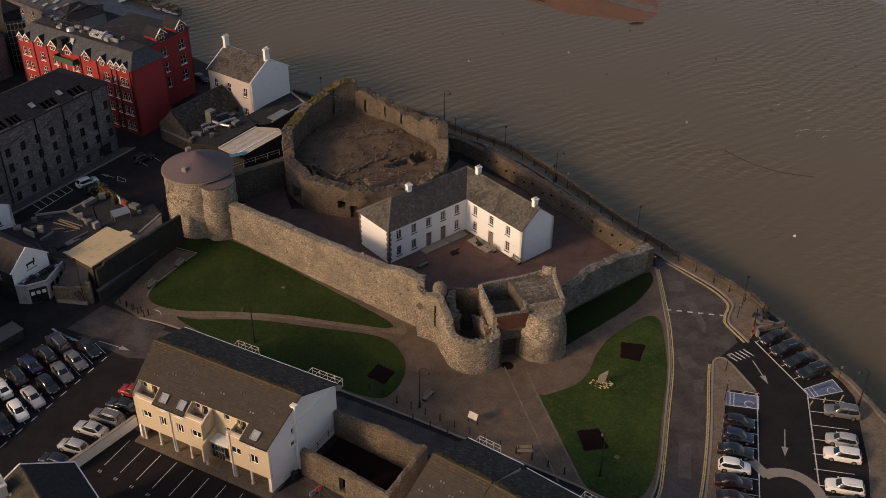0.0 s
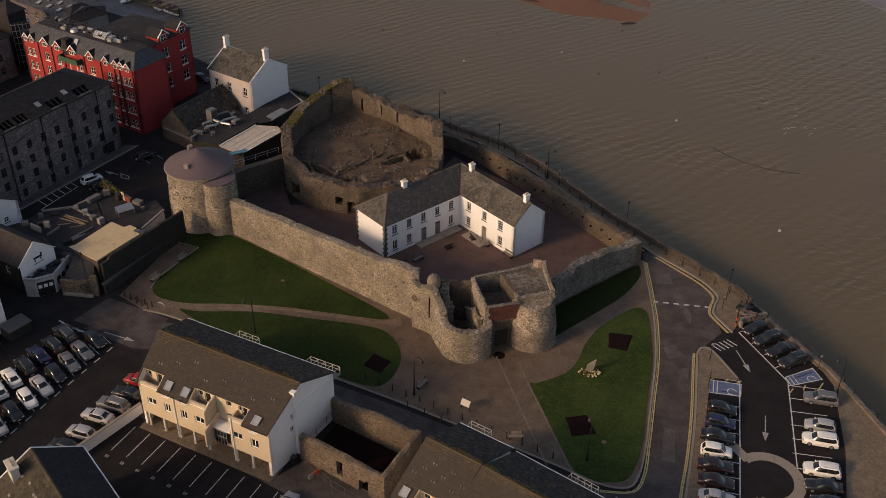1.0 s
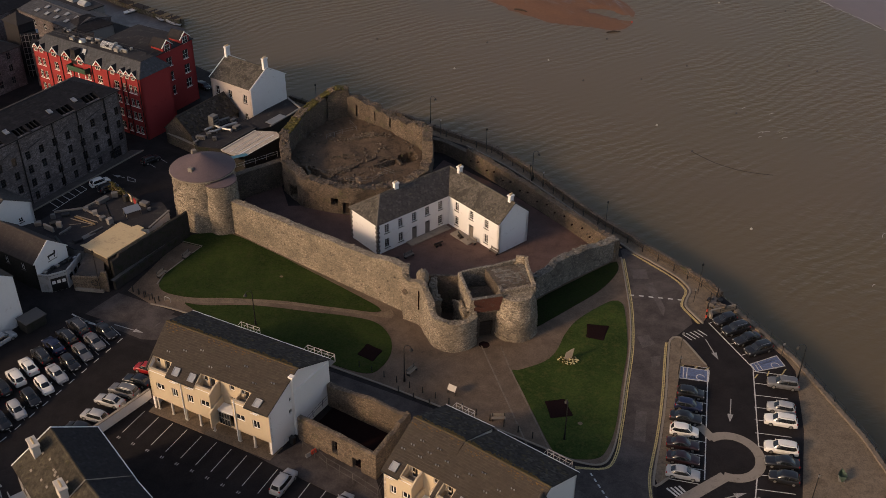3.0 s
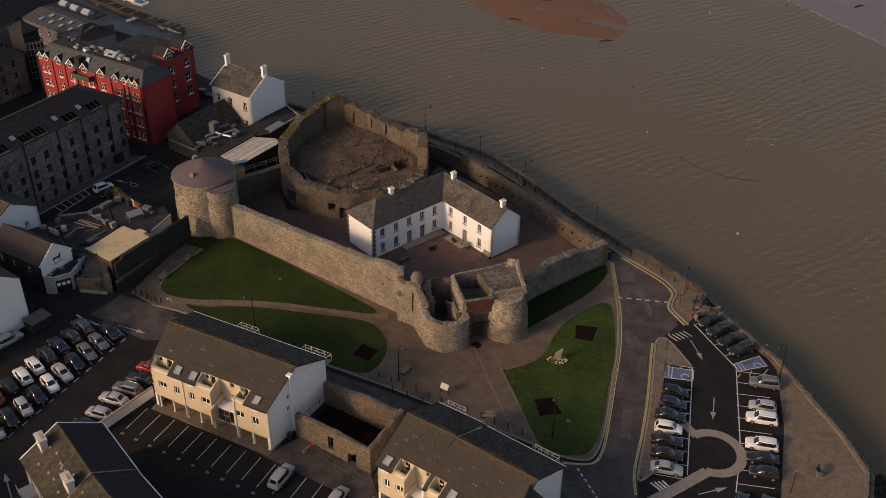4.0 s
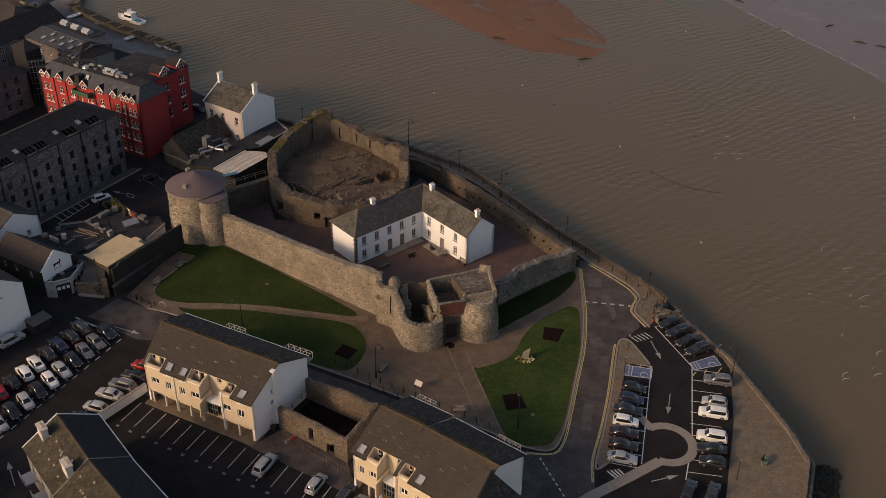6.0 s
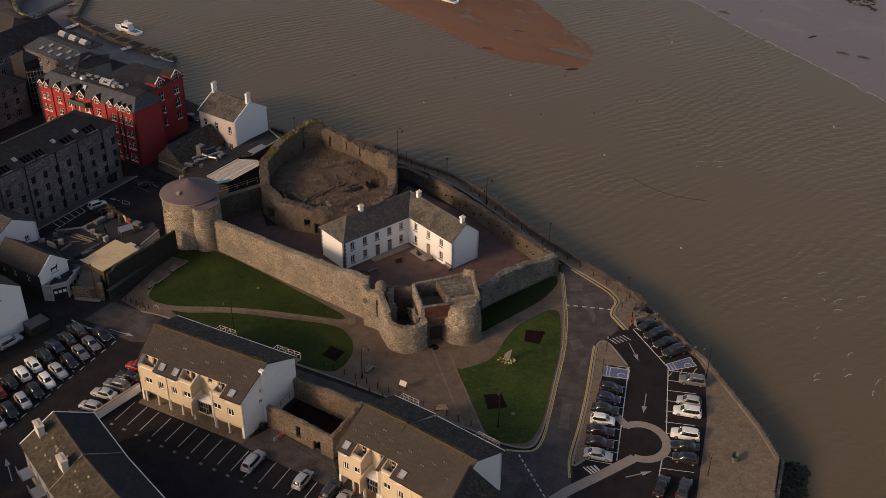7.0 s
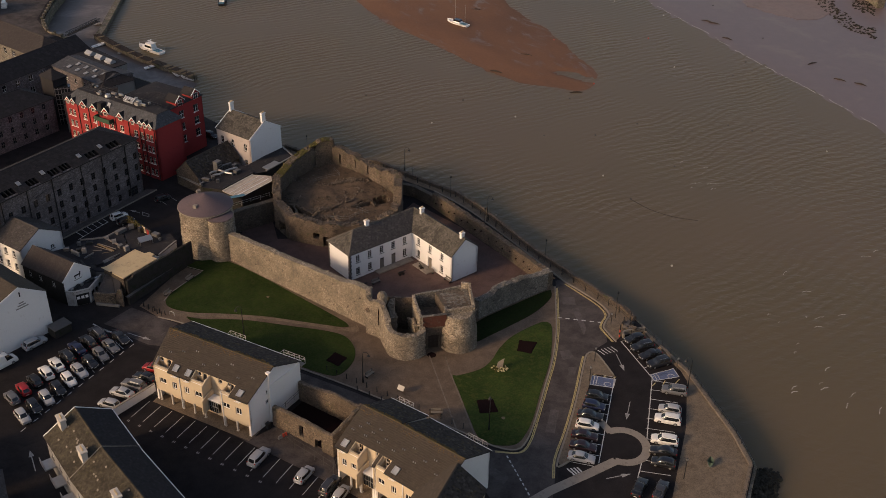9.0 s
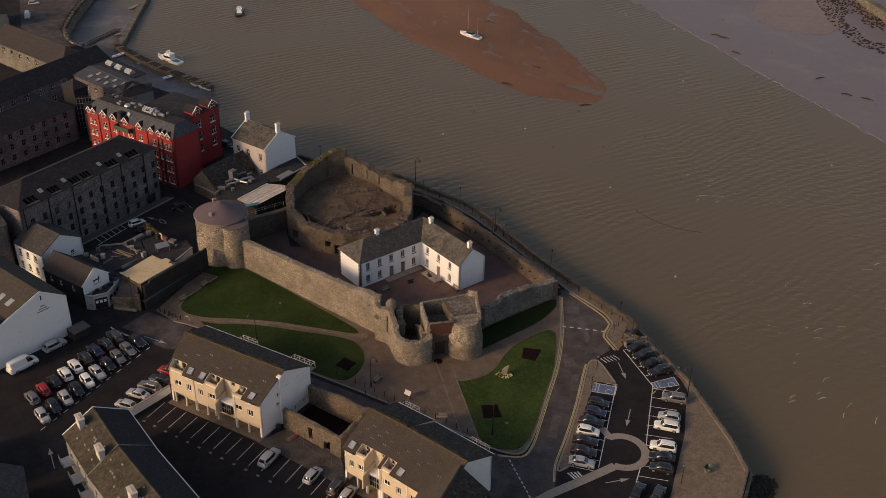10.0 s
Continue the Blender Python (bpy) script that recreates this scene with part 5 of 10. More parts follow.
# Front slope takes a darker slate: its shade is put into the colour.
roof_part("roof_slope", (eW0, valley, meet, hip), SLATE_DARK, barracks, label="slate slope coloured dark for its shade")
roof_part("roof_slope", (eWn, eW0, hip, hip), OLD_SLATE, barracks)
roof_part("roof_slope", (valley, eS0, sr, meet), OLD_SLATE, barracks, label="pale lichened slate slope")
roof_part("roof_slope", (eNE, eWn, hip, meet), OLD_SLATE, barracks)
roof_part("roof_slope", (eE0, eNE, meet, sr), OLD_SLATE, barracks)
ridge_part("ridge", hip, meet, OLD_SLATE, barracks)
ridge_part("ridge", meet, sr, OLD_SLATE, barracks)
ridge_part("hip", eW0, hip, SLATE, barracks, 0.15, 0.08)
ridge_part("hip", eWn, hip, SLATE, barracks, 0.15, 0.08)


def chimney(parent, x, y, z0, z1, ang, w=0.75, d=0.55, pots=2, mat=None):
    bm = bmesh.new()
    m = pose(x, y, 0, 0, 0, ang)
    box(bm, -w / 2, w / 2, -d / 2, d / 2, z0, z1, m)
    box(bm, -w / 2 - 0.09, w / 2 + 0.09, -d / 2 - 0.09, d / 2 + 0.09, z1 - 0.22, z1 + 0.03, m)
    c = part("chimney", bm, mat or WHITEWASH, parent)
    for k in range(pots):
        bm = bmesh.new()
        xx = (k - (pots - 1) / 2) * 0.36
        p = m @ Vector((xx, 0, 0))
        tube(bm, (p.x, p.y, z1), (p.x, p.y, z1 + 0.35), 0.12, 0.10, 8)
        part("chimney_pot", bm, TAN_FELT, c)
    return c


for k, base in ((0.22, hip), (0.16, meet), (0.93, meet)):
    end = meet if base is hip else sr
    p = base.lerp(end, k)
    chimney(barracks, p.x, p.y, RIDGE - 0.5, RIDGE + 0.95, TH)
for corner, ang in ((W0, TH), (W0, TH - 90), (pN, TH - 90)):
    for k in range(13):
        bm = bmesh.new()
        w = 0.5 if k % 2 else 0.32
        mm = pose(corner.x, corner.y, 0, 0, 0, ang)
        if corner is W0 and ang != TH:
            box(bm, -w, 0.02, -0.025, 0.02, 0.05 + k * 0.42, 0.05 + k * 0.42 + 0.38, mm)
        else:
            box(bm, -0.02, w, -0.025, 0.02, 0.05 + k * 0.42, 0.05 + k * 0.42 + 0.38, mm)
        part("quoin", bm, QUOIN, barracks, "dark corner stone")
bm = bmesh.new()
box(bm, up[2][0] - 1.3, up[3][1] + 3.3, -1.5, -0.02, 0, 0.22, mW, 0.02)
part("doorstep_platform", bm, CONCRETE, barracks)
bm = bmesh.new()
box(bm, sp[1][0] - 2.4, sp[1][1] + 1.0, -2.0, -0.02, 0, 0.22, mS, 0.02)
part("doorstep_platform", bm, CONCRETE, barracks)
# ---- houses of the town ----
def V(x, y, z):
    return Vector((x, y, z))


def cut_slope(h, m, ex0, ex1, x0, x1, e, ridge, mid, ov, cuts, roof, course, wide):
    """A front roof slope with openings (x0, x1, depth) cut into it from the eaves, each with its floor, cheeks and glazed back."""
    rise = (ridge - e) / (mid + ov)
    sv = V(0, 1, rise).normalized()
    run = V(0, mid + ov, ridge - e).length
    S = lambda x, t: V(x, -ov, e) + sv * t
    outline = [(ex0, 0)]
    for a, b, d in cuts:
        t = (d + ov) / sv.y
        outline += [(a, 0), (a, t), (b, t), (b, 0)]
    outline += [(ex1, 0), (x1, run), (x0, run)]
    bm = bmesh.new()
    tiled(bm, m @ S(ex0, 0), m.to_3x3() @ V(1, 0, 0), m.to_3x3() @ sv, ex1 - ex0, run, course, wide, lambda s, t: in_poly(s + ex0, t, outline), 0.035)
    top = [bm.verts.new(m @ S(*p)) for p in outline]
    low = [bm.verts.new(m @ (S(*p) - V(0, 0, 0.14))) for p in outline]
    bm.faces.new(top)
    bm.faces.new(low[::-1])
    for i in range(len(top)):
        j = (i + 1) % len(top)
        bm.faces.new((low[i], low[j], top[j], top[i]))
    part("roof_slope", bm, roof, h)
    for a, b, d in cuts:
        zf, zr = e - 0.35, e + (d + ov) * rise
        bm = bmesh.new()
        box(bm, a, b, 0.42, d + 0.1, zf - 0.1, zf, m)
        well = part("roof_opening", bm, FELT, h)
        bm = bmesh.new()
        box(bm, a, b, d, d + 0.08, zf, zr - 0.15, m)
        part("pane", bm, GLASS, well)
        n = max(2, round((b - a) / 0.9))
        for k in range(n + 1):
            bm = bmesh.new()
            x = a + (b - a) * k / n
            q = [bm.verts.new(m @ V(x + dx, y, z)) for dx in (-0.06, 0.06) for y, z in ((0.3, zf), (d, zf), (d, zr + 0.02), (0.3, e + 0.15 + 0.3 * rise))]
            for f in ((0, 1, 2, 3), (7, 6, 5, 4), (0, 4, 5, 1), (1, 5, 6, 2), (2, 6, 7, 3), (3, 7, 4, 0)):
                bm.faces.new([q[i] for i in f])
            if k in (0, n):
                part("cheek", bm, SLATE_BLACK, well)
            else:
                part("mullion", bm, IRON, well)


def house(name, label, A, B, depth, eave, ridge, wall, roof, front=(), right=(), back=(), left=(), doors=(), ov=0.25, hips=(False, False), bars=(2, 2), frame_mat=None, sill="dark", course=0.32, wide=0.36, tile=True, category="house", thick=0.4, back_roof=None, door_mat=None, cuts=()):
    """A house over a plan rectangle whose front runs from A to B; openings are given in each wall's own frame."""
    h = thing(name, label, category)
    m, L = frame_at(A, B)
    ends = [("front", pose(0, 0, 0), L, front), ("right", pose(L, 0, 0, 0, 0, 90), depth, right), ("back", pose(L, depth, 0, 0, 0, 180), L, back), ("left", pose(0, depth, 0, 0, 0, -90), depth, left)]
    for side, mm, ln_, holes in ends:
        facade(h, "wall", m @ mm, ln_, eave, list(holes), wall, thick, bars=bars, frame_mat=frame_mat, sill=sill, doors=doors if side == "front" else (), door_mat=door_mat)
    mid = depth / 2
    rise = (ridge - eave) / mid
    e = eave + 0.06 - ov * rise
    x0, x1 = (mid if hips[0] else -0.08), (L - mid if hips[1] else L + 0.08)
    ex0, ex1 = (-ov if hips[0] else -0.08), (L + ov if hips[1] else L + 0.08)
    P = lambda *p: m @ V(*p)
    if cuts:
        cut_slope(h, m, ex0, ex1, x0, x1, e, ridge, mid, ov, cuts, roof, course, wide)
    else:
        roof_part("roof_slope", (P(ex0, -ov, e), P(ex1, -ov, e), P(x1, mid, ridge), P(x0, mid, ridge)), roof, h, tile, course, wide)
    roof_part("roof_slope", (P(ex1, depth + ov, e), P(ex0, depth + ov, e), P(x0, mid, ridge), P(x1, mid, ridge)), back_roof or roof, h, tile, course, wide)
    for flag, xe, xr, sgn in ((hips[0], ex0, x0, 0), (hips[1], ex1, x1, 1)):
        if flag:
            a, b = (P(xe, depth + ov, e), P(xe, -ov, e)) if sgn == 0 else (P(xe, -ov, e), P(xe, depth + ov, e))
            roof_part("roof_slope", (a, b, P(xr, mid, ridge), P(xr, mid, ridge)), roof, h, tile, course, wide)
        else:
            bm = bmesh.new()
            xa = 0.0 if sgn == 0 else L
            o = [m @ V(xa, 0, eave), m @ V(xa, depth, eave), m @ V(xa, mid, ridge - 0.06)]
            inn = [m @ V(xa + (thick if sgn == 0 else -thick), 0, eave), m @ V(xa + (thick if sgn == 0 else -thick), depth, eave), m @ V(xa + (thick if sgn == 0 else -thick), mid, ridge - 0.06)]
            for tri in (o if sgn else o[::-1], inn if not sgn else inn[::-1]):
                bm.faces.new([bm.verts.new(p) for p in tri])
            part("gable", bm, wall, h)
    ridge_part("ridge", P(x0, mid, ridge), P(x1, mid, ridge), roof, h)
    return h, m, L


def skylight(parent, m, x, y, z, w, l, tilt):
    bm = bmesh.new()
    mm = m @ pose(x, y, z, tilt, 0, 0)
    for a, b, c, d in ((-w / 2, w / 2, 0, 0.09), (-w / 2, w / 2, l - 0.09, l), (-w / 2, -w / 2 + 0.09, 0.09, l - 0.09), (w / 2 - 0.09, w / 2, 0.09, l - 0.09)):
        box(bm, a, b, c, d, 0.0, 0.14, mm)
    s = part("skylight", bm, STEEL, parent)
    bm = bmesh.new()
    box(bm, -w / 2 + 0.09, w / 2 - 0.09, 0.09, l - 0.09, 0.03, 0.09, mm)
    part("pane", bm, SKYGLASS, s)
    return s


SKYGLASS = glass_mat("skylight_glass", (0.32, 0.325, 0.33))
SKYGLASS.node_tree.nodes["Principled BSDF"].inputs["Roughness"].default_value = 0.25


def apartments(label, A, B, depth, eave, ridge, notches, velux, openings, pillars, pier=True, well=None, back_rails=(), end_window=True, balconies=()):
    """Apartment house on pillars: rendered front, roof with cut-in balconies and skylights, white roughcast ends."""
    h = thing("apartment_house", label, "apartment house")
    m, L = frame_at(A, B)
    P = lambda *p: m @ V(*p)
    soff = 2.1
    if well:
        for a, b in ((0.0, well[0]), (well[1], L)):
            facade(h, "front_wall", m @ pose(a, 0, 0), b - a, eave - soff, [(o[0] - a, o[1] - a, o[2], o[3]) for o in openings if a < o[0] < b], CREAM, 0.3, bars=(2, 1), frame_mat=WHITE, sill=False, z0=soff, ft=0.13)
    else:
        facade(h, "front_wall", m, L, eave - soff, openings, CREAM, 0.3, bars=(2, 1), frame_mat=WHITE, sill=False, z0=soff, ft=0.13)
    ew = [(depth * 0.33, depth * 0.33 + 0.75, 5.5, 6.3), (depth * 0.31, depth * 0.31 + 0.75, 3.7, 4.5)] if end_window else []
    facade(h, "end_wall", m @ pose(L, 0.001, 0, 0, 0, 90), depth, eave - 0.0, [*ew, (0.35, 2.1, -0.05, 2.3)][: len(ew)], GABLE_WHITE, 0.3, bars=(2, 1), sill=False)
    facade(h, "back_wall", m @ pose(L, depth, 0, 0, 0, 180), L, eave - soff, [], GABLE_WHITE, 0.3, z0=soff)
    facade(h, "end_wall", m @ pose(0, depth, 0, 0, 0, -90), depth, eave, [], GABLE_WHITE, 0.3)
    bm = bmesh.new()
    box(bm, 0.05, L - 0.05, 0.3, depth - 0.3, soff - 0.12, soff + 0.1, m)
    part("floor_slab", bm, CONCRETE, h)
    facade(h, "ground_wall", m @ pose(0.1, 1.5, 0), L - 0.45, soff - 0.12, [(x + 0.45, x + 1.45, 0.55, 1.7) for x in pillars[:-1] if x + 1.6 < L - 0.6 and not (well and well[0] - 1.5 < x < well[1])], CREAM, 0.25, bars=(2, 1), sill=False)
    for x in pillars:
        bm = bmesh.new()
        box(bm, x - 0.13, x + 0.13, 0.02, 0.28, 0, soff, m, 0.03)
        box(bm, x - 0.18, x + 0.18, -0.03, 0.33, 0, 0.16, m)
        part("pillar", bm, PALE_CREAM, h)
    bm = bmesh.new()
    box(bm, -0.2, L + 0.2, -0.95, 1.6, 0.0, 0.09, m)
    part("arcade_pavement", bm, PATH, h, "worn paved strip under the arcade")
    mid = depth / 2
    rise = (ridge - eave) / mid
    ov = 0.30
    ang = math.degrees(math.atan(rise))
    run = math.hypot(mid + ov, (mid + ov) * rise)
    e0 = V(-0.12, -ov, eave + 0.08 - ov * rise)
    sv = V(0, math.cos(radians(ang)), math.sin(radians(ang)))
    S = lambda x, t: e0 + V(x + 0.12, 0, 0) + sv * t
    outline = [(-0.12, 0)]
    for a, b, d in notches:
        t = (d + ov) / math.cos(radians(ang))
        outline += [(a, 0), (a, t), (b, t), (b, 0)]
    outline += [(L + 0.12, 0), (L + 0.12, run), (-0.12, run)]
    bm = bmesh.new()
    tiled(bm, m @ S(-0.12, 0), m.to_3x3() @ V(1, 0, 0), m.to_3x3() @ sv, L + 0.24, run, 0.32, 0.33, lambda s, t: in_poly(s - 0.12, t, outline), 0.07)
    top = [bm.verts.new(m @ S(*p)) for p in outline]
    low = [bm.verts.new(m @ (S(*p) - V(0, 0, 0.14))) for p in outline]
    bm.faces.new(top)
    bm.faces.new(low[::-1])
    for i in range(len(top)):
        j = (i + 1) % len(top)
        bm.faces.new((low[i], low[j], top[j], top[i]))
    part("roof_slope", bm, TILE_BROWN, h, "brown concrete tiled slope")
    # Back slope: mossy tile, darker than the front with its shade put in.
    roof_part("roof_slope", (P(L + 0.12, depth + ov, eave + 0.08 - ov * rise), P(-0.12, depth + ov, eave + 0.08 - ov * rise), P(-0.12, mid, ridge), P(L + 0.12, mid, ridge)), TILE_DARK, h, True, 0.32, 0.33, label="mossy tiled slope darkened for shade")
    ridge_part("ridge", P(-0.14, mid, ridge + 0.05), P(L + 0.14, mid, ridge + 0.05), RIDGE_MOSS, h, 0.22, 0.09)
    bm = bmesh.new()
    rng = random.Random(int(L * 10))
    for k in range(int(L * 44)):
        x, t = rng.uniform(0, L), abs(rng.gauss(0, 0.55))
        sg = rng.choice((-1, 1))
        if noise.noise(Vector((x * 0.35, sg, 3))) + 0.35 < t * 0.6:
            continue
        r = rng.uniform(0.05, 0.16)
        bmesh.ops.create_icosphere(bm, subdivisions=1, radius=r, matrix=m @ Matrix.Translation((x, mid + sg * t, ridge - t * rise + 0.07)) @ Matrix.Diagonal((1.2, 1, 0.25, 1)))
    tagged(part("lichen", bm, LICHEN, h, "orange-yellow lichen along the ridge"), kind="stuff")
    for xa, sg in ((0.0, -1), (L, 1)):
        bm = bmesh.new()
        for x in (xa, xa - sg * 0.3):
            f = [bm.verts.new(P(x, y, z)) for y, z in ((0, eave), (depth, eave), (mid, ridge - 0.05))]
            bm.faces.new(f if (x == xa) == (sg > 0) else f[::-1])
        part("gable", bm, GABLE_WHITE, h)
    if pier:
        bm = bmesh.new()
        box(bm, L - 0.2, L + 0.32, mid - 1.5, mid - 1.05, 0, ridge - 0.45, m)
        box(bm, L - 0.25, L + 0.38, mid - 1.55, mid - 0.98, ridge - 0.45, ridge - 0.30, m)
        part("end_pier", bm, GABLE_WHITE, h)
        bm = bmesh.new()
        box(bm, L - 0.2, L + 0.16, mid - 1.05, depth - 0.1, 0, eave - 0.1, m)
        part("end_offset", bm, GABLE_WHITE, h)
    for a, b, d in notches:
        zf, zr = eave - 0.95, eave + 0.05 + d * rise
        spans = [q for q in balconies if a - 0.1 <= q[0] and q[1] <= b + 0.1]
        wall_z = soff if well and a < well[0] < b else zf
        wins_ = []
        for q in spans:
            wins_ += [(q[0] - a + 0.25, q[0] - a + 0.9, zf + 0.75, zr - 0.2), (q[1] - a - 1.15, q[1] - a - 0.35, zf + 0.05, zr - 0.2)]
        if wall_z < zf:
            wins_ += [(well[0] - a + 1.6, well[0] - a + 2.3, eave - 0.2, eave + 0.6), (well[0] - a + 1.5, well[0] - a + 2.2, 4.6, 5.5)]
        facade(h, "dormer_wall", m @ pose(a, d, 0), b - a, zr - wall_z + 0.02, wins_, CREAM, 0.15, bars=(1, 1), sill=False, z0=wall_z)
        for x0, x1 in spans:
            bm = bmesh.new()
            box(bm, x0, x1, 0.28, d, zf - 0.12, zf, m)
            part("balcony_floor", bm, CONCRETE, h)
            bm = bmesh.new()
            box(bm, x0 - 0.03, x1 + 0.03, -0.05, 0.33, eave - 0.42, eave - 0.34, m)
            part("coping", bm, WHITE, h)
        for x in {a, b - 0.12, *(v for q in spans for v in (q[0], q[1] - 0.12))}:
            edge = x in (a, b - 0.12)
            bm = bmesh.new()
            pr = [(0.05, zf), (d, zf), (d, zr - 0.02), (0.05, eave + 0.06)] if edge else [(0.05, soff), (d, soff), (d, eave - 0.1), (0.05, eave - 0.4)]
            f0 = [bm.verts.new(P(x, *q)) for q in pr]
            f1 = [bm.verts.new(P(x + 0.12, *q)) for q in pr]
            bm.faces.new(f0)
            bm.faces.new(f1[::-1])
            for i in range(4):
                bm.faces.new((f0[i], f1[i], f1[(i + 1) % 4], f0[(i + 1) % 4]))
            part("cheek_wall", bm, CREAM, h)
    for x in velux:
        skylight(h, m, x, 0.05, eave + 0.18 + 0.05 * rise, 0.95, 1.1, ang)
        bm = bmesh.new()
        box(bm, x - 0.5, x + 0.5, -0.5, -0.42, eave - 0.5, eave - 0.42, m)
        box(bm, x - 0.42, x + 0.42, -0.05, 0.0, eave - 0.85, eave - 0.45, m)
        part("eaves_window", bm, WHITE, h)
    if well:
        a, b = well
        for x, z0, z1, out in ((a, soff, eave + 0.5, -0.75), (a + 0.25, soff, 5.0, -1.3)):
            bm = bmesh.new()
            pr = [(out, z0), (1.45, z0), (1.45, z1 + 0.25), (0.3, z1 + 0.1), (out, z1 - 0.5)]
            f0 = [bm.verts.new(P(x, *q)) for q in pr]
            f1 = [bm.verts.new(P(x + 0.2, *q)) for q in pr]
            bm.faces.new(f0[::-1])
            bm.faces.new(f1)
            for i in range(5):
                bm.faces.new((f0[i], f0[(i + 1) % 5], f1[(i + 1) % 5], f1[i]))
            part("fin_wall", bm, CREAM, h)
        bm = bmesh.new()
        box(bm, a + 0.45, b - 0.05, 0.0, 1.4, 4.1, 4.22, m)
        part("stair_canopy", bm, WHITE, h)
        b = a + 0.5
        bm = bmesh.new()
        box(bm, b + 0.1, b + 1.84, -0.02, 0.0, soff, 4.1, m)
        scr = part("stair_screen", bm, GLASS, h)
        for k in range(5):
            bm = bmesh.new()
            x = b + 0.1 + k * 0.42
            box(bm, x, x + 0.06, -0.07, -0.02, soff, 4.1, m)
            part("screen_bar", bm, STEEL, scr)
        for z in (3.1, 4.02):
            bm = bmesh.new()
            box(bm, b + 0.1, b + 1.84, -0.08, -0.02, z, z + 0.09, m)
            part("screen_bar", bm, STEEL, scr)
    for x in (*pillars[2:3], *pillars[5:6]):
        bm = bmesh.new()
        a, b = P(x - 0.1, -0.08, 0.3), P(x - 0.1, -0.08, eave)
        tube(bm, a, b, 0.07, n=6)
        part("downpipe", bm, WHITE, h)
    for x0, x1 in zip([-0.12, *[n[1] for n in notches]], [*[n[0] for n in notches], L + 0.12]):
        bm = bmesh.new()
        box(bm, x0, x1, -ov - 0.1, -ov + 0.04, eave - ov * rise - 0.08, eave - ov * rise + 0.05, m)
        part("gutter", bm, PLASTIC, h)
    bm = bmesh.new()
    box(bm, -0.1, L + 0.1, depth + ov - 0.03, depth + ov + 0.12, eave - ov * rise - 0.04, eave - ov * rise + 0.1, m)
    part("back_gutter", bm, WHITE, h)
    rng = random.Random(2)
    for k in range(8):
        x, t = L * (0.1 + 0.115 * k), run * (0.45 + 0.12 * (k % 3))
        for dx in (0, 0.35):
            bm = bmesh.new()
            p = m @ S(x + dx, t)
            box(bm, p.x - 0.07, p.x + 0.07, p.y - 0.07, p.y + 0.07, p.z, p.z + 0.16)
            part("roof_vent", bm, STEEL, h)
    for a, b in back_rails:
        z = eave - 0.1
        bm = bmesh.new()
        box(bm, a, b, depth, depth + 0.95, z - 0.75, z - 0.65, m)
        bal = part("balcony", bm, CONCRETE, h, "small rear balcony with pale rails")
        for lv in (0.0, 0.45):
            bm = bmesh.new()
            box(bm, a, b, depth + 0.90, depth + 0.94, z + lv, z + lv + 0.05, m)
            part("balcony_rail", bm, PALE_CREAM, bal)
        n = max(2, round((b - a) / 0.8))
        for i in range(n + 1):
            bm = bmesh.new()
            x = a + (b - a) * i / n
            box(bm, x - 0.025, x + 0.025, depth + 0.89, depth + 0.95, z - 0.7, z + 0.45, m)
            box(bm, x - 0.02, x + 0.02, depth + 0.1, depth + 0.9, z + 0.45, z + 0.49, m)
            part("baluster", bm, PALE_CREAM, bal)
    return h, m, L


def skewed(h, m, f):
    """Bends a house whose plan is no rectangle; f maps its own frame into itself."""
    inv = m.inverted()
    for o in h.children_recursive:
        if o.type != "MESH" or (o.parent is not h and o.parent.name.startswith("window")):
            continue
        if o.name.startswith("window"):
            o.matrix_basis.translation = m @ f(inv @ o.matrix_basis.translation)
            continue
        M = o.matrix_basis.copy()
        Mi = M.inverted()
        for v in o.data.vertices:
            v.co = Mi @ (m @ f(inv @ (M @ v.co)))


hA, mA, LA = apartments("cream apartment house on white pillars with brown tiled roof", (-39.1, 99.1), (-23.1, 90.3), 11.6, 6.8, 9.6,
           [(0.12, 3.1, 1.5), (7.4, 14.9, 1.5)], [4.3, 6.7, 16.4],
           [(1.0, 2.3, 3.7, 4.7), (3.5, 4.4, 3.5, 4.8), (5.9, 6.8, 3.5, 4.8), (7.9, 9.3, 3.8, 4.8), (13.2, 14.6, 3.8, 4.8), (15.7, 16.8, 3.5, 4.8)],
           [0.75, 2.95, 5.2, 7.35, 9.45, 13.35, 15.6, 17.95], True, (10.0, 12.9), [(6.4, 8.9), (15.2, 18.6)], True, [(0.24, 3.0), (7.5, 9.8), (13.0, 14.8)])
skewed(hA, mA, lambda p: V(p.x + max(0.0, p.y) * (0.073 * p.x / LA - 0.2 * (1 - p.x / LA)), p.y, p.z))
apartments("cream apartment house with two balconies and brown tiled roof", (-9.4, 81.3), (-4.05, 77.45), 12.2, 6.8, 9.75,
           [(2.2, 6.5, 1.5)], [1.1], [(0.8, 1.7, 3.5, 4.8), (2.5, 3.7, 3.8, 4.8)], [0.2, 2.3, 4.2, 6.2], False, (4.1, 6.4), [(1.0, 3.6)], False, [(2.3, 3.9)])
apartments("cream apartment house turning the street corner, brown roof", (-4.0, 77.4), (4.4, 70.7), 12.0, 6.8, 9.77,
           [(0.3, 2.0, 1.5)], [3.4], [(0.6, 1.8, 3.8, 4.8), (3.0, 3.9, 3.5, 4.8), (5.4, 6.5, 3.5, 4.8)], [0.4, 2.8, 5.2, 7.6], False, None, [(6.4, 9.6)], True, [(0.4, 1.9)])
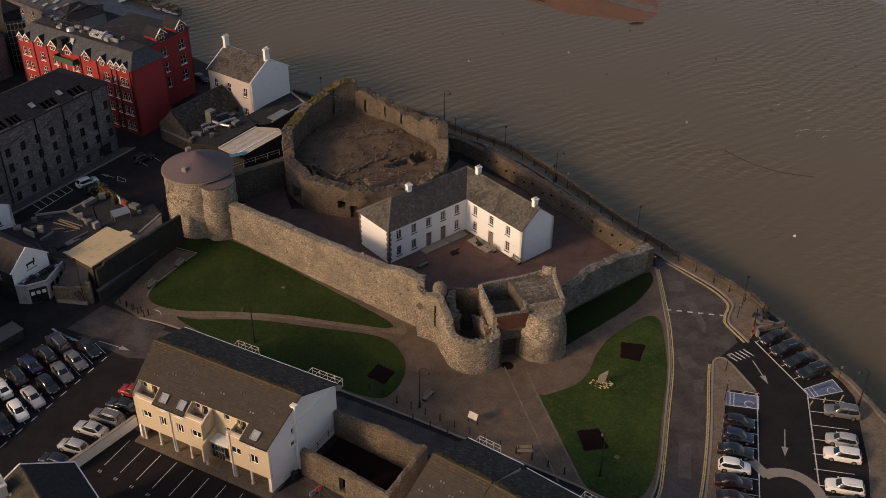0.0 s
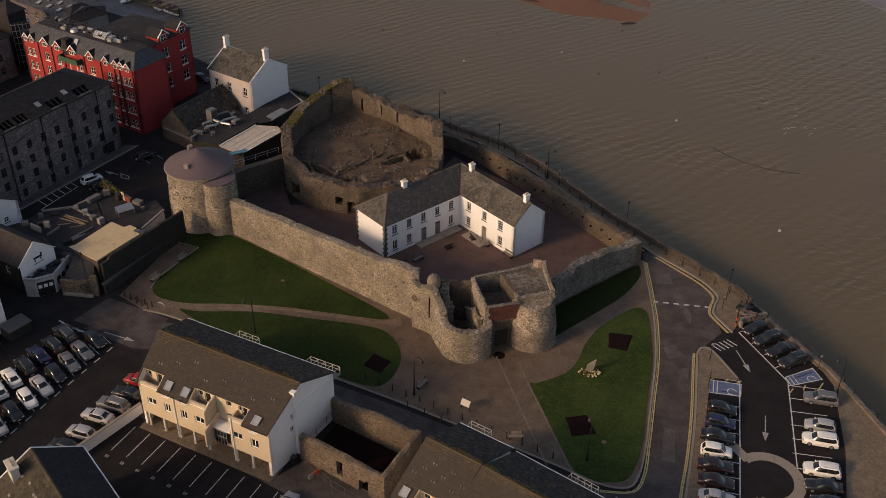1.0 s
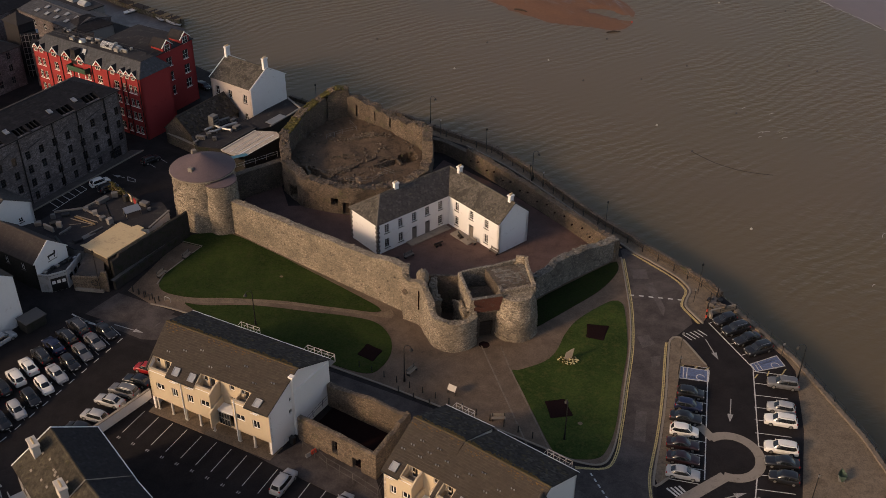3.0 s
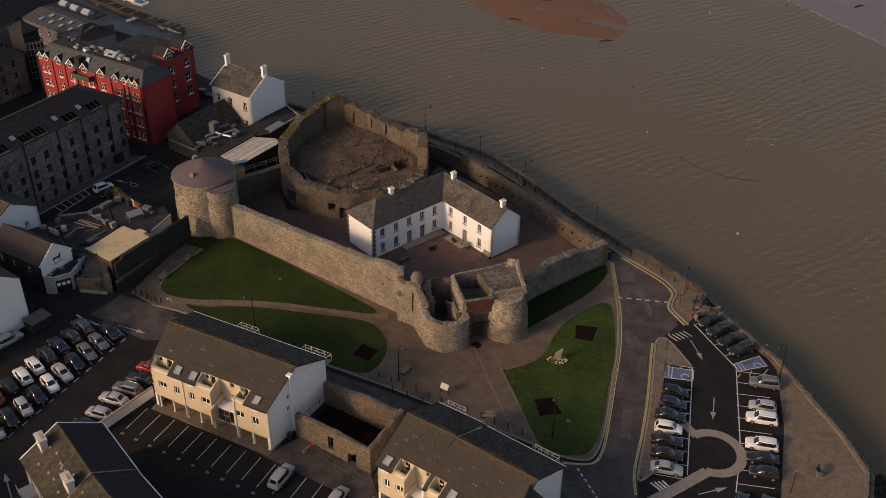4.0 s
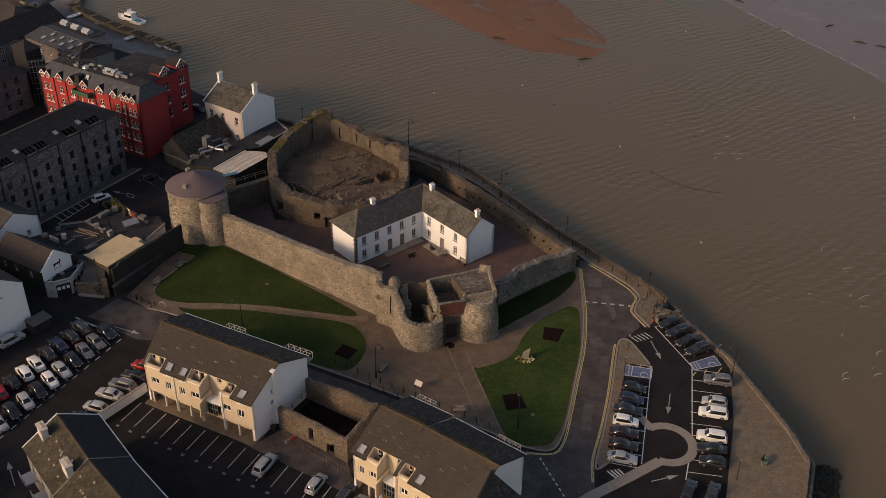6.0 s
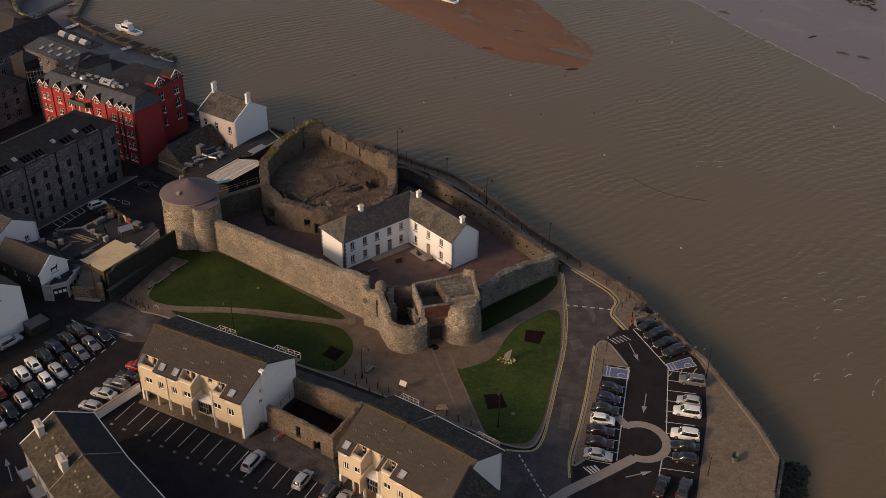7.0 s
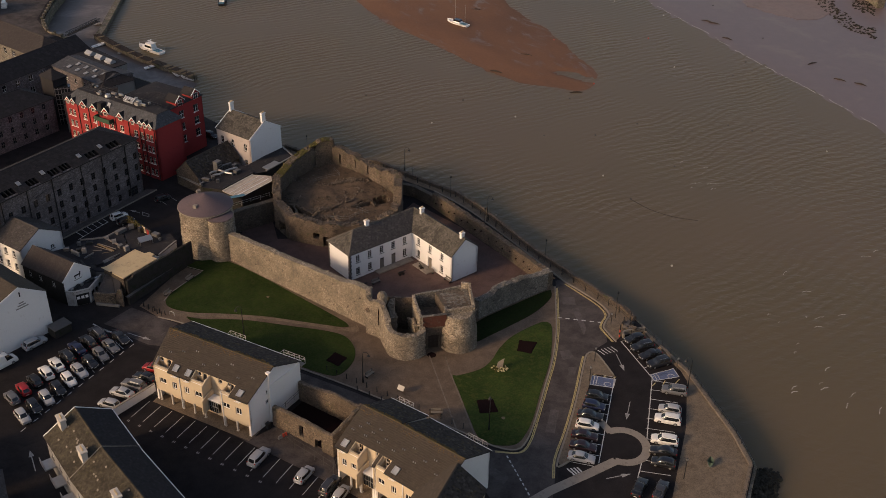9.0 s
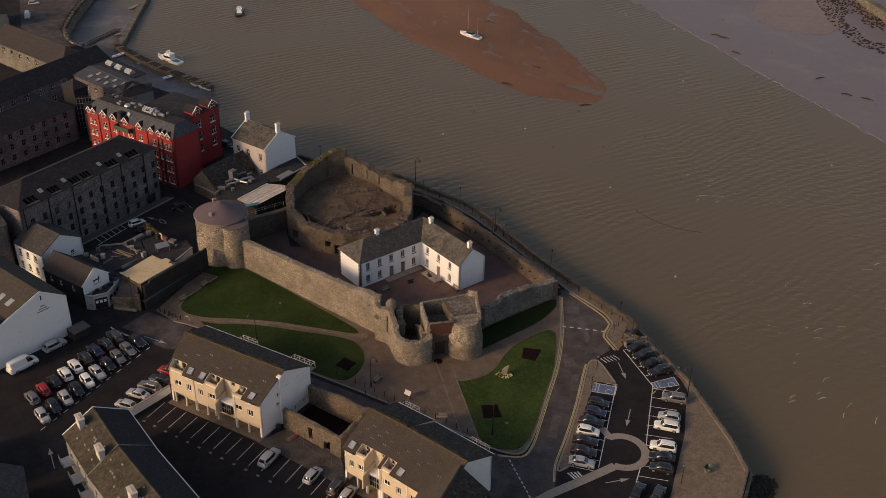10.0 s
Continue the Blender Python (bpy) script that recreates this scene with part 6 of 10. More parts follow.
# Back slope again in the mossy tile that is darkened for shade.
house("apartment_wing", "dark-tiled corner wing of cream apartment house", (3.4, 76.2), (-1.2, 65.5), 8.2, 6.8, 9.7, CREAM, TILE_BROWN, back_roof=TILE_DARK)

# roofless ruin between the apartment houses
ruin = thing("ruined_house", "roofless ruined stone building with dark interior", "ruin")
bm = rubble_wall(bmesh.new(), [(-20.2, 93.0), (-10.5, 86.0)], 0.7, knots([(0, 3.6), (5, 3.9), (12, 3.7)]), ragged=0.15, rough=0.08, holes=[(5.2, 6.1, 0.9, 2.7), (8.4, 9.6, 0.1, 1.9)], step=0.45)
part("front_wall", bm, RUIN_STONE, ruin)
bm = rubble_wall(bmesh.new(), [(-10.5, 86.0), (-6.4, 92.6)], 0.6, knots([(0, 3.9), (8, 4.4)]), ragged=0.3, rough=0.08)
part("side_wall", bm, RUIN_STONE, ruin)
bm = rubble_wall(bmesh.new(), [(-6.4, 92.6), (-16.6, 99.6)], 0.7, knots([(0, 4.2), (6, 4.3), (10, 3.6), (12.4, 3.3)]), ragged=0.3, rough=0.08)
part("back_wall", bm, RUIN_STONE, ruin, "patched brown stone rear wall")
bm = bmesh.new()
prism(bm, [(-19.6, 93.3), (-10.8, 86.8), (-7.2, 92.4), (-16.4, 98.6)], 0.0, 0.10)
part("floor", bm, SOIL, ruin, "near-black floor")
wire_fence("railing", [(-19.6, 93.4), (-16.4, 99.0)], 1.6, 1.0, "thin metal handrail closing the ruin", False, mat=QUOIN)
wire_fence("mesh_fence", [(-19.6, 91.6), (-16.4, 87.9), (-13.2, 85.4), (-10.2, 82.8), (-9.6, 84.6)], 0.0, 1.9, "galvanised mesh fence before the ruin", post=0.03, mat=QUOIN)

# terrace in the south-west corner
# Black back slopes: the shade on the far roof side is put into colour.
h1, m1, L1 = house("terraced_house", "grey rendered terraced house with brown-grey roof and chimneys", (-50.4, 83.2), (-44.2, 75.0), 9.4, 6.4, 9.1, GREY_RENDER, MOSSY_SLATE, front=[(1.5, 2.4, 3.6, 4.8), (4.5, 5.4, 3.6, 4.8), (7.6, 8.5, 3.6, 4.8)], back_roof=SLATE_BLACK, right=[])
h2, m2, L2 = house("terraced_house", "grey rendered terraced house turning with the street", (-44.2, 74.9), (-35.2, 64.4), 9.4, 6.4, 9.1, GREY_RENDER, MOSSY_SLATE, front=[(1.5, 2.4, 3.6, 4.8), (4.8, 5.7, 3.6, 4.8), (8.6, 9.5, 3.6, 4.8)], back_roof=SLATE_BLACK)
for hh, mm, xs in ((h1, m1, (1.2, 9.2)), (h2, m2, (9.5,))):
    for x in xs:
        p = mm @ V(x, 2.3, 0)
        chimney(hh, p.x, p.y, 7.2, 9.35, -53, 1.7, 0.8, 3, PALE_CREAM)
for hh, mm, ll in ((h1, m1, L1), (h2, m2, L2)):
    bm = bmesh.new()
    box(bm, -0.1, ll + 0.1, 9.64, 9.78, 6.18, 6.34, mm)
    part("back_gutter", bm, WHITE, hh)
    bm = bmesh.new()
    for p, q in (((-0.05, -0.25, 6.32), (-0.05, 4.7, 9.2)), ((-0.05, 4.7, 9.2), (-0.05, 9.65, 6.32))):
        tube(bm, mm @ V(*p), mm @ V(*q), 0.08, n=5)
    part("verge", bm, WHITE if hh is h1 else KERB, hh)
for x in (0.6, 4.8, 9.0):
    bm = bmesh.new()
    box(bm, x, x + 2.2, -1.6, -0.02, 2.6, 2.75, m1)
    for z in (3.2, 3.65):
        box(bm, x, x + 2.2, -1.6, -1.55, z, z + 0.06, m1)
    for k in range(7):
        box(bm, x + k * 0.355, x + k * 0.355 + 0.05, -1.6, -1.55, 2.75, 3.7, m1)
    part("balcony", bm, STEEL, h1)
for hh, mm_, Lh in ((h1, m1, L1), (h2, m2, L2)):
    rng = random.Random(int(Lh * 10))
    for k in range(14):
        x, y = rng.uniform(1.0, Lh - 1.0), rng.uniform(0.6, 4.2)
        bm = bmesh.new()
        box(bm, -0.17, 0.17, -0.13, 0.13, 0.06, 0.085, mm_ @ pose(x, y, 6.45 + y * 2.7 / 4.7, math.degrees(math.atan(2.7 / 4.7)), 0, rng.uniform(-6, 6)))
        part("pale_slate", bm, CONCRETE, hh)
house("terraced_house", "dark-roofed house beside the lane", (-62.5, 74), (-58.5, 66), 8.5, 5.0, 7.6, GREY_RENDER, SLATE_DARK, back=[(3.5, 4.5, 2.8, 4.0)])
house("terraced_house", "low slate-roofed house across the lane", (-71, 82), (-64, 74.5), 7.0, 4.0, 6.0, GREY_RENDER, SLATE_DARK)

# white gabled hall by the western car park
GA, GB = Vector((-72.2, 103.4)), Vector((-61.3, 117.4))
gd = (GB - GA).normalized()
hall = thing("hall", "white rendered gabled hall with brown roof and skylights", "hall")
mh, Lh = frame_at(GA, GB)
HD = 22.0
apx = Lh - 4.6
hall_roof = lambda x: np.interp(x, [0, apx, Lh], [6.2, 11.0, 7.9])
for y, nm in ((0.0, "gable_wall"), (HD, "far_gable_wall")):
    bm = bmesh.new()
    f0 = [bm.verts.new(mh @ V(x, y, z)) for x, z in ((0, 0), (Lh, 0), (Lh, 7.9), (apx, 11.0), (0, 6.2))]
    f1 = [bm.verts.new(mh @ V(x, y + 0.4, z)) for x, z in ((0, 0), (Lh, 0), (Lh, 7.9), (apx, 11.0), (0, 6.2))]
    bm.faces.new(f0)
    bm.faces.new(f1[::-1])
    for i in range(5):
        bm.faces.new((f0[i], f1[i], f1[(i + 1) % 5], f0[(i + 1) % 5]))
    part(nm, bm, WHITEWASH, hall)
bm = bmesh.new()
box(bm, Lh - 0.4, Lh, 0.4, HD, 0, 7.85, mh)
part("side_wall", bm, GREY_RENDER, hall)
bm = bmesh.new()
box(bm, 0, 0.4, 0.4, HD, 0, 6.1, mh)
part("side_wall", bm, WHITEWASH, hall)
P = lambda *p: mh @ V(*p)
roof_part("roof_slope", (P(0 - 0.2, HD, 6.15), P(-0.2, 0.1, 6.15), P(apx, 0.1, 11.05), P(apx, HD, 11.05)), TILE_BROWN, hall)
roof_part("roof_slope", (P(Lh + 0.2, 0.1, 7.85), P(Lh + 0.2, HD, 7.85), P(apx, HD, 11.05), P(apx, 0.1, 11.05)), TILE_BROWN, hall)
for k in range(3):
    bm = bmesh.new()
    y = 2.8 + k * 2.6
    x = apx - 4.0
    z = float(hall_roof(x))
    box(bm, -0.75, 0.75, -0.55, 0.55, 0.03, 0.16, mh @ pose(x, y, z, 0, -19.5, 0))
    part("skylight", bm, SKYGLASS, hall)
bm = bmesh.new()
box(bm, apx - 11.0, apx - 5.5, 0.4, 7.5, 6.4, 8.7, mh)
part("roof_extension", bm, FELT, hall)
for k, (w, z) in enumerate(((0.9, 7.9), (1.5, 7.45), (2.3, 7.0))):
    bm = bmesh.new()
    box(bm, apx - 0.9 - w / 2 + 0.9, apx + w / 2, -0.012, 0.0, z, z + 0.22, mh)
    part("lettering_bar", bm, GREY_RENDER, hall)
bm = bmesh.new()
box(bm, apx - 0.1, apx + 0.1, -0.06, 0.0, 9.2, 10.1, mh)
part("wall_lamp", bm, IRON, hall)
bm = bmesh.new()
box(bm, -1.6, 1.6, -1.1, 1.1, 0, 1.7, pose(-59.9, 116.5, 0, 0, 0, 52), 0.05)
shed = thing("storage_shed", "grey metal storage bin beside the white hall", "shed")
part("body", bm, DARK_RENDER, shed)
bm = bmesh.new()
box(bm, -1.7, 1.7, -1.2, 1.2, 1.7, 1.85, pose(-59.9, 116.5, 0, 4, 0, 52), 0.03)
part("lid", bm, QUOIN, shed)

# shop row across the street
shop, ms, Ls = house("shop", "gabled shop with grey-brown roof and white gable", (-70.6, 130.9), (-61.3, 124.9), 5.8, 5.0, 7.4, DARK_RENDER, BROWN_SLATE, front=[(1.5, 2.3, 2.9, 4.1), (4.3, 5.1, 2.9, 4.1), (7.8, 8.6, 2.9, 4.1)])
bm = bmesh.new()
gab = ((0.0, 2.9), (5.8, 2.9), (5.8, 5.0), (2.9, 7.38), (0.0, 5.0))
f0 = [bm.verts.new(ms @ V(Ls + 0.03, y, z)) for y, z in gab]
f1 = [bm.verts.new(ms @ V(Ls + 0.12, y, z)) for y, z in gab]
bm.faces.new(f0[::-1])
bm.faces.new(f1)
for i in range(5):
    bm.faces.new((f0[i], f0[(i + 1) % 5], f1[(i + 1) % 5], f1[i]))
part("gable_board", bm, WHITEWASH, shop, "white painted gable board")
for (y0, z0), (y1, z1) in (((-0.25, 4.85), (2.9, 7.46)), ((2.9, 7.46), (6.05, 4.85))):
    bm = bmesh.new()
    tube(bm, ms @ V(Ls + 0.1, y0, z0), ms @ V(Ls + 0.1, y1, z1), 0.09, n=5)
    part("verge", bm, WHITE, shop)
bm = bmesh.new()
box(bm, Ls + 0.125, Ls + 0.15, 2.3, 3.7, 4.75, 5.05, ms)
box(bm, Ls + 0.125, Ls + 0.15, 3.5, 3.75, 5.05, 5.4, ms)
box(bm, Ls + 0.125, Ls + 0.15, 2.4, 2.55, 4.3, 4.75, ms)
box(bm, Ls + 0.125, Ls + 0.15, 3.4, 3.55, 4.3, 4.75, ms)
part("sign_shape", bm, IRON, shop, "plain dark sign shape")
bm = bmesh.new()
box(bm, Ls + 0.125, Ls + 0.14, 2.2, 3.9, 3.95, 4.1, ms)
part("lettering_bar", bm, GREY_RENDER, shop)
front_block = thing("shop_extension", "white flat-roofed shop front with dark doors and roof terrace", "outbuilding")
ext = [(-61.2, 124.75), (-59.6, 124.6), (-57.3, 125.8), (-56.5, 130.4), (-58.0, 129.9)]
bm = bmesh.new()
prism(bm, ext, 0, 2.8)
part("block", bm, DULL_WHITE, front_block)
bm = bmesh.new()
prism(bm, ext, 2.8, 2.92)
part("flat_roof", bm, FELT, front_block)
for a_, b_ in ((ext[0], ext[1]), (ext[1], ext[2]), (ext[2], ext[3])):
    bm = bmesh.new()
    strip(bm, [a_, b_], 0.12, 2.92, 3.16)
    part("parapet", bm, DULL_WHITE, front_block)
me_, le_ = frame_at(ext[1], ext[2])
bm = bmesh.new()
box(bm, 0.15, 2.4, -0.05, 0.02, 0.05, 2.3, me_)
dd = part("shop_door", bm, IRON, front_block, "dark panelled shop doors")
for k in range(3):
    bm = bmesh.new()
    box(bm, 0.3 + k * 0.72, 0.8 + k * 0.72, -0.08, -0.05, 1.35, 1.9, me_)
    part("notice", bm, WHITE, dd)
me_, le_ = frame_at(ext[2], ext[3])
for x, z, w, h_ in ((0.6, 0.9, 0.9, 1.1), (2.0, 1.2, 0.7, 0.7), (3.3, 1.2, 0.7, 0.8)):
    bm = bmesh.new()
    box(bm, x, x + w, -0.03, 0.02, z, z + h_, me_)
    part("window", bm, GLASS, front_block)
rng = random.Random(23)
for k in range(7):
    x, y = -60.4 + 0.55 * k + rng.uniform(-0.2, 0.2), 125.3 + 0.65 * k + rng.uniform(-0.3, 0.2)
    u = thing("roof_unit", "small dark plant unit on a shop's flat roof", "roof plant")
    u.matrix_basis = pose(x, y, 2.92, 0, 0, 55 + rng.uniform(-10, 10))
    bm = bmesh.new()
    box(bm, -0.3, 0.3, -0.2, 0.2, 0, rng.uniform(0.25, 0.7), None, 0.03)
    part("casing", bm, [STEEL, PLASTIC, PLASTIC][k % 3], u)
house("town_house", "white two-storey town house with grey slate roof", (-78.6, 138.2), (-71.5, 133.3), 9.0, 6.2, 8.8, WHITEWASH, SLATE_DARK, front=[*bays(3, 1.0, 2.4, 0.9, 3.9, 5.3), *bays(3, 1.0, 2.4, 0.9, 1.2, 2.6)], right=[(6.2, 7.0, 3.6, 4.4)])
def flat_block(owner, pts, z, wall_mat, roof_mat, kerb_mat=None, edges=(), kh=0.25):
    """A flat-roofed block: walls, roof and kerbs along the named edges of its outline."""
    bm = bmesh.new()
    prism(bm, pts, 0, z)
    part("block", bm, wall_mat, owner)
    bm = bmesh.new()
    c = Vector((sum(p[0] for p in pts) / len(pts), sum(p[1] for p in pts) / len(pts)))
    prism(bm, [tuple(c + (Vector(p) - c) * 1.01) for p in pts], z, z + 0.1)
    part("flat_roof", bm, roof_mat, owner)
    for i in edges:
        bm = bmesh.new()
        strip(bm, [pts[i], pts[(i + 1) % len(pts)]], 0.15, z + 0.1, z + 0.1 + kh)
        part("roof_kerb", bm, kerb_mat or GREY_RENDER, owner)


low = thing("yard_building", "low dark flat-roofed outbuilding with pale roof kerbs", "outbuilding")
flat_block(low, [(-57.9, 131.9), (-56.4, 131.6), (-52.0, 137.8), (-53.8, 139.3), (-57.2, 147.0), (-59.7, 143.8), (-64.0, 142.7), (-66.2, 139.0), (-61.4, 134.6)], 2.8, GREY_RENDER, FELT, CONCRETE, (4, 5))
bm = bmesh.new()
strip(bm, [(-59.7, 143.8), (-53.8, 139.3)], 0.14, 2.9, 3.15)
part("roof_kerb", bm, CONCRETE, low)
hut = thing("yard_building", "dark flat-roofed hut with a pale side wall", "outbuilding")
flat_block(hut, [(-53.6, 139.5), (-47.7, 137.7), (-45.6, 143.0), (-47.4, 146.0), (-50.9, 145.0), (-56.2, 150.2), (-57.0, 147.1)], 2.7, WHITEWASH, FELT, GREY_RENDER, (1,))
back = thing("yard_building", "dark lower roofs behind the shop", "outbuilding")
flat_block(back, [(-58.4, 130.6), (-61.3, 134.4), (-66.0, 138.6), (-69.4, 136.4), (-65.8, 134.8)], 3.4, GREY_RENDER, FELT, PLASTIC, (0,))
ivy = thing("ivy_wall", "old yard wall overgrown with ivy and moss", "wall")
bm = rubble_wall(bmesh.new(), [(-50.7, 145.2), (-56.4, 150.9)], 0.5, lambda s, p: 3.6, ragged=0.3, rough=0.06, step=0.4)
part("masonry", bm, STONE_DARK, ivy)
bm = bmesh.new()
rng = random.Random(31)
for k in range(170):
    t = rng.random() ** 0.7
    q = Vector((-50.9, 145.0)).lerp(Vector((-56.6, 150.7)), 0.25 + 0.75 * t)
    r = rng.uniform(0.08, 0.26)
    bmesh.ops.create_icosphere(bm, subdivisions=1, radius=r, matrix=Matrix.Translation((q.x + rng.uniform(-0.5, 0.3), q.y + rng.uniform(-0.5, 0.3), rng.uniform(2.7, 4.0))) @ Matrix.Diagonal((1, 1, 0.6, 1)))
tagged(part("ivy", bm, MOSS, ivy, "patchy yellow-green ivy"), kind="stuff")
mi, li = frame_at((-56.4, 150.4), (-50.7, 144.7))
for x, w, z, h_, mat_, nm in ((5.2, 0.9, 2.75, 1.3, CREAM, "lit_panel"), (6.6, 0.8, 2.75, 1.1, RED_RENDER, "red_door")):
    bm = bmesh.new()
    box(bm, x, x + w, -0.2, -0.12, z, z + h_, mi)
    part(nm, bm, mat_, ivy)
for x, y, w, d, h_, a_, mat_, text in (
        (-58.2, 140.6, 4.6, 0.16, 0.14, -28, TIMBER, "stack of weathered timber planks on a flat roof"), (-58.5, 140.2, 4.2, 0.16, 0.22, -30, PLANK, "stack of weathered timber planks on a flat roof"), (-58.8, 139.8, 4.4, 0.16, 0.12, -25, TIMBER, "stack of weathered timber planks on a flat roof"),
        (-57.8, 139.7, 3.4, 0.18, 0.26, -33, PLANK, "stack of weathered timber planks on a flat roof"), (-59.0, 140.7, 2.6, 0.14, 0.1, -40, PLANK, "stack of weathered timber planks on a flat roof"), (-59.6, 139.0, 1.8, 0.14, 0.1, 10, TIMBER, "stack of weathered timber planks on a flat roof"), (-57.6, 138.4, 1.8, 0.14, 0.08, 20, PLANK, "stack of weathered timber planks on a flat roof"),
        (-57.2, 141.9, 0.8, 0.7, 0.8, 20, GREY_RENDER, "pale ventilation unit on a flat roof"), (-54.1, 139.2, 0.9, 0.7, 1.0, 50, GREY_RENDER, "pale ventilation unit on a flat roof"), (-58.9, 143.2, 0.6, 0.5, 0.7, 15, GREY_RENDER, "pale ventilation unit on a flat roof"), (-55.6, 140.4, 0.9, 0.8, 0.6, 50, DULL_METAL, "pale ventilation unit on a flat roof"),
        (-57.0, 146.0, 2.2, 0.9, 0.7, 55, DULL_METAL, "grey casing beside the ivy wall"), (-55.4, 147.6, 1.0, 0.8, 0.9, 20, DULL_METAL, "grey casing beside the ivy wall"), (-53.2, 146.4, 0.9, 0.7, 1.0, 60, PLASTIC, "dark bin beside the ivy wall"), (-49.9, 144.9, 1.5, 1.0, 0.6, -30, DULL_METAL, "grey casing beside the ivy wall"),
        (-61.8, 141.6, 1.2, 0.7, 0.5, 10, PLASTIC, "dark crate on a flat roof"), (-62.6, 138.8, 1.6, 0.8, 0.7, 35, PLASTIC, "dark crate on a flat roof"), (-61.4, 137.2, 0.8, 0.6, 1.0, 5, GREY_RENDER, "grey vent box on a flat roof"), (-63.6, 140.9, 0.7, 0.5, 0.8, 5, DULL_METAL, "grey vent box on a flat roof"),
        (-60.2, 136.0, 2.4, 0.25, 0.3, 60, DULL_METAL, "grey pipe run on a flat roof"), (-55.8, 136.9, 2.6, 0.25, 0.25, 52, DULL_METAL, "blue-grey panel lying on a flat roof"), (-56.8, 135.6, 2.6, 1.0, 0.06, 52, DULL_METAL, "blue-grey panel lying on a flat roof"), (-57.8, 134.0, 1.4, 1.0, 0.5, 40, FELT, "dark crate on a flat roof"),
        (-48.8, 143.2, 0.5, 0.5, 0.5, 40, DULL_METAL, "grey vent box on a flat roof"), (-62.8, 136.4, 2.2, 0.3, 0.9, -35, GREY_RENDER, "low grey screen on a flat roof"), (-65.0, 138.0, 1.0, 0.8, 0.6, 15, DULL_METAL, "grey vent box on a flat roof")):
    u = thing("timber_stack" if "timber" in text else "roof_unit", text, "timber" if "timber" in text else "roof plant")
    u.matrix_basis = pose(x, y, 3.5 if (x < -60.1 and y < 138.4) else 2.9, 0, 0, a_)
    bm = bmesh.new()
    box(bm, -w / 2, w / 2, -d / 2, d / 2, 0, h_, None, 0.03)
    part("casing", bm, mat_, u)
shade = thing("lean_to", "grey lean-to shelter on the hut roof", "shelter")
shade.matrix_basis = pose(-51.2, 142.0, 2.8, 0, 0, 35)
bm = bmesh.new()
box(bm, -1.3, 1.3, -0.7, 0.7, 0, 0.07, pose(0, 0, 1.1, 20, 0, 0))
part("roof", bm, STEEL, shade)
for x in (-1.2, 1.2):
    for y, z in ((-0.6, 0.88), (0.6, 1.32)):
        bm = bmesh.new()
        tube(bm, (x, y, 0), (x, y, z), 0.06, n=6)
        part("post", bm, STEEL, shade)
store = thing("store", "store with tan felted flat roof, stained and patched", "outbuilding")
bm = bmesh.new()
prism(bm, [(-56.0, 130.9), (-51.9, 137.0), (-47.2, 133.4), (-51.5, 127.5)], 0, 4.2)
part("block", bm, STONE_DARK, store)
bm = bmesh.new()
prism(bm, [(-56.4, 130.9), (-55.6, 131.3), (-51.9, 137.3), (-49.7, 135.7), (-48.9, 136.2), (-47.7, 135.3), (-48.1, 134.6), (-46.9, 133.7), (-51.4, 127.1)], 4.2, lambda x, y: 4.42 + 0.03 * (x + 51))
part("flat_roof", bm, TAN_FELT, store)
lean = thing("lean_to", "small slate-roofed lean-to behind the sign wall", "outbuilding")
bm = bmesh.new()
prism(bm, [(-55.9, 126.6), (-55.6, 130.4), (-52.2, 128.6), (-52.2, 125.9)], 0, 2.0)
part("wall", bm, STONE_DARK, lean)
roof_part("roof_slope", (V(-56.2, 126.3, 2.0), V(-51.9, 125.5, 2.0), V(-52.4, 128.6, 3.2), V(-55.6, 130.3, 3.2)), SLATE_DARK, lean, True, 0.34, 0.36)
wl = thing("yard_wall", "tall wall coloured dark for shade with a lower wall before it", "wall")
# The shade on this side of the wall is painted in as near-black.
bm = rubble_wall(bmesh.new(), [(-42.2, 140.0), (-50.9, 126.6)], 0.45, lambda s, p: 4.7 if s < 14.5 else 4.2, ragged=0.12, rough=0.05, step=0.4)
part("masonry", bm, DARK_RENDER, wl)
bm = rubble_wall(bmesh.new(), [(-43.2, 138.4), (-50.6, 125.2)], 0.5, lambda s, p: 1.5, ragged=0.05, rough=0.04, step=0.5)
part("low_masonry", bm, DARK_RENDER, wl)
bm = bmesh.new()
strip(bm, [(-43.4, 138.2), (-50.7, 125.3)], 0.3, 1.5, 1.58)
part("coping", bm, QUOIN, wl)
sw = thing("sign_wall", "patched stone wall with a round iron sign", "wall")
bm = rubble_wall(bmesh.new(), [(-56.6, 125.5), (-51.2, 124.6)], 0.4, knots([(0, 2.2), (4.4, 2.5), (4.7, 3.4), (5.5, 3.4)]), ragged=0.08, rough=0.05, step=0.4)
part("masonry", bm, RUIN_STONE, sw)
msw, lsw = frame_at((-56.6, 125.5), (-51.2, 124.6))
bm = bmesh.new()
for k in range(14):
    a0, a1 = math.tau * k / 14, math.tau * (k + 1) / 14
    tube(bm, msw @ V(3.5 + 0.5 * math.cos(a0), -0.08, 1.5 + 0.5 * math.sin(a0)), msw @ V(3.5 + 0.5 * math.cos(a1), -0.08, 1.5 + 0.5 * math.sin(a1)), 0.05, n=5)
tube(bm, msw @ V(3.0, -0.08, 1.5), msw @ V(4.0, -0.08, 1.5), 0.05, n=5)
part("ring_sign", bm, IRON, sw)
bm = bmesh.new()
box(bm, 0.4, 4.8, -0.5, -0.1, 0.0, 0.45, msw, 0.03)
part("bench_step", bm, CONCRETE, sw)

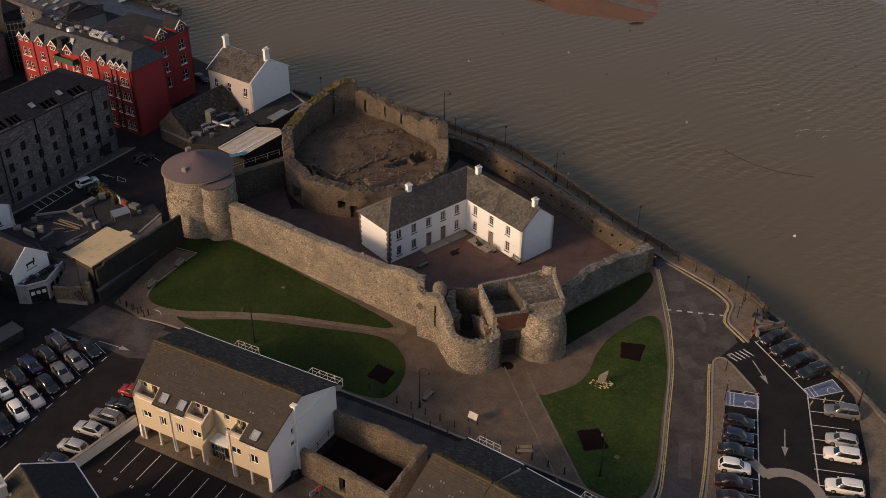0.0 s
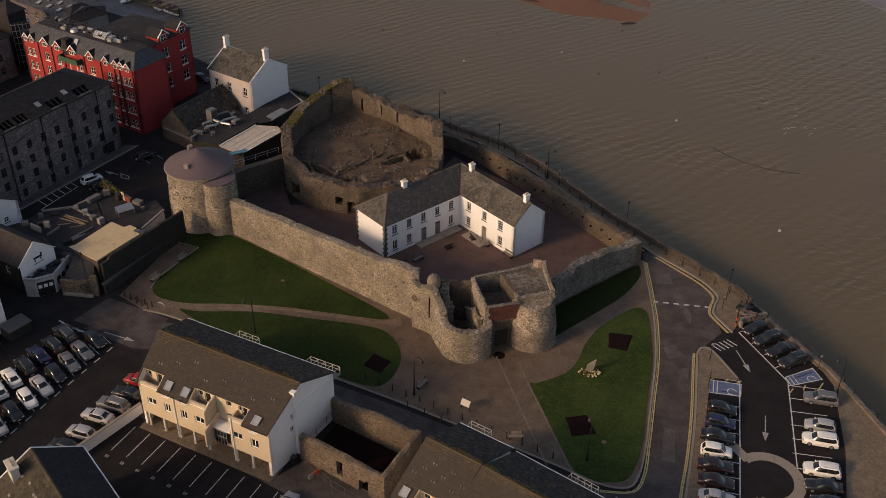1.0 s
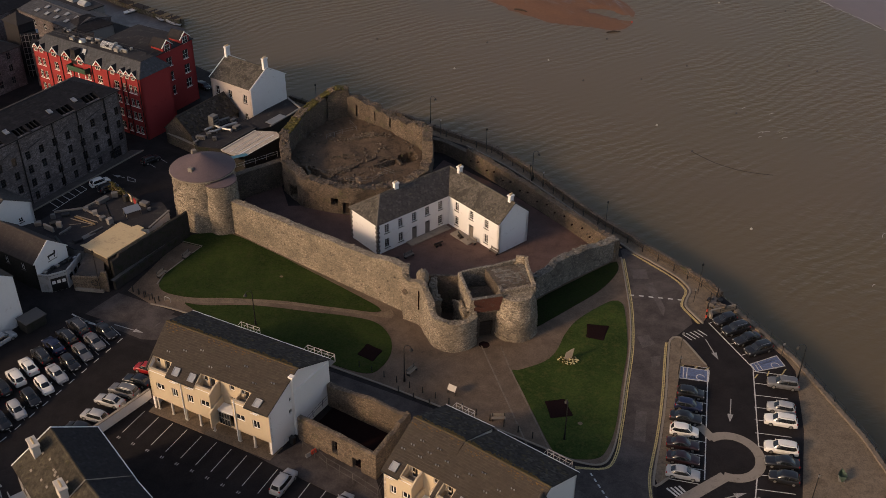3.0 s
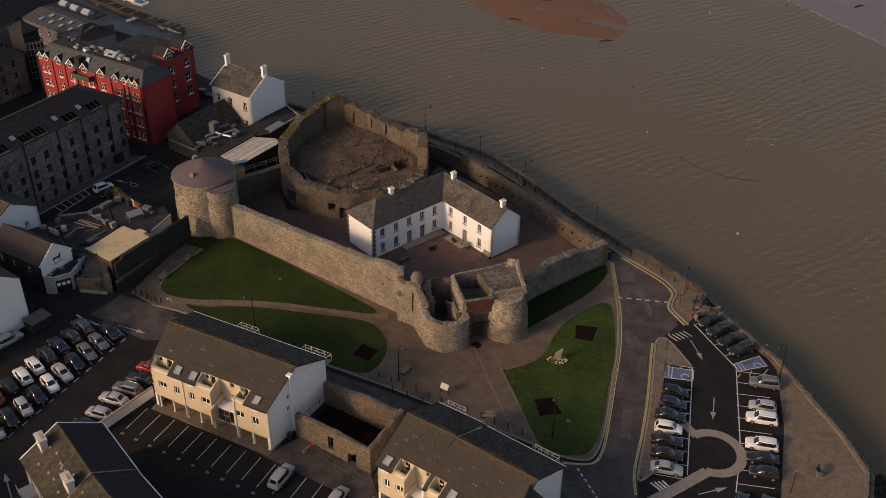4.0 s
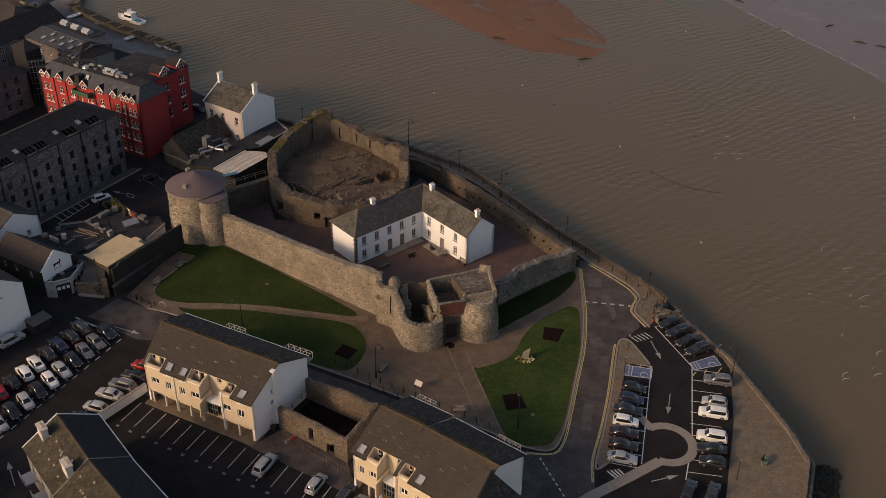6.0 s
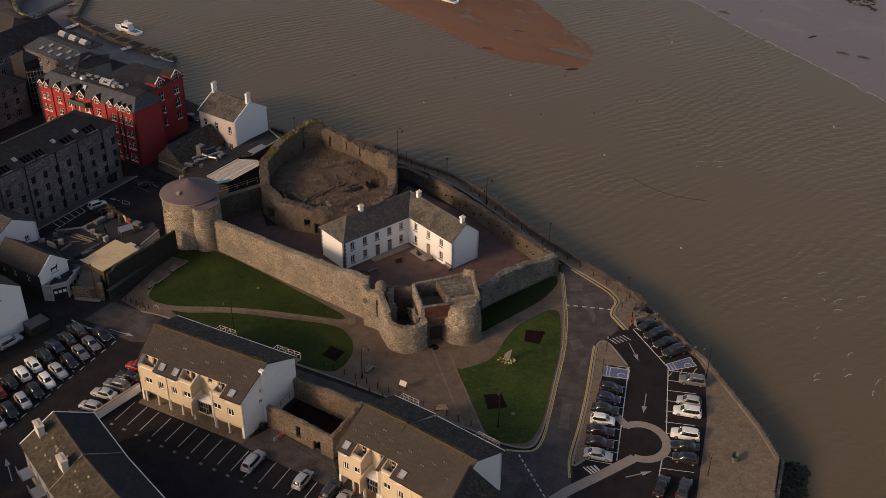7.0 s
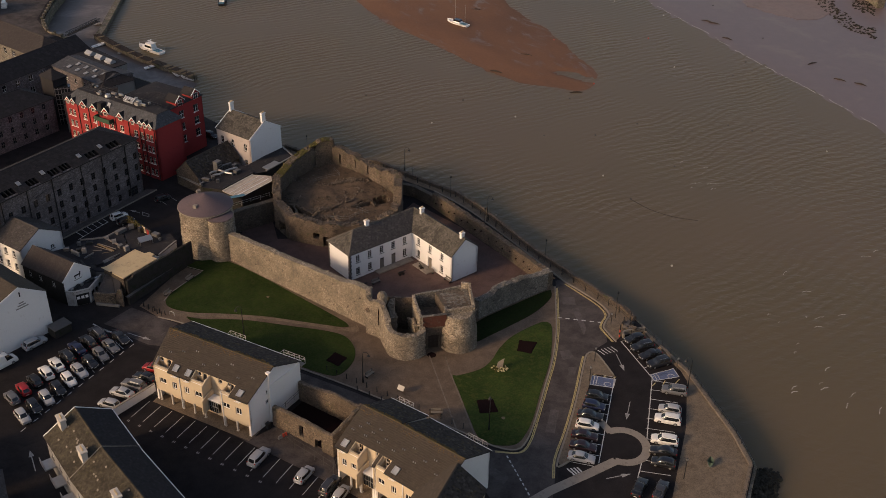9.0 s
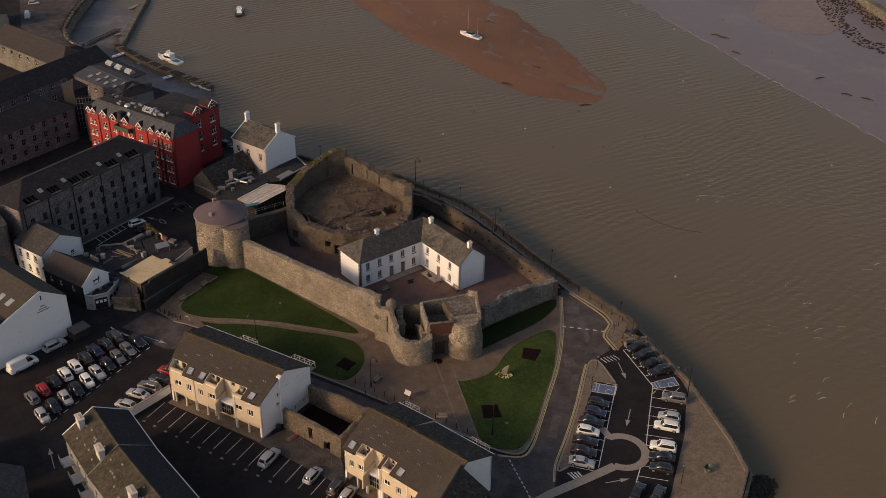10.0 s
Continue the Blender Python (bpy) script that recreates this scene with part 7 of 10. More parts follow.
# stone mill
def rows_of(n, first, pitch, w, levels, hgt):
    return [(first + k * pitch, first + k * pitch + w, z, z + hgt) for z in levels for k in range(n)]


mcols = [2.0 + 2.84 * k for k in range(12)]
mill, mm, Lm = house("mill", "long dark stone warehouse mill with slate roof", (-76.9, 139.6), (-58.6, 169.1), 11.0, 12.5, 15.2, MILL, SLATE_BLACK,
                     front=[*[(x, x + 0.95, z, z + 1.5) for x in mcols for z in (2.9, 5.4, 8.0)], *[(x + 0.1, x + 0.95, 0.4, 1.9) for x in mcols[:-1]], (31.2, 33.2, 0.05, 2.1)], right=rows_of(3, 1.6, 3.2, 0.95, (2.6, 5.0, 7.4), 1.35), hips=(True, True), bars=(2, 3), frame_mat=TIMBER_DARK, sill=False, course=0.5, wide=0.5,
                     cuts=[(2.0, 4.8, 1.7), (7.6, 10.1, 1.7), (12.8, 15.2, 1.7), (15.6, 17.9, 1.7), (22.1, 25.0, 1.7), (27.6, 30.6, 1.7)])
for x in (6.4, 12.0, 21.0, 26.4):
    skylight(mill, mm, x, 1.2, 12.5 + 1.2 * 0.49 + 0.1, 0.8, 1.0, 26)
for x in (0.8, 6.6, 12.5, 19.6, 25.0, 31.2):
    bm = bmesh.new()
    tube(bm, mm @ V(x, -0.10, 0.2), mm @ V(x, -0.10, 12.3), 0.10, n=6)
    tube(bm, mm @ V(x, -0.10, 12.25), mm @ V(x, -0.30, 12.42), 0.14, n=6)
    part("downpipe", bm, IRON, mill)
for x, w in ((26.6, 3.4), (20.6, 2.0), (8.0, 2.6), (14.0, 3.0)):
    bm = bmesh.new()
    tube(bm, mm @ V(x, -0.08, 9.9), mm @ V(x + w, -0.08, 10.6), 0.05, n=5)
    part("waste_pipe", bm, IRON, mill)
bm = bmesh.new()
box(bm, 0, Lm, -0.09, 0.02, 2.35, 2.55, mm)
part("string_course", bm, QUOIN, mill)
bm = bmesh.new()
box(bm, -0.2, Lm + 0.2, -0.36, -0.20, 12.33, 12.5, mm)
part("gutter", bm, IRON, mill)
bm = bmesh.new()
strip(bm, [tuple((mm @ V(6, -1.7, 0)).to_2d()), tuple((mm @ V(36.5, -2.0, 0)).to_2d())], 0.16, 0.0, 0.13)
tagged(link_mesh("kerb", bm, KERB), "pale kerb of the pavement below the mill", "kerb", kind="structure")
sheet("mill_pavement", [tuple((mm @ V(*q, 0)).to_2d()) for q in ((6, -0.05), (35.2, -0.05), (36.5, -1.9), (6, -1.6))], ROAD_PALE, "worn pavement along the mill front", "pavement", 0.10, False)
house("mill_wing", "hip-roofed stone wing beside the mill", (-84.4, 132.0), (-79.2, 138.2), 9.0, 10.2, 13.0, MILL, SLATE, front=rows_of(2, 1.2, 3.0, 0.95, (2.6, 5.0, 7.2), 1.3), hips=(True, False), sill=False, course=0.5, wide=0.5)

# red apartment block with a mansard roof
red = thing("red_building", "bright red five-storey block with slate mansard roof", "apartment house")
RA, RB = (-79.9, 189.6), (-55.7, 173.8)
mr, Lr = frame_at(RA, RB)
DR = 7.8
RE = 12.4
xs = [(0.75, 0.95), (2.05, 0.95), (5.5, 1.25), (8.9, 1.25), (17.5, 1.25), (21.9, 1.25), (24.1, 0.8), (25.7, 0.95), (26.85, 0.95)]
wins = [(x, x + w, z, z + 1.55) for x, w in xs for z in (0.9, 3.7, 6.4, 9.1)] + [(12.4, 13.4, 6.4, 7.95), (12.4, 13.4, 3.7, 5.25), (14.6, 15.6, 9.1, 10.65), (14.6, 15.6, 6.4, 7.95)]
facade(red, "front_wall", mr, Lr, RE, wins, RED_RENDER, 0.4, bars=(2, 2), frame_mat=PALE_CREAM, sill=True, ft=0.15)
facade(red, "end_wall", mr @ pose(Lr, 0, 0, 0, 0, 90), DR, RE, [], RED_RENDER)
facade(red, "back_wall", mr @ pose(Lr, DR, 0, 0, 0, 180), Lr, RE, [], RED_RENDER)
facade(red, "end_wall", mr @ pose(0, DR, 0, 0, 0, -90), DR, RE, [], RED_RENDER)
P = lambda *p: mr @ V(*p)
for a, b, c, d in (((-0.2, -0.2), (Lr + 0.2, -0.2), (Lr - 1.6, 2.4), (1.6, 2.4)), ((Lr + 0.2, -0.2), (Lr + 0.2, DR + 0.2), (Lr - 1.6, DR - 2.0), (Lr - 1.6, 2.4)), ((Lr + 0.2, DR + 0.2), (-0.2, DR + 0.2), (1.6, DR - 2.0), (Lr - 1.6, DR - 2.0)), ((-0.2, DR + 0.2), (-0.2, -0.2), (1.6, 2.4), (1.6, DR - 2.0))):
    roof_part("mansard_slope", (P(*a, RE), P(*b, RE), P(*c, RE + 2.2), P(*d, RE + 2.2)), SLATE_BLUE, red, True, 0.4, 0.4)
bm = bmesh.new()
prism(bm, [tuple(P(x, y, 0))[:2] for x, y in ((1.6, 2.4), (Lr - 1.6, 2.4), (Lr - 1.6, DR - 2.0), (1.6, DR - 2.0))], RE + 1.5, RE + 2.26)
part("flat_roof", bm, FELT, red)
for xc, gw in ((1.0, 1.4), (2.6, 1.4), (6.1, 1.9), (9.5, 1.9), (13.4, 2.0), (18.1, 1.9), (22.0, 1.6), (24.4, 1.4), (25.8, 1.4), (27.3, 1.4)):
    a, b = xc - gw / 2, xc + gw / 2
    rz = RE + 0.25 + gw * 0.48
    shape = ((a, RE - 0.5), (b, RE - 0.5), (b, RE + 0.2), (xc, rz), (a, RE + 0.2))
    bm = bmesh.new()
    f0 = [bm.verts.new(P(q, -0.10, z)) for q, z in shape]
    f1 = [bm.verts.new(P(q, 1.2, z)) for q, z in shape]
    bm.faces.new(f0)
    for i in range(5):
        bm.faces.new((f0[i], f1[i], f1[(i + 1) % 5], f0[(i + 1) % 5]))
    dm = part("dormer", bm, RED_RENDER, red)
    for nm, y0, y1, mat_ in (("barge_board", -0.26, -0.14, WHITE), ("dormer_roof", -0.13, 2.1, SLATE_BLACK)):
        for (q0, z0), (q1, z1) in (((a - 0.15, RE + 0.08), (xc, rz + 0.06)), ((xc, rz + 0.06), (b + 0.15, RE + 0.08))):
            bm = bmesh.new()
            v = [bm.verts.new(P(q, y, z + dz)) for y in (y0, y1) for q, z, dz in ((q0, z0, -0.07), (q1, z1, -0.07), (q1, z1, 0.13), (q0, z0, 0.13))]
            for f in ((0, 1, 2, 3), (7, 6, 5, 4), (3, 2, 6, 7), (0, 4, 5, 1), (0, 3, 7, 4), (1, 5, 6, 2)):
                bm.faces.new([v[i] for i in f])
            part(nm, bm, mat_, dm)
    window(red, mr @ pose(xc - gw * 0.3, -0.22, RE - 0.55), gw * 0.6, 0.85, (2, 1), PALE_CREAM, False, 0.05, 0.13)
for x in (4.2, 7.8, 11.0, 16.4, 20.6, 24.0, 25.3, 28.5):
    bm = bmesh.new()
    tube(bm, P(x, -0.08, 0.2), P(x, -0.08, RE - 0.1), 0.08, n=6)
    part("downpipe", bm, IRON, red)
bm = bmesh.new()
box(bm, 10.9, 15.7, -1.2, 0.0, RE - 1.75, RE - 1.55, mr, 0.02)
balc = part("balcony", bm, CONCRETE, red)
bm = bmesh.new()
box(bm, 10.9, 15.7, -1.26, -1.18, RE - 1.75, RE - 0.75, mr)
box(bm, 10.86, 10.94, -1.2, 0.0, RE - 1.75, RE - 0.75, mr)
box(bm, 15.66, 15.74, -1.2, 0.0, RE - 1.75, RE - 0.75, mr)
part("balcony_front", bm, GREEN_CLOTH, balc, "green balcony front")
for x in (11.2, 13.6, 15.4):
    bm = bmesh.new()
    box(bm, x - 0.07, x + 0.07, -1.1, -0.96, 3.0, RE - 1.75, mr)
    part("balcony_post", bm, WHITE, balc)
bm = bmesh.new()
box(bm, 11.0, 12.3, -0.06, 1.4, RE - 0.9, RE + 2.0, mr)
part("recess_screen", bm, SLATE_BLACK, red)
bm = bmesh.new()
box(bm, 13.0, 13.9, 0.0, 1.1, 0.05, 0.16, mr @ pose(0, 1.0, RE + 1.0, 55, 0, 0))
part("roof_light", bm, SKYGLASS, red)
glaz = mr @ pose(17.2, 4.3, RE + 2.26)
bm = bmesh.new()
v = [bm.verts.new(glaz @ V(x, y, z)) for x in (-1.5, 1.5) for y, z in ((-0.9, 0), (0.9, 0), (0.9, 0.35), (0.0, 0.95), (-0.9, 0.35))]
bm.faces.new(v[:5])
bm.faces.new(v[5:][::-1])
for i in range(5):
    bm.faces.new((v[i], v[(i + 1) % 5], v[5 + (i + 1) % 5], v[5 + i]))
bmesh.ops.recalc_face_normals(bm, faces=bm.faces)
rl = part("roof_lantern", bm, SKYGLASS, red, "glazed roof lantern with white bars")
for k in range(5):
    bm = bmesh.new()
    x = -1.5 + 0.75 * k
    tube(bm, glaz @ V(x, -0.93, 0.38), glaz @ V(x, 0, 0.99), 0.05, n=5)
    tube(bm, glaz @ V(x, 0, 0.99), glaz @ V(x, 0.93, 0.38), 0.05, n=5)
    part("glazing_bar", bm, WHITE, rl)
for x, y, r in ((10.8, 3.4, 0.75), (8.2, 3.2, 0.4)):
    bm = bmesh.new()
    q = P(x, y, RE + 2.26)
    tube(bm, q, q + Zv * 0.5, r, r * 0.8, 12)
    part("roof_cowl", bm, STEEL, red)
rng = random.Random(17)
for k in range(24):
    x, y = rng.uniform(2.5, Lr - 7), rng.uniform(2.8, DR - 2.4)
    bm = bmesh.new()
    box(bm, x, x + rng.uniform(0.3, 1.4), y, y + rng.uniform(0.3, 0.8), RE + 2.26, RE + 2.26 + rng.uniform(0.2, 0.7), mr, 0.02)
    part("roof_plant", bm, [STEEL, GREY_RENDER, FELT][k % 3], red)
bm = bmesh.new()
for lv in (0.5, 1.0):
    tube(bm, P(2, 2.6, RE + 2.26 + lv), P(Lr - 9, 3.4, RE + 2.26 + lv), 0.025, n=5)
    tube(bm, P(2, DR - 2.6, RE + 2.26 + lv), P(Lr - 3, DR - 2.6, RE + 2.26 + lv), 0.025, n=5)
for k in range(9):
    for y in (DR - 2.6,):
        p = P(2 + k * 3, y, RE + 2.26)
        tube(bm, p, p + Zv * 1.0, 0.04, n=5)
part("roof_rail", bm, IRON, red)
red2, m2r, L2r = house("red_building", "dark red block with gabled dormers facing the quay", tuple((mr @ V(Lr - 19, 8.0, 0)).to_2d()), tuple((mr @ V(Lr - 4.6, 8.4, 0)).to_2d()), 10.6, 12.9, 13.5, RED_RENDER, FELT, right=[(x, x + 1.5, z, z + 1.8) for x in (3.0, 7.6) for z in (3.6, 6.6, 9.6)], hips=(True, True), bars=(2, 2), frame_mat=WHITE, sill=True, category="apartment house", course=0.5, wide=0.5)
for k, y in enumerate((2.4, 7.4)):
    bm = bmesh.new()
    mg = m2r @ pose(L2r + 0.02, y, 12.6, 0, 0, 90)
    shape = ((0, 0), (2.4, 0), (2.4, 1.3), (1.2, 2.3), (0, 1.3))
    f0 = [bm.verts.new(mg @ V(x, 0, z)) for x, z in shape]
    f1 = [bm.verts.new(mg @ V(x, 3.0, z)) for x, z in shape]
    bm.faces.new(f0)
    for i in range(5):
        bm.faces.new((f0[i], f1[i], f1[(i + 1) % 5], f0[(i + 1) % 5]))
    dm = part("dormer", bm, RED_RENDER, red2)
    for (q0, z0), (q1, z1) in (((-0.25, 1.15), (1.2, 2.4)), ((1.2, 2.4), (2.65, 1.15))):
        for nm, y0, y1, mat_ in (("barge_board", -0.2, -0.05, WHITE), ("dormer_roof", -0.04, 3.2, SLATE_BLACK)):
            bm = bmesh.new()
            v = [bm.verts.new(mg @ V(q, yy, z + dz)) for yy in (y0, y1) for q, z, dz in ((q0, z0, -0.07), (q1, z1, -0.07), (q1, z1, 0.13), (q0, z0, 0.13))]
            for f in ((0, 1, 2, 3), (7, 6, 5, 4), (3, 2, 6, 7), (0, 4, 5, 1), (0, 3, 7, 4), (1, 5, 6, 2)):
                bm.faces.new([v[i] for i in f])
            part(nm, bm, mat_, dm)
    window(red2, mg @ pose(0.5, -0.12, 0.1), 1.4, 1.4, (2, 2), None, False, 0.05)

# tall white house on the quay
wh, mw, Lw = house("quay_house", "tall pale house with weathered slate roof and two chimneys", (-45.1, 184.9), (-36.5, 178.4), 9.5, 8.2, 11.0, PINK_CREAM, OLD_SLATE, front=[(1.2, 2.2, 4.9, 6.6), (4.6, 5.6, 4.9, 6.6), (8.6, 9.6, 4.9, 6.6), (8.6, 9.5, 1.4, 2.7)], course=0.34, wide=0.4)
for nm, x in (("end_cladding", Lw),):
    bm = bmesh.new()
    f0 = [bm.verts.new(mw @ V(x + 0.02, y, z)) for y, z in ((0.0, 0), (9.5, 0), (9.5, 8.2), (4.75, 10.9), (0.0, 8.2))]
    f1 = [bm.verts.new(mw @ V(x + 0.10, y, z)) for y, z in ((0.0, 0), (9.5, 0), (9.5, 8.2), (4.75, 10.9), (0.0, 8.2))]
    bm.faces.new(f0[::-1])
    bm.faces.new(f1)
    for i in range(5):
        bm.faces.new((f0[i], f0[(i + 1) % 5], f1[(i + 1) % 5], f1[i]))
    part(nm, bm, WHITEWASH, wh, "white rendered gable")
for xx in (-0.05, Lw + 0.06):
    for (y0, z0), (y1, z1) in (((-0.3, 8.05), (4.75, 11.1)), ((4.75, 11.1), (9.8, 8.05))):
        bm = bmesh.new()
        tube(bm, mw @ V(xx, y0, z0), mw @ V(xx, y1, z1), 0.11, n=5)
        part("verge", bm, WHITE, wh)
for x in (0.35, Lw - 0.35):
    p = mw @ V(x, 4.75, 0)
    chimney(wh, p.x, p.y, 10.2, 12.9, 54, 1.1, 0.5, 3, WHITEWASH)
house("outbuilding", "steep brown slate-roofed range beside the quay house", (-46.6, 169.2), (-39.5, 179.9), 6.6, 3.2, 6.3, STONE_DARK, TILE_DARK, course=0.4, wide=0.4, right=[(3.2, 4.2, 1.4, 2.6)])
lowroof = thing("outbuilding", "low black flat-roofed range behind the keep", "outbuilding")
flat_block(lowroof, [(-37.9, 175.6), (-34.8, 172.4), (-32.6, 173.6), (-27.6, 181.4), (-30.9, 186.6), (-36.2, 178.0)], 2.7, DARK_RENDER, FELT, GREY_RENDER, (2, 3), 0.2)
bm = bmesh.new()
box(bm, 0, 4.2, -0.9, 0.9, 2.9, 3.02, frame_at((-33.0, 174.6), (-30.4, 178.4))[0])
part("corrugated_sheet", bm, STEEL, lowroof)
pub = thing("pub_extension", "flat-roofed extension with a black roof and a pale felted roof", "outbuilding")
# Block walls are near-black: the shade on them is in the render's colour.
flat_block(pub, [(-40.3, 164.0), (-35.0, 172.0), (-38.2, 176.0), (-39.9, 177.6), (-46.3, 168.5), (-44.8, 165.0)], 3.1, DARK_RENDER, FELT, PLASTIC, (0, 4), 0.3)
flat_block(pub, [(-40.0, 162.4), (-37.9, 160.7), (-35.6, 160.0), (-30.0, 167.7), (-31.0, 169.6), (-34.9, 170.1)], 3.6, DARK_RENDER, CREAM_ROOF, PALE_CREAM, (5,), 0.12)
for a_, b_, w_ in (((-36.6, 160.6), (-31.3, 168.3), 0.10), ((-38.4, 161.6), (-33.6, 169.3), 0.03), ((-37.4, 161.2), (-32.4, 168.9), 0.03), ((-35.3, 160.3), (-30.3, 167.5), 0.06)):
    bm = bmesh.new()
    strip(bm, [a_, b_], w_, 3.70, 3.76)
    part("roof_seam", bm, WHITEWASH, pub)
for x, y, w, d, hh, a_ in ((-43.0, 173.0, 1.5, 1.3, 2.3, 57), (-41.4, 174.4, 2.6, 0.6, 0.9, 40), (-44.6, 168.0, 1.8, 0.7, 0.6, -15), (-43.2, 168.6, 0.8, 0.8, 0.9, 20), (-38.6, 171.8, 1.4, 1.0, 0.8, 57), (-39.6, 174.8, 1.0, 0.7, 0.7, 57), (-42.0, 167.4, 0.7, 0.6, 0.7, 10), (-45.2, 166.4, 1.2, 0.5, 0.4, 60)):
    u = thing("roof_unit", "grey metal ventilation unit on a flat roof", "roof plant")
    u.matrix_basis = pose(x, y, 3.2, 0, 0, a_)
    bm = bmesh.new()
    box(bm, -w / 2, w / 2, -d / 2, d / 2, 0, hh, None, 0.04)
    cas = part("casing", bm, DULL_METAL, u)
    for k in range(3):
        bm = bmesh.new()
        box(bm, -w * 0.4, w * 0.4, -d / 2 - 0.03, -d / 2, hh * (0.2 + 0.25 * k), hh * (0.32 + 0.25 * k))
        part("louvre", bm, PLASTIC, cas)
for pts in ([(-43.4, 169.6), (-42.0, 170.2), (-40.6, 172.2), (-38.9, 173.4)], [(-42.6, 172.2), (-41.0, 171.0), (-39.4, 170.4)], [(-44.2, 170.6), (-43.2, 171.6)]):
    u = thing("ventilation_duct", "bent galvanised duct on the black flat roof", "duct")
    for p, q in zip(pts, pts[1:]):
        bm = bmesh.new()
        tube(bm, (*p, 3.75), (*q, 3.75), 0.24, n=8)
        part("duct_length", bm, STEEL, u)
    for p in pts:
        bm = bmesh.new()
        tube(bm, (*p, 3.2), (*p, 3.75), 0.09, 0.27, 8)
        part("duct_stand", bm, STEEL, u)
lw = thing("yard_wall", "low dark yard wall with a pale coping", "wall")
bm = bmesh.new()
strip(bm, [(-51.6, 172.6), (-45.6, 167.6)], 0.2, 0, 2.0)
part("masonry", bm, STONE_DARK, lw)
bm = bmesh.new()
strip(bm, [(-51.7, 172.7), (-45.5, 167.5)], 0.26, 2.0, 2.1)
part("coping", bm, CONCRETE, lw)
bm = bmesh.new()
box(bm, -1.6, 1.6, -0.5, 0.5, 0, 0.05, pose(-36.6, 159.9, 3.8, 0, 0, 25))
tagged(link_mesh("tarpaulin", bm, BLUE_SHEET), "blue sheet lying on the flat roof edge", "tarpaulin")

# farther blocks towards the harbour
# Roofs and some walls here are darkened, the quarter's shade being in their colours.
house("warehouse", "long dark stone warehouse by the harbour", (-104.5, 172.5), (-86.7, 200.0), 10.6, 8.5, 11.2, MILL, SLATE_BLACK, front=[*rows_of(10, 1.4, 3.1, 1.0, (1.2, 3.9, 6.5), 1.5)], hips=(False, True), frame_mat=TIMBER, sill=False, course=0.6, wide=0.6)
wr, mwr, Lwr = house("warehouse", "long black-roofed grey range with white windows", (-107.5, 201.0), (-88.5, 236.0), 9.6, 8.0, 11.0, MILL, SLATE_BLACK, front=[*rows_of(9, 1.6, 4.2, 1.3, (5.6,), 1.6), *rows_of(9, 1.6, 4.2, 1.3, (2.6,), 1.6)], sill=False, course=0.6, wide=0.6)
house("warehouse", "pale-walled building with broad brown hipped roof", (-129.5, 254.3), (-100.8, 231.7), 11.0, 6.5, 10.0, STONE_GREY, BROWN_SLATE, front=[*rows_of(8, 1.8, 4.2, 1.4, (4.0,), 1.6)], hips=(False, True), sill=False, course=0.5, wide=0.45, back_roof=BROWN_SLATE)
sk, msk, Lsk = house("harbour_house", "low-pitched grey slate range with many skylights", (-94.5, 223.0), (-78.8, 210.2), 10.0, 8.0, 9.2, MILL, SLATE_BLUE, front=[*rows_of(5, 1.6, 3.8, 1.1, (5.4,), 1.4)], sill=False, course=0.6, wide=0.6)
for k in range(8):
    skylight(sk, msk, 5.5 + (k % 4) * 3.6 + (k // 4) * 1.2, 1.0 + (k // 4) * 1.9, 8.2 + (1.0 + (k // 4) * 1.9) * 0.24, 1.0, 1.1, 13.5)
lant = thing("lantern_roof", "flat roof with three white glazed lanterns", "outbuilding")
bm = bmesh.new()
prism(bm, [(-91.0, 229.5), (-87.0, 234.5), (-75.5, 224.0), (-79.5, 218.9)], 0, 8.3)
part("block", bm, GREY_RENDER, lant)
bm = bmesh.new()
prism(bm, [(-91.2, 229.5), (-87.0, 234.8), (-75.3, 224.0), (-79.5, 218.7)], 8.3, 8.5)
part("flat_roof", bm, FELT, lant)
for k in range(3):
    bm = bmesh.new()
    mk_ = pose(-86.6 + 3.4 * k, 230.0 - 2.9 * k, 8.5, 0, 0, -40)
    v = [bm.verts.new(mk_ @ V(x, y, z)) for x in (-1.3, 1.3) for y, z in ((-0.9, 0), (0.9, 0), (0.9, 0.5), (0.0, 1.1), (-0.9, 0.5))]
    bm.faces.new(v[:5])
    bm.faces.new(v[5:][::-1])
    for i in range(5):
        bm.faces.new((v[i], v[(i + 1) % 5], v[5 + (i + 1) % 5], v[5 + i]))
    bmesh.ops.recalc_face_normals(bm, faces=bm.faces)
    part("roof_lantern", bm, SKYGLASS, lant)
house("harbour_house", "pale-walled house with dark hipped slate roof", (-77.8, 209.0), (-71.5, 215.5), 7.0, 7.4, 9.6, GREY_RENDER, SLATE_BLACK, hips=(True, True), sill=False, course=0.6, wide=0.6)
lift = thing("stair_tower", "square slate-hung stair tower with pyramid roof", "tower")
bm = bmesh.new()
prism(bm, [(-92.0, 207.8), (-87.8, 204.2), (-85.6, 207.6), (-90.2, 211.6)], 0, 11.2)
part("tower_wall", bm, SLATE_BLACK, lift)
bm = bmesh.new()
v = [bm.verts.new(p) for p in ((-92.4, 207.8, 11.2), (-87.8, 203.9, 11.2), (-85.2, 207.6, 11.2), (-90.2, 212.0, 11.2), (-88.9, 207.8, 13.0))]
for f in ((0, 1, 4), (1, 2, 4), (2, 3, 4), (3, 0, 4), (3, 2, 1, 0)):
    bm.faces.new([v[i] for i in f])
part("pyramid_roof", bm, SLATE_BLACK, lift)
bm = bmesh.new()
box(bm, 0, 3.6, 0, 2.4, 0, 9.4, pose(-87.4, 203.6, 0, 0, 0, 20))
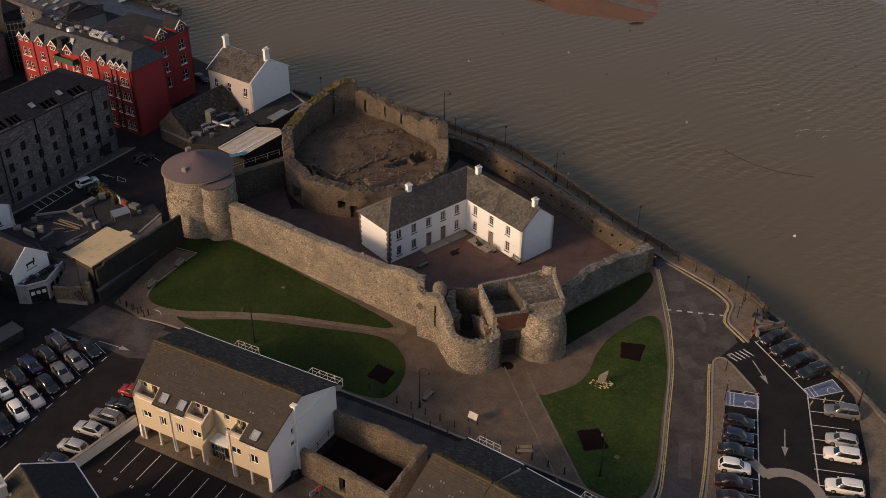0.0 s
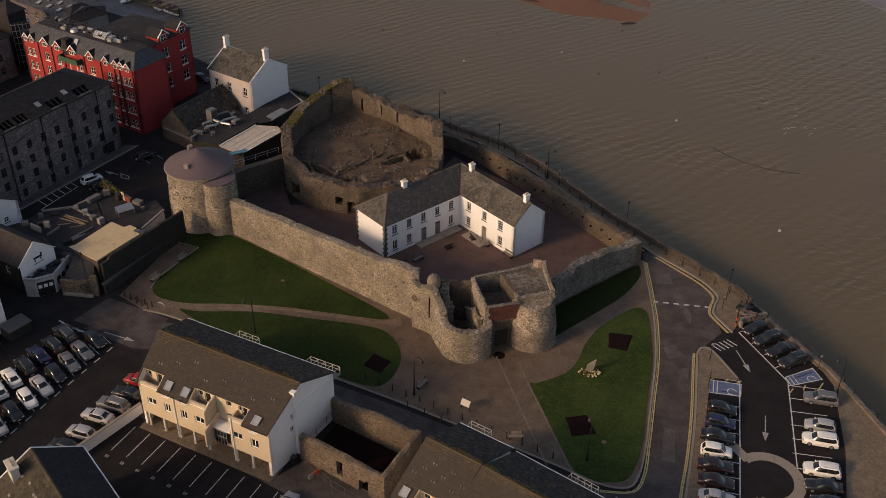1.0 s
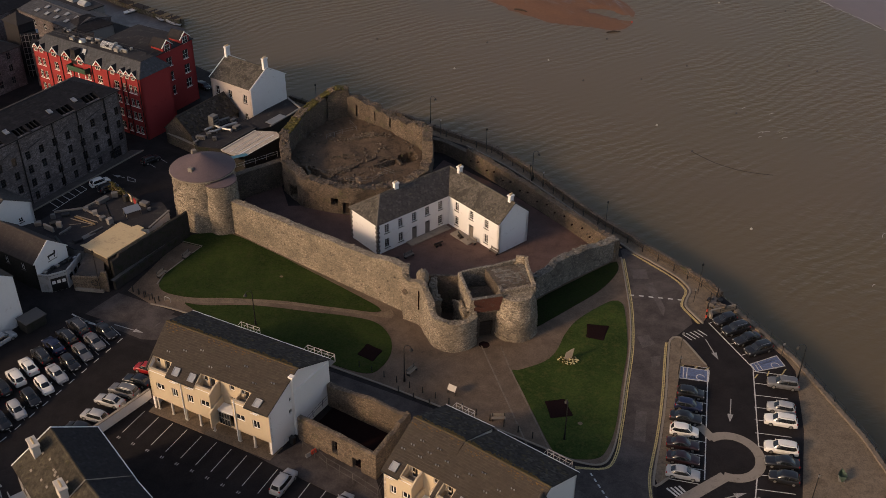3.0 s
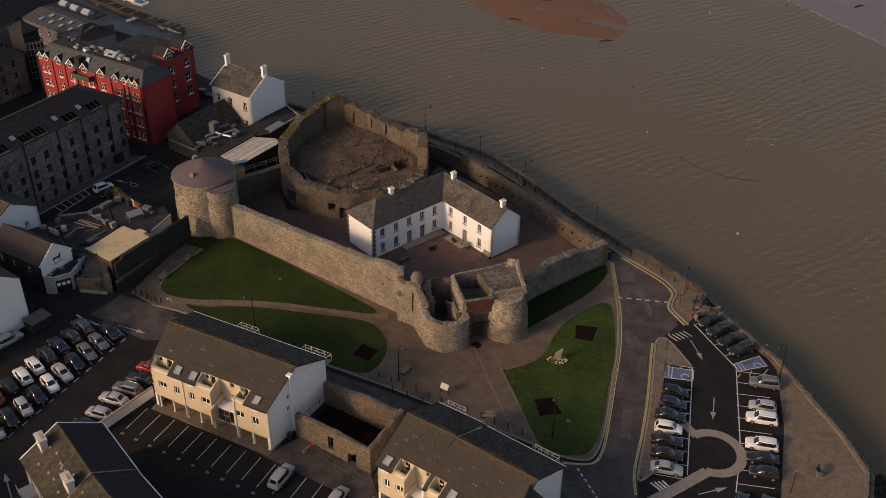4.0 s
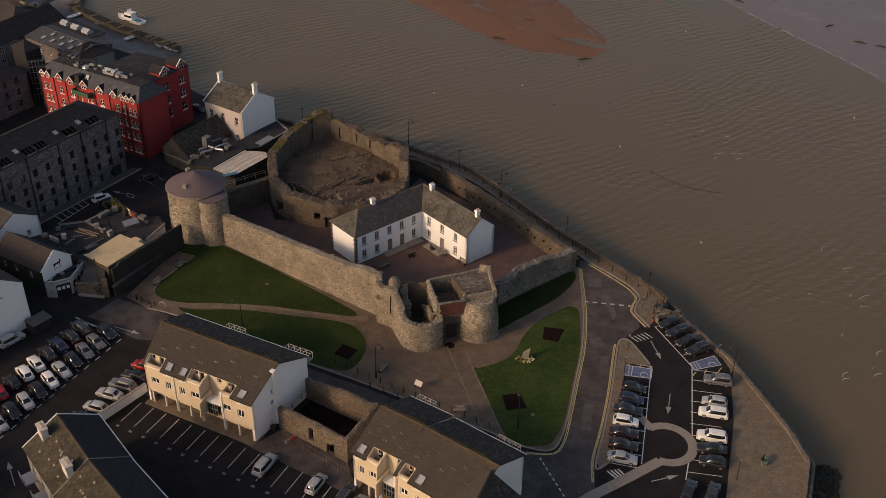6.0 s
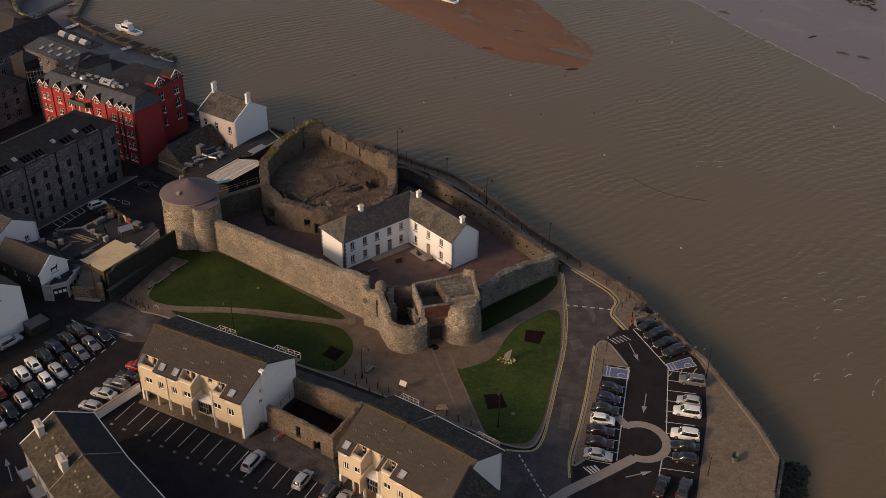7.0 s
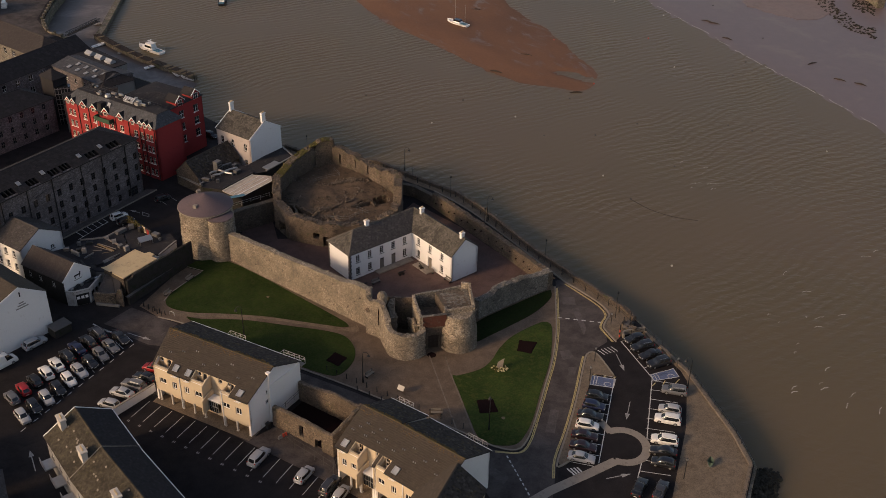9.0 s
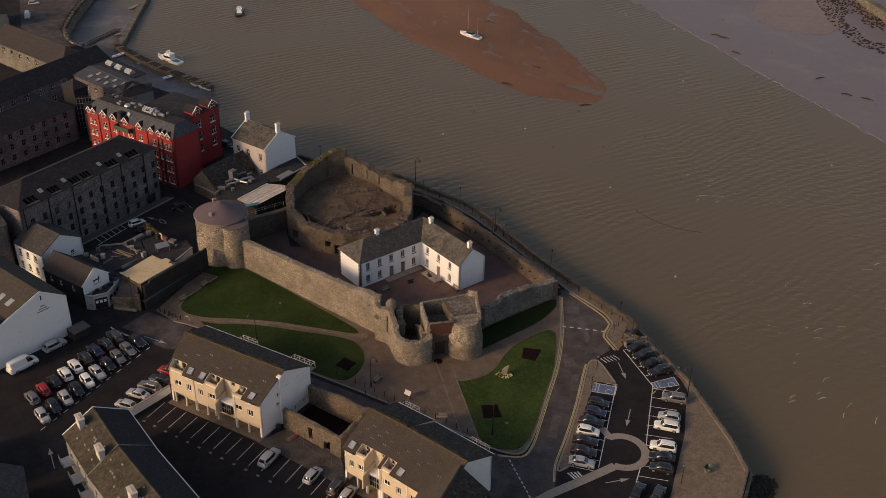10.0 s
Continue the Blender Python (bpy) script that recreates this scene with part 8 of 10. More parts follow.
part("glazed_stair", bm, GLASS, lift)
bm = bmesh.new()
for k in range(6):
    box(bm, k * 0.72 - 0.05, k * 0.72 + 0.05, -0.08, 0.0, 0, 9.45, pose(-87.4, 203.6, 0, 0, 0, 20))
for k in range(7):
    box(bm, -0.05, 3.65, -0.07, -0.01, 1.3 + k * 1.3, 1.4 + k * 1.3, pose(-87.4, 203.6, 0, 0, 0, 20))
part("glazing_frame", bm, STEEL, lift)
house("harbour_house", "low slate-roofed block behind the red building", (-84.0, 199.0), (-72.0, 202.5), 8.0, 7.4, 8.6, GREY_RENDER, SLATE_BLACK, sill=False, course=0.6, wide=0.6)
house("harbour_house", "dark-roofed shed beside the harbour street", (-150.0, 278.0), (-137.0, 286.0), 12.0, 4.5, 7.0, GREY_RENDER, SLATE_BLACK, course=0.6, wide=0.6)
house("harbour_house", "low slate house beyond the harbour lane", (-118.0, 160.0), (-106.0, 172.0), 9.0, 6.2, 9.0, MILL, SLATE_BLACK, front=[*rows_of(5, 1.5, 3.1, 1.0, (3.6,), 1.4)], sill=False, course=0.6, wide=0.6)
sheet("harbour_street", [(-128, 345), (-124.5, 318), (-123, 300), (-120.5, 284), (-115, 274.5), (-109, 269.5), (-113, 265), (-122, 272), (-133, 285), (-146, 318), (-150, 345)], ROAD, "worn grey street curving beside the harbour", "road", 0.02, False)
qp = thing("quay_parapet", "low stone quay parapet with square blocks", "wall")
qline = [(-123.6, 335), (-122.6, 317), (-121.0, 299), (-118.5, 283), (-113.3, 272.3), (-107.2, 267.3), (-100, 259.5)]
bm = bmesh.new()
strip(bm, smooth_line(qline, 1.5, False), 0.25, 0, 0.6)
part("parapet", bm, QUAY, qp)
for p in ring_line(qline, 3.2):
    bm = bmesh.new()
    box(bm, -0.4, 0.4, -0.4, 0.4, 0, 1.15, pose(p.x, p.y, 0, 0, 0, 20), 0.04)
    part("block", bm, QUAY, qp)
# ---- cars ----
CAR_KINDS = {
    "saloon": dict(L=4.55, W=0.89, H=1.44, deck=[(2.27, 0.50, 0.66), (2.20, 0.66, 0.78), (1.75, 0.80, 0.87), (0.95, 0.93, 0.89), (-1.15, 0.96, 0.89), (-1.75, 0.97, 0.87), (-2.20, 0.90, 0.80), (-2.27, 0.60, 0.70)], base=(1.05, -1.72), roof=(0.20, -0.85)),
    "hatchback": dict(L=4.05, W=0.87, H=1.50, deck=[(2.02, 0.52, 0.66), (1.95, 0.68, 0.77), (1.55, 0.84, 0.85), (0.95, 0.95, 0.87), (-1.2, 0.98, 0.87), (-1.85, 0.95, 0.82), (-2.02, 0.60, 0.72)], base=(1.10, -1.88), roof=(0.30, -1.40)),
    "estate": dict(L=4.60, W=0.93, H=1.66, deck=[(2.30, 0.60, 0.70), (2.24, 0.80, 0.82), (1.80, 0.96, 0.90), (1.05, 1.05, 0.93), (-1.3, 1.08, 0.93), (-2.15, 1.05, 0.88), (-2.30, 0.66, 0.78)], base=(1.20, -2.16), roof=(0.42, -1.78)),
    "van": dict(L=5.4, W=1.0, H=2.25, deck=[(2.70, 0.60, 0.80), (2.62, 0.90, 0.90), (2.15, 1.10, 0.98), (1.9, 1.16, 1.0), (-1.0, 1.2, 1.0), (-2.62, 1.2, 0.98), (-2.70, 0.7, 0.92)], base=(2.0, -2.62), roof=(1.2, -2.52)),
}
car_models = {}


def hull(bm, a, b):
    """A frustum between two plan rectangles (x0, x1, half width, z)."""
    lo = [bm.verts.new(p) for p in ((a[0], -a[2], a[3]), (a[0], a[2], a[3]), (a[1], a[2], a[3]), (a[1], -a[2], a[3]))]
    hi = [bm.verts.new(p) for p in ((b[0], -b[2], b[3]), (b[0], b[2], b[3]), (b[1], b[2], b[3]), (b[1], -b[2], b[3]))]
    bm.faces.new(hi)
    bm.faces.new(lo[::-1])
    for i in range(4):
        bm.faces.new((lo[i], lo[(i + 1) % 4], hi[(i + 1) % 4], hi[i]))
    return lo, hi


def pane_on(bm, corners, inset, out):
    """A thin slab set on a sloping quad, drawn in from its edges."""
    c = sum(corners, Vector()) / 4
    n = (corners[1] - corners[0]).cross(corners[3] - corners[0]).normalized()
    if n.dot(c - Vector((c.x * 0.3, 0, c.z - 0.4))) < 0:
        n = -n
    q = [c + (p - c) * inset for p in corners]
    lo = [bm.verts.new(p - n * 0.02) for p in q]
    hi = [bm.verts.new(p + n * out) for p in q]
    bm.faces.new(hi)
    bm.faces.new(lo[::-1])
    for i in range(4):
        bm.faces.new((lo[i], lo[(i + 1) % 4], hi[(i + 1) % 4], hi[i]))
    bmesh.ops.recalc_face_normals(bm, faces=bm.faces)


def van_cabin(car, k, belt):
    """Box body of a panel van with a windscreen and two door windows."""
    W, H = k["W"], k["H"]
    bm = bmesh.new()
    lo, hi = hull(bm, (k["base"][0], k["base"][1], W * 0.90, belt - 0.04), (k["roof"][0], k["roof"][1], W * 0.70, H))
    L0, H0 = [v.co.copy() for v in lo], [v.co.copy() for v in hi]
    bmesh.ops.bevel(bm, geom=[e for e in bm.edges if e.verts[0] in hi or e.verts[1] in hi], offset=0.13, segments=3, affect="EDGES")
    part("cabin", bm, PAINT, car, smooth=True)
    for nm, q in (("windscreen", [L0[0], L0[1], H0[1], H0[0]]), ("side_window", [L0[1], L0[1].lerp(L0[2], 0.30), H0[1].lerp(H0[2], 0.22), H0[1]]), ("side_window", [L0[3].lerp(L0[0], 0.70), L0[0], H0[0], H0[3].lerp(H0[0], 0.78)])):
        bm = bmesh.new()
        pane_on(bm, q, 0.87, 0.012)
        part(nm, bm, CAR_GLASS, car)


def round_cabin(car, k, belt):
    """Rounded glasshouse: windscreen, rear and side windows between painted pillars, under a domed roof."""
    W, H = k["W"], k["H"]

    def ring(level, grow=0.0):
        t = (level - belt) / (H - belt)
        bow = 0.10 * math.sin(math.pi * min(1, t))
        f = k["base"][0] + (k["roof"][0] - k["base"][0]) * t + bow * 0.8
        r = k["base"][1] + (k["roof"][1] - k["base"][1]) * t - bow * 0.8
        w = W * (0.93 + (0.72 - 0.93) * t) + bow * 0.35 + grow
        c, h = (f + r) / 2, (f - r) / 2 + grow
        out = []
        for i in range(32):
            a = math.tau * i / 32
            cs, sn = math.cos(a), math.sin(a)
            out.append(Vector((c + h * math.copysign(abs(cs) ** 0.5, cs), w * math.copysign(abs(sn) ** 0.5, sn), level)))
        return out

    levels = [belt - 0.05, belt + (H - belt) * 0.45, H - 0.07]
    rings = [ring(z) for z in levels]
    for nm, first, count in (("windscreen", -3, 6), ("side_window", 3, 10), ("rear_window", 13, 6), ("side_window", 19, 10)):
        bm = bmesh.new()
        rows = [[bm.verts.new(r[(first + i) % 32]) for i in range(count + 1)] for r in rings]
        for p, q in zip(rows, rows[1:]):
            for i in range(count):
                bm.faces.new((p[i], p[i + 1], q[i + 1], q[i]))
        part(nm, bm, CAR_GLASS, car, smooth=True)
    bm = bmesh.new()
    shells = [ring(H - 0.10, 0.015), ring(H - 0.04, 0.0)]
    mid = sum(shells[1], Vector()) / 32
    for sc, z in ((0.88, H - 0.005), (0.55, H + 0.03), (0.2, H + 0.04)):
        shells.append([Vector((mid.x + (p.x - mid.x) * sc, p.y * sc, z)) for p in shells[1]])
    rows = [[bm.verts.new(p) for p in r] for r in shells]
    for p, q in zip(rows, rows[1:]):
        for i in range(32):
            bm.faces.new((p[i], p[(i + 1) % 32], q[(i + 1) % 32], q[i]))
    bm.faces.new(rows[-1])
    part("roof", bm, PAINT, car, smooth=True)
    for i, r in ((3, 0.05), (29, 0.05), (13, 0.09), (19, 0.09), (8, 0.035), (24, 0.035)):
        bm = bmesh.new()
        for p, q in zip(rings, rings[1:]):
            tube(bm, p[i], q[i], r, n=6)
        part("pillar", bm, PLASTIC if i in (8, 24) else PAINT, car, smooth=True)


def car_model(kind, name, label, category):
    k = CAR_KINDS[kind]
    car = thing(name, label, category)
    bm = bmesh.new()
    rows, prof = [], []
    for x, z, w in k["deck"]:
        pts = [(-w * 0.96, 0.22), (-w, 0.45), (-w * 0.985, z * 0.80), (-w * 0.86, z * 0.97), (-w * 0.45, z * 1.015), (w * 0.45, z * 1.015), (w * 0.86, z * 0.97), (w * 0.985, z * 0.80), (w, 0.45), (w * 0.96, 0.22)]
        prof.append([Vector((x, y, max(zz, 0.2))) for y, zz in pts])
    for j in range(len(prof) - 1):
        p0, p1, p2, p3 = prof[max(j - 1, 0)], prof[j], prof[j + 1], prof[min(j + 2, len(prof) - 1)]
        for u in (0.0, 0.5):
            rows.append([bm.verts.new(b_ if u == 0 else (b_ + c_) * 0.5625 - (a_ + d_) * 0.0625) for a_, b_, c_, d_ in zip(p0, p1, p2, p3)])
    rows.append([bm.verts.new(p) for p in prof[-1]])
    for a, b in zip(rows, rows[1:]):
        for i in range(9):
            bm.faces.new((a[i], a[i + 1], b[i + 1], b[i]))
        bm.faces.new((a[9], a[0], b[0], b[9]))
    bm.faces.new(rows[0][::-1])
    bm.faces.new(rows[-1])
    bmesh.ops.recalc_face_normals(bm, faces=bm.faces)
    part("body", bm, PAINT, car, smooth=True)
    belt = k["deck"][3][1]
    W, H = k["W"], k["H"]
    if kind == "van":
        van_cabin(car, k, belt)
    else:
        round_cabin(car, k, belt)
    wheel = None
    for sx in (k["L"] * 0.30, -k["L"] * 0.30):
        for sy in (-1, 1):
            if wheel is None:
                bm = bmesh.new()
                tube(bm, (0, -0.1, 0), (0, 0.1, 0), 0.33, n=14)
                wheel = part("wheel", bm, RUBBER, car)
                bm = bmesh.new()
                tube(bm, (0, -0.108, 0), (0, 0.108, 0), 0.21, n=10)
                part("rim", bm, STEEL, wheel)
                wheel.matrix_basis = pose(sx, sy * (W - 0.08), 0.33)
            else:
                again("wheel", wheel, car, pose(sx, sy * (W - 0.08), 0.33))
    f, r = k["deck"][1], k["deck"][-2]
    for sy in (-1, 1):
        bm = bmesh.new()
        box(bm, f[0] - 0.12, f[0] + 0.05, sy * f[2] * 0.78 - 0.16, sy * f[2] * 0.78 + 0.16, f[1] - 0.15, f[1] + 0.0, None, 0.02)
        part("headlight", bm, LAMP_CLEAR, car)
        bm = bmesh.new()
        box(bm, r[0] - 0.07, r[0] + 0.06, sy * r[2] * 0.84 - 0.12, sy * r[2] * 0.84 + 0.12, r[1] - 0.20, r[1] + 0.0, None, 0.02)
        part("tail_light", bm, LAMP_RED, car)
        bm = bmesh.new()
        box(bm, k["base"][0] - 0.42, k["base"][0] - 0.28, sy * (W + 0.06) - 0.09, sy * (W + 0.06) + 0.09, belt, belt + 0.13, None, 0.03)
        part("mirror", bm, PAINT, car)
    for x, s in ((k["L"] / 2 + 0.005, 1), (-k["L"] / 2 - 0.005, -1)):
        bm = bmesh.new()
        box(bm, min(x, x - s * 0.05), max(x, x - s * 0.05), -0.26, 0.26, 0.38, 0.49)
        part("plate", bm, WHITE, car)
    if kind == "estate":
        for sy in (-1, 1):
            bm = bmesh.new()
            tube(bm, (k["roof"][0] - 0.25, sy * W * 0.60, H + 0.015), (k["roof"][1] + 0.25, sy * W * 0.60, H + 0.015), 0.03, n=6)
            part("roof_rail", bm, STEEL, car)
    return car


COLOURS = {
    "black": ((0.012, 0.012, 0.014), "black"), "white": ((0.72, 0.70, 0.66), "white"), "silver": ((0.34, 0.34, 0.345), "silver"), "grey": ((0.12, 0.12, 0.125), "grey"),
    "dark": ((0.035, 0.035, 0.04), "dark grey"), "blue": ((0.012, 0.017, 0.048), "dark blue"), "red": ((0.30, 0.012, 0.014), "red"), "maroon": ((0.022, 0.009, 0.011), "maroon"),
}
KIND_NAMES = {"saloon": ("saloon_car", "saloon car"), "hatchback": ("hatchback_car", "hatchback car"), "estate": ("estate_car", "tall estate car"), "van": ("panel_van", "panel van")}


def park(kind, colour, x, y, ang, where, group):
    rgb, word = COLOURS[colour]
    name, text = KIND_NAMES[kind]
    label = "%s %s parked %s" % (word, text, where)
    m = pose(x, y, 0.02, 0, 0, ang) @ Matrix.Scale(0.94, 4)
    if kind not in car_models:
        car_models[kind] = car_model(kind, name, label, "van" if kind == "van" else "car")
        ob = car_models[kind]
        ob.matrix_basis = m
    else:
        ob = copy_thing(car_models[kind], m)
    tagged(ob, label, group=group)
    for o in ob.children:
        if o.type == "MESH" and o.data.materials and o.data.materials[0] is PAINT:
            o.color = (*rgb, 1)
    return ob


K = {"s": "saloon", "h": "hatchback", "e": "estate", "v": "van"}
C = {"b": "black", "w": "white", "i": "silver", "g": "grey", "d": "dark", "u": "blue", "r": "red", "m": "maroon"}


def park_row(start, end, code, ang, where, group, jitter=0.0):
    """Cars at even steps from start to end; the code names kind and colour, '--' an empty bay."""
    items = code.split()
    rng = random.Random(len(code) * 7 + int(start[0]))
    for i, c in enumerate(items):
        if c == "--":
            continue
        t = i / max(1, len(items) - 1)
        x, y = start[0] + (end[0] - start[0]) * t, start[1] + (end[1] - start[1]) * t
        d = rng.uniform(-0.3, 0.3)
        park(K[c[0]], C[c[1]], x + d * math.cos(radians(ang)), y + d * math.sin(radians(ang)), ang + rng.uniform(-2.5, 2.5), where, group)


park_row((-53.2, 115.5), (-61.6, 98.4), "ed eb su eb sw hw hb hr hg", 132, "in the western car park", "cars in the western car park")
park_row((-49.0, 114.4), (-58.6, 94.2), "sb sg sg hb si hw hb hi hb hi", -48, "in the western car park", "cars in the western car park")
for kind, colour, x, y in (("hatchback", "red", -41.6, 106.3), ("saloon", "black", -42.3, 103.9), ("estate", "grey", -43.6, 101.9), ("saloon", "silver", -45.0, 100.0), ("hatchback", "silver", -46.2, 97.2), ("hatchback", "black", -47.6, 95.0)):
    park(kind, colour, x, y, 158, "beside the low white wall", "cars in the western car park")
park_row((30.0, 100.0), (25.9, 85.9), "hb hu sb hw sm sm si", -16, "in the eastern car park", "cars in the eastern car park")
park_row((42.7, 101.6), (37.7, 84.9), "eg -- hi ew -- ew sb hb", 164, "beside the gravel promenade", "cars in the eastern car park")
park_row((39.1, 115.6), (41.8, 108.8), "hb eb sb eb", 201, "by the promenade railing", "cars in the eastern car park")
park_row((33.3, 79.7), (36.2, 79.2), "sb sd", 60, "at the car park's lower end", "cars in the eastern car park")
park_row((-14.3, 82.0), (-8.7, 78.4), "hi -- ed hi", 63, "in the residents' car park", "cars in the residents' car park")
park("estate", "silver", -21.3, 85.5, 63, "in the residents' car park", "cars in the residents' car park")
park("van", "white", -66.4, 107.0, 52, "beside the white hall", "vehicles beside the hall")
park("estate", "silver", -63.0, 112.8, 52, "beside the white hall", "vehicles beside the hall")
park("hatchback", "white", -60.7, 156.9, 42, "in the yard below the mill", "cars in the mill yard")
park("hatchback", "black", -58.8, 154.9, 42, "in the yard below the mill", "cars in the mill yard")
park("hatchback", "black", -53.6, 165.0, 45, "in the yard below the mill", "cars in the mill yard")
for x, y, c in ((-49.4, 197.4, "black"), (-52.0, 199.6, "blue"), (-54.8, 206.5, "grey")):
    park("hatchback", c, x, y, -40, "on the quay behind the red block", "cars on the quay")
for x, y, c in ((-135.0, 296.0, "white"), (-138.0, 310.0, "silver")):
    park("van" if c == "white" else "hatchback", c, x, y, 108 if c == "white" else 10, "on the harbour street", "vehicles on the harbour street")


# ---- markings on the ground ----
def bars(name, segments, half, z, material, label, category="road marking"):
    for a, b in segments:
        bm = bmesh.new()
        strip(bm, [a, b], half, z - 0.02, z)
        tagged(link_mesh(name, bm, material), label, category, kind="structure")


def comb(start, end, n, vec):
    out = []
    for i in range(n):
        t = i / (n - 1)
        p = Vector(start).lerp(Vector(end), t)
        out.append((tuple(p), tuple(p + Vector(vec))))
    return out


bars("bay_line", comb((-40.3, 98.5), (-10.3, 81.0), 16, (-1.9, -3.75)), 0.045, 0.022, LINE, "worn white parking bay line")
for k in range(12):
    p = Vector((-42.6, 93.9)) + Vector((2.0, -1.17)) * k
    bm = bmesh.new()
    for d in (0.0, 0.28):
        box(bm, d - 0.08, d + 0.08, -0.18, 0.18, 0.01, 0.024, pose(p.x, p.y, 0, 0, 0, -30))
    tagged(link_mesh("bay_number", bm, FADED), "faded white bay number bars", "road marking", kind="structure")
bars("bay_line", comb((-48.9, 116.2), (-58.9, 95.0), 11, (1.9, -2.1)), 0.045, 0.022, LINE, "worn white parking bay line")
bars("bay_line", [((-46.8 - 0.95 * k * 1.13 - 0.3, 112.9 - 2.13 * k - 0.4), (-46.8 - 0.95 * k * 1.13 + 0.15, 112.9 - 2.13 * k + 0.5)) for k in range(11)], 0.06, 0.022, LINE, "short white bay end mark")
bars("bay_line", comb((34.0, 105.4), (28.0, 84.4), 10, (-3.9, 1.1)), 0.05, 0.022, LINE, "worn white parking bay line")
bars("bay_line", comb((39.9, 104.6), (34.2, 83.6), 10, (4.3, -0.9)), 0.05, 0.022, LINE, "worn white parking bay line")
bars("bay_line", comb((36.8, 115.4), (40.2, 105.6), 5, (3.6, 1.5)), 0.05, 0.022, LINE, "worn white parking bay line")
bars("bay_line", [((33.9, 105.2), (28.4, 85.2)), ((40.1, 105.3), (36.2, 89.4)), ((36.2, 89.4), (33.6, 82.2)), ((36.6, 115.4), (40.1, 105.3))], 0.07, 0.024, LINE, "long white car park edge line")
bars("stop_line", [((26.4 + 1.4 * k, 122.4 - 0.27 * k), (27.1 + 1.4 * k, 122.27 - 0.27 * k)) for k in range(7)], 0.13, 0.026, LINE, "white dashed give-way line")
bars("stop_line", [((15.0 + 0.31 * k, 86.6 - 0.93 * k), (15.17 + 0.31 * k, 86.1 - 0.93 * k)) for k in range(15)], 0.10, 0.026, LINE, "white dashed give-way line")
bars("hatch_line", [((32.2 + 0.6 * k, 112.8 + 0.25 * k), (33.2 + 0.6 * k, 111.5 + 0.25 * k)) for k in range(5)], 0.07, 0.024, LINE, "white speed hump stripe")
bars("hatch_line", [((-55.2 + 0.75 * k, 119.2 - 0.55 * k), (-53.6 + 0.75 * k, 118.0 - 0.4 * k)) for k in range(5)], 0.12, 0.024, LINE, "white hatched marking")
bars("hatch_line", [((23.6 + 0.5 * k, 84.0 + 0.1 * k), (24.6 + 0.5 * k, 82.6)) for k in range(4)], 0.12, 0.024, LINE, "white speed hump stripe")


def arrow(x, y, ang, n=3.0):
    bm = bmesh.new()
    m = pose(x, y, 0, 0, 0, ang)
    for pts in ([(0, -0.07), (n, -0.07), (n, 0.07), (0, 0.07)], [(n, -0.38), (n + 1.5, 0), (n, 0.38)]):
        lo = [bm.verts.new(m @ V(px_, py, 0.005)) for px_, py in pts]
        hi = [bm.verts.new(m @ V(px_, py, 0.026)) for px_, py in pts]
        bm.faces.new(hi)
        for i in range(len(pts)):
            j = (i + 1) % len(pts)
            bm.faces.new((lo[i], lo[j], hi[j], hi[i]))
    tagged(link_mesh("road_arrow", bm, FADED), "worn white painted road arrow", "road marking", kind="structure")


arrow(35.2, 111.6, -82)
arrow(35.4, 99.2, -107)
arrow(29.0, 82.0, 15, 2.4)
arrow(-48.5, 116.6, -24, 3.4)
arrow(-52.8, 82.8, 118, 3.4)
for pts in ([(30.3, 105.9), (34.0, 104.9), (33.3, 102.6), (29.6, 103.4)], [(40.0, 106.2), (44.1, 107.9), (44.6, 105.6), (40.3, 104.5)]):
    bm = bmesh.new()
    prism(bm, pts, 0.0, 0.022)
    tagged(link_mesh("blue_bay", bm, BLUE), "worn blue painted accessible parking bay", "road marking", kind="structure")
    c = Vector((sum(p[0] for p in pts) / 4, sum(p[1] for p in pts) / 4))
    a, b, cc, d = (Vector(p) for p in pts)
    bars("blue_bay_line", [(tuple(a.lerp(b, u)), tuple(d.lerp(cc, u))) for u in (0.12, 0.24)] + [(tuple(a.lerp(d, t)), tuple(b.lerp(cc, t))) for t in (0.03, 0.97)] + [(tuple(a), tuple(d)), (tuple(b), tuple(cc))], 0.06, 0.03, LINE, "white edge line of the blue bay")
    q = a.lerp(cc, 0.72)
    bm = bmesh.new()
    ringp = [(q.x + 0.55 * math.cos(k * math.tau / 16), q.y + 0.55 * math.sin(k * math.tau / 16)) for k in range(13)]
    strip(bm, ringp, 0.06, 0.01, 0.032)
    tagged(link_mesh("bay_symbol", bm, LINE), "white painted bay symbol", "road marking", kind="structure")
ring_o = [(32.6 + 3.5 * math.cos(radians(a)), 88.9 + 3.6 * math.sin(radians(a))) for a in range(-120, 121, 10)]
bm = bmesh.new()
strip(bm, ring_o, 0.65, 0.0, 0.03)
tagged(link_mesh("paved_ring", bm, CONCRETE), "pale paved ring in the car park", "pavement", kind="structure")
bm = bmesh.new()
strip(bm, [(31.0, 85.7), (26.6, 83.0), (20.8, 79.6), (16, 76)], 0.75, 0.0, 0.028)
strip(bm, [(31.2, 91.9), (30.0, 94.4)], 0.6, 0.0, 0.028)
tagged(link_mesh("paved_crossing", bm, CONCRETE), "pale paved crossing strip", "pavement", kind="structure")
sheet("island", [(29.3, 108), (30.2, 111.3), (31.2, 112.0), (32.0, 111.2), (34.0, 105.6), (30.4, 106.2), (29.7, 104.0), (27.8, 98.2), (24.4, 86.2), (22.7, 84.4), (22.5, 85.6), (24.9, 92.4), (27.1, 99.6)], GRAVEL, "long gravel traffic island with pale kerb", "pavement", 0.12, False)
bm = bmesh.new()
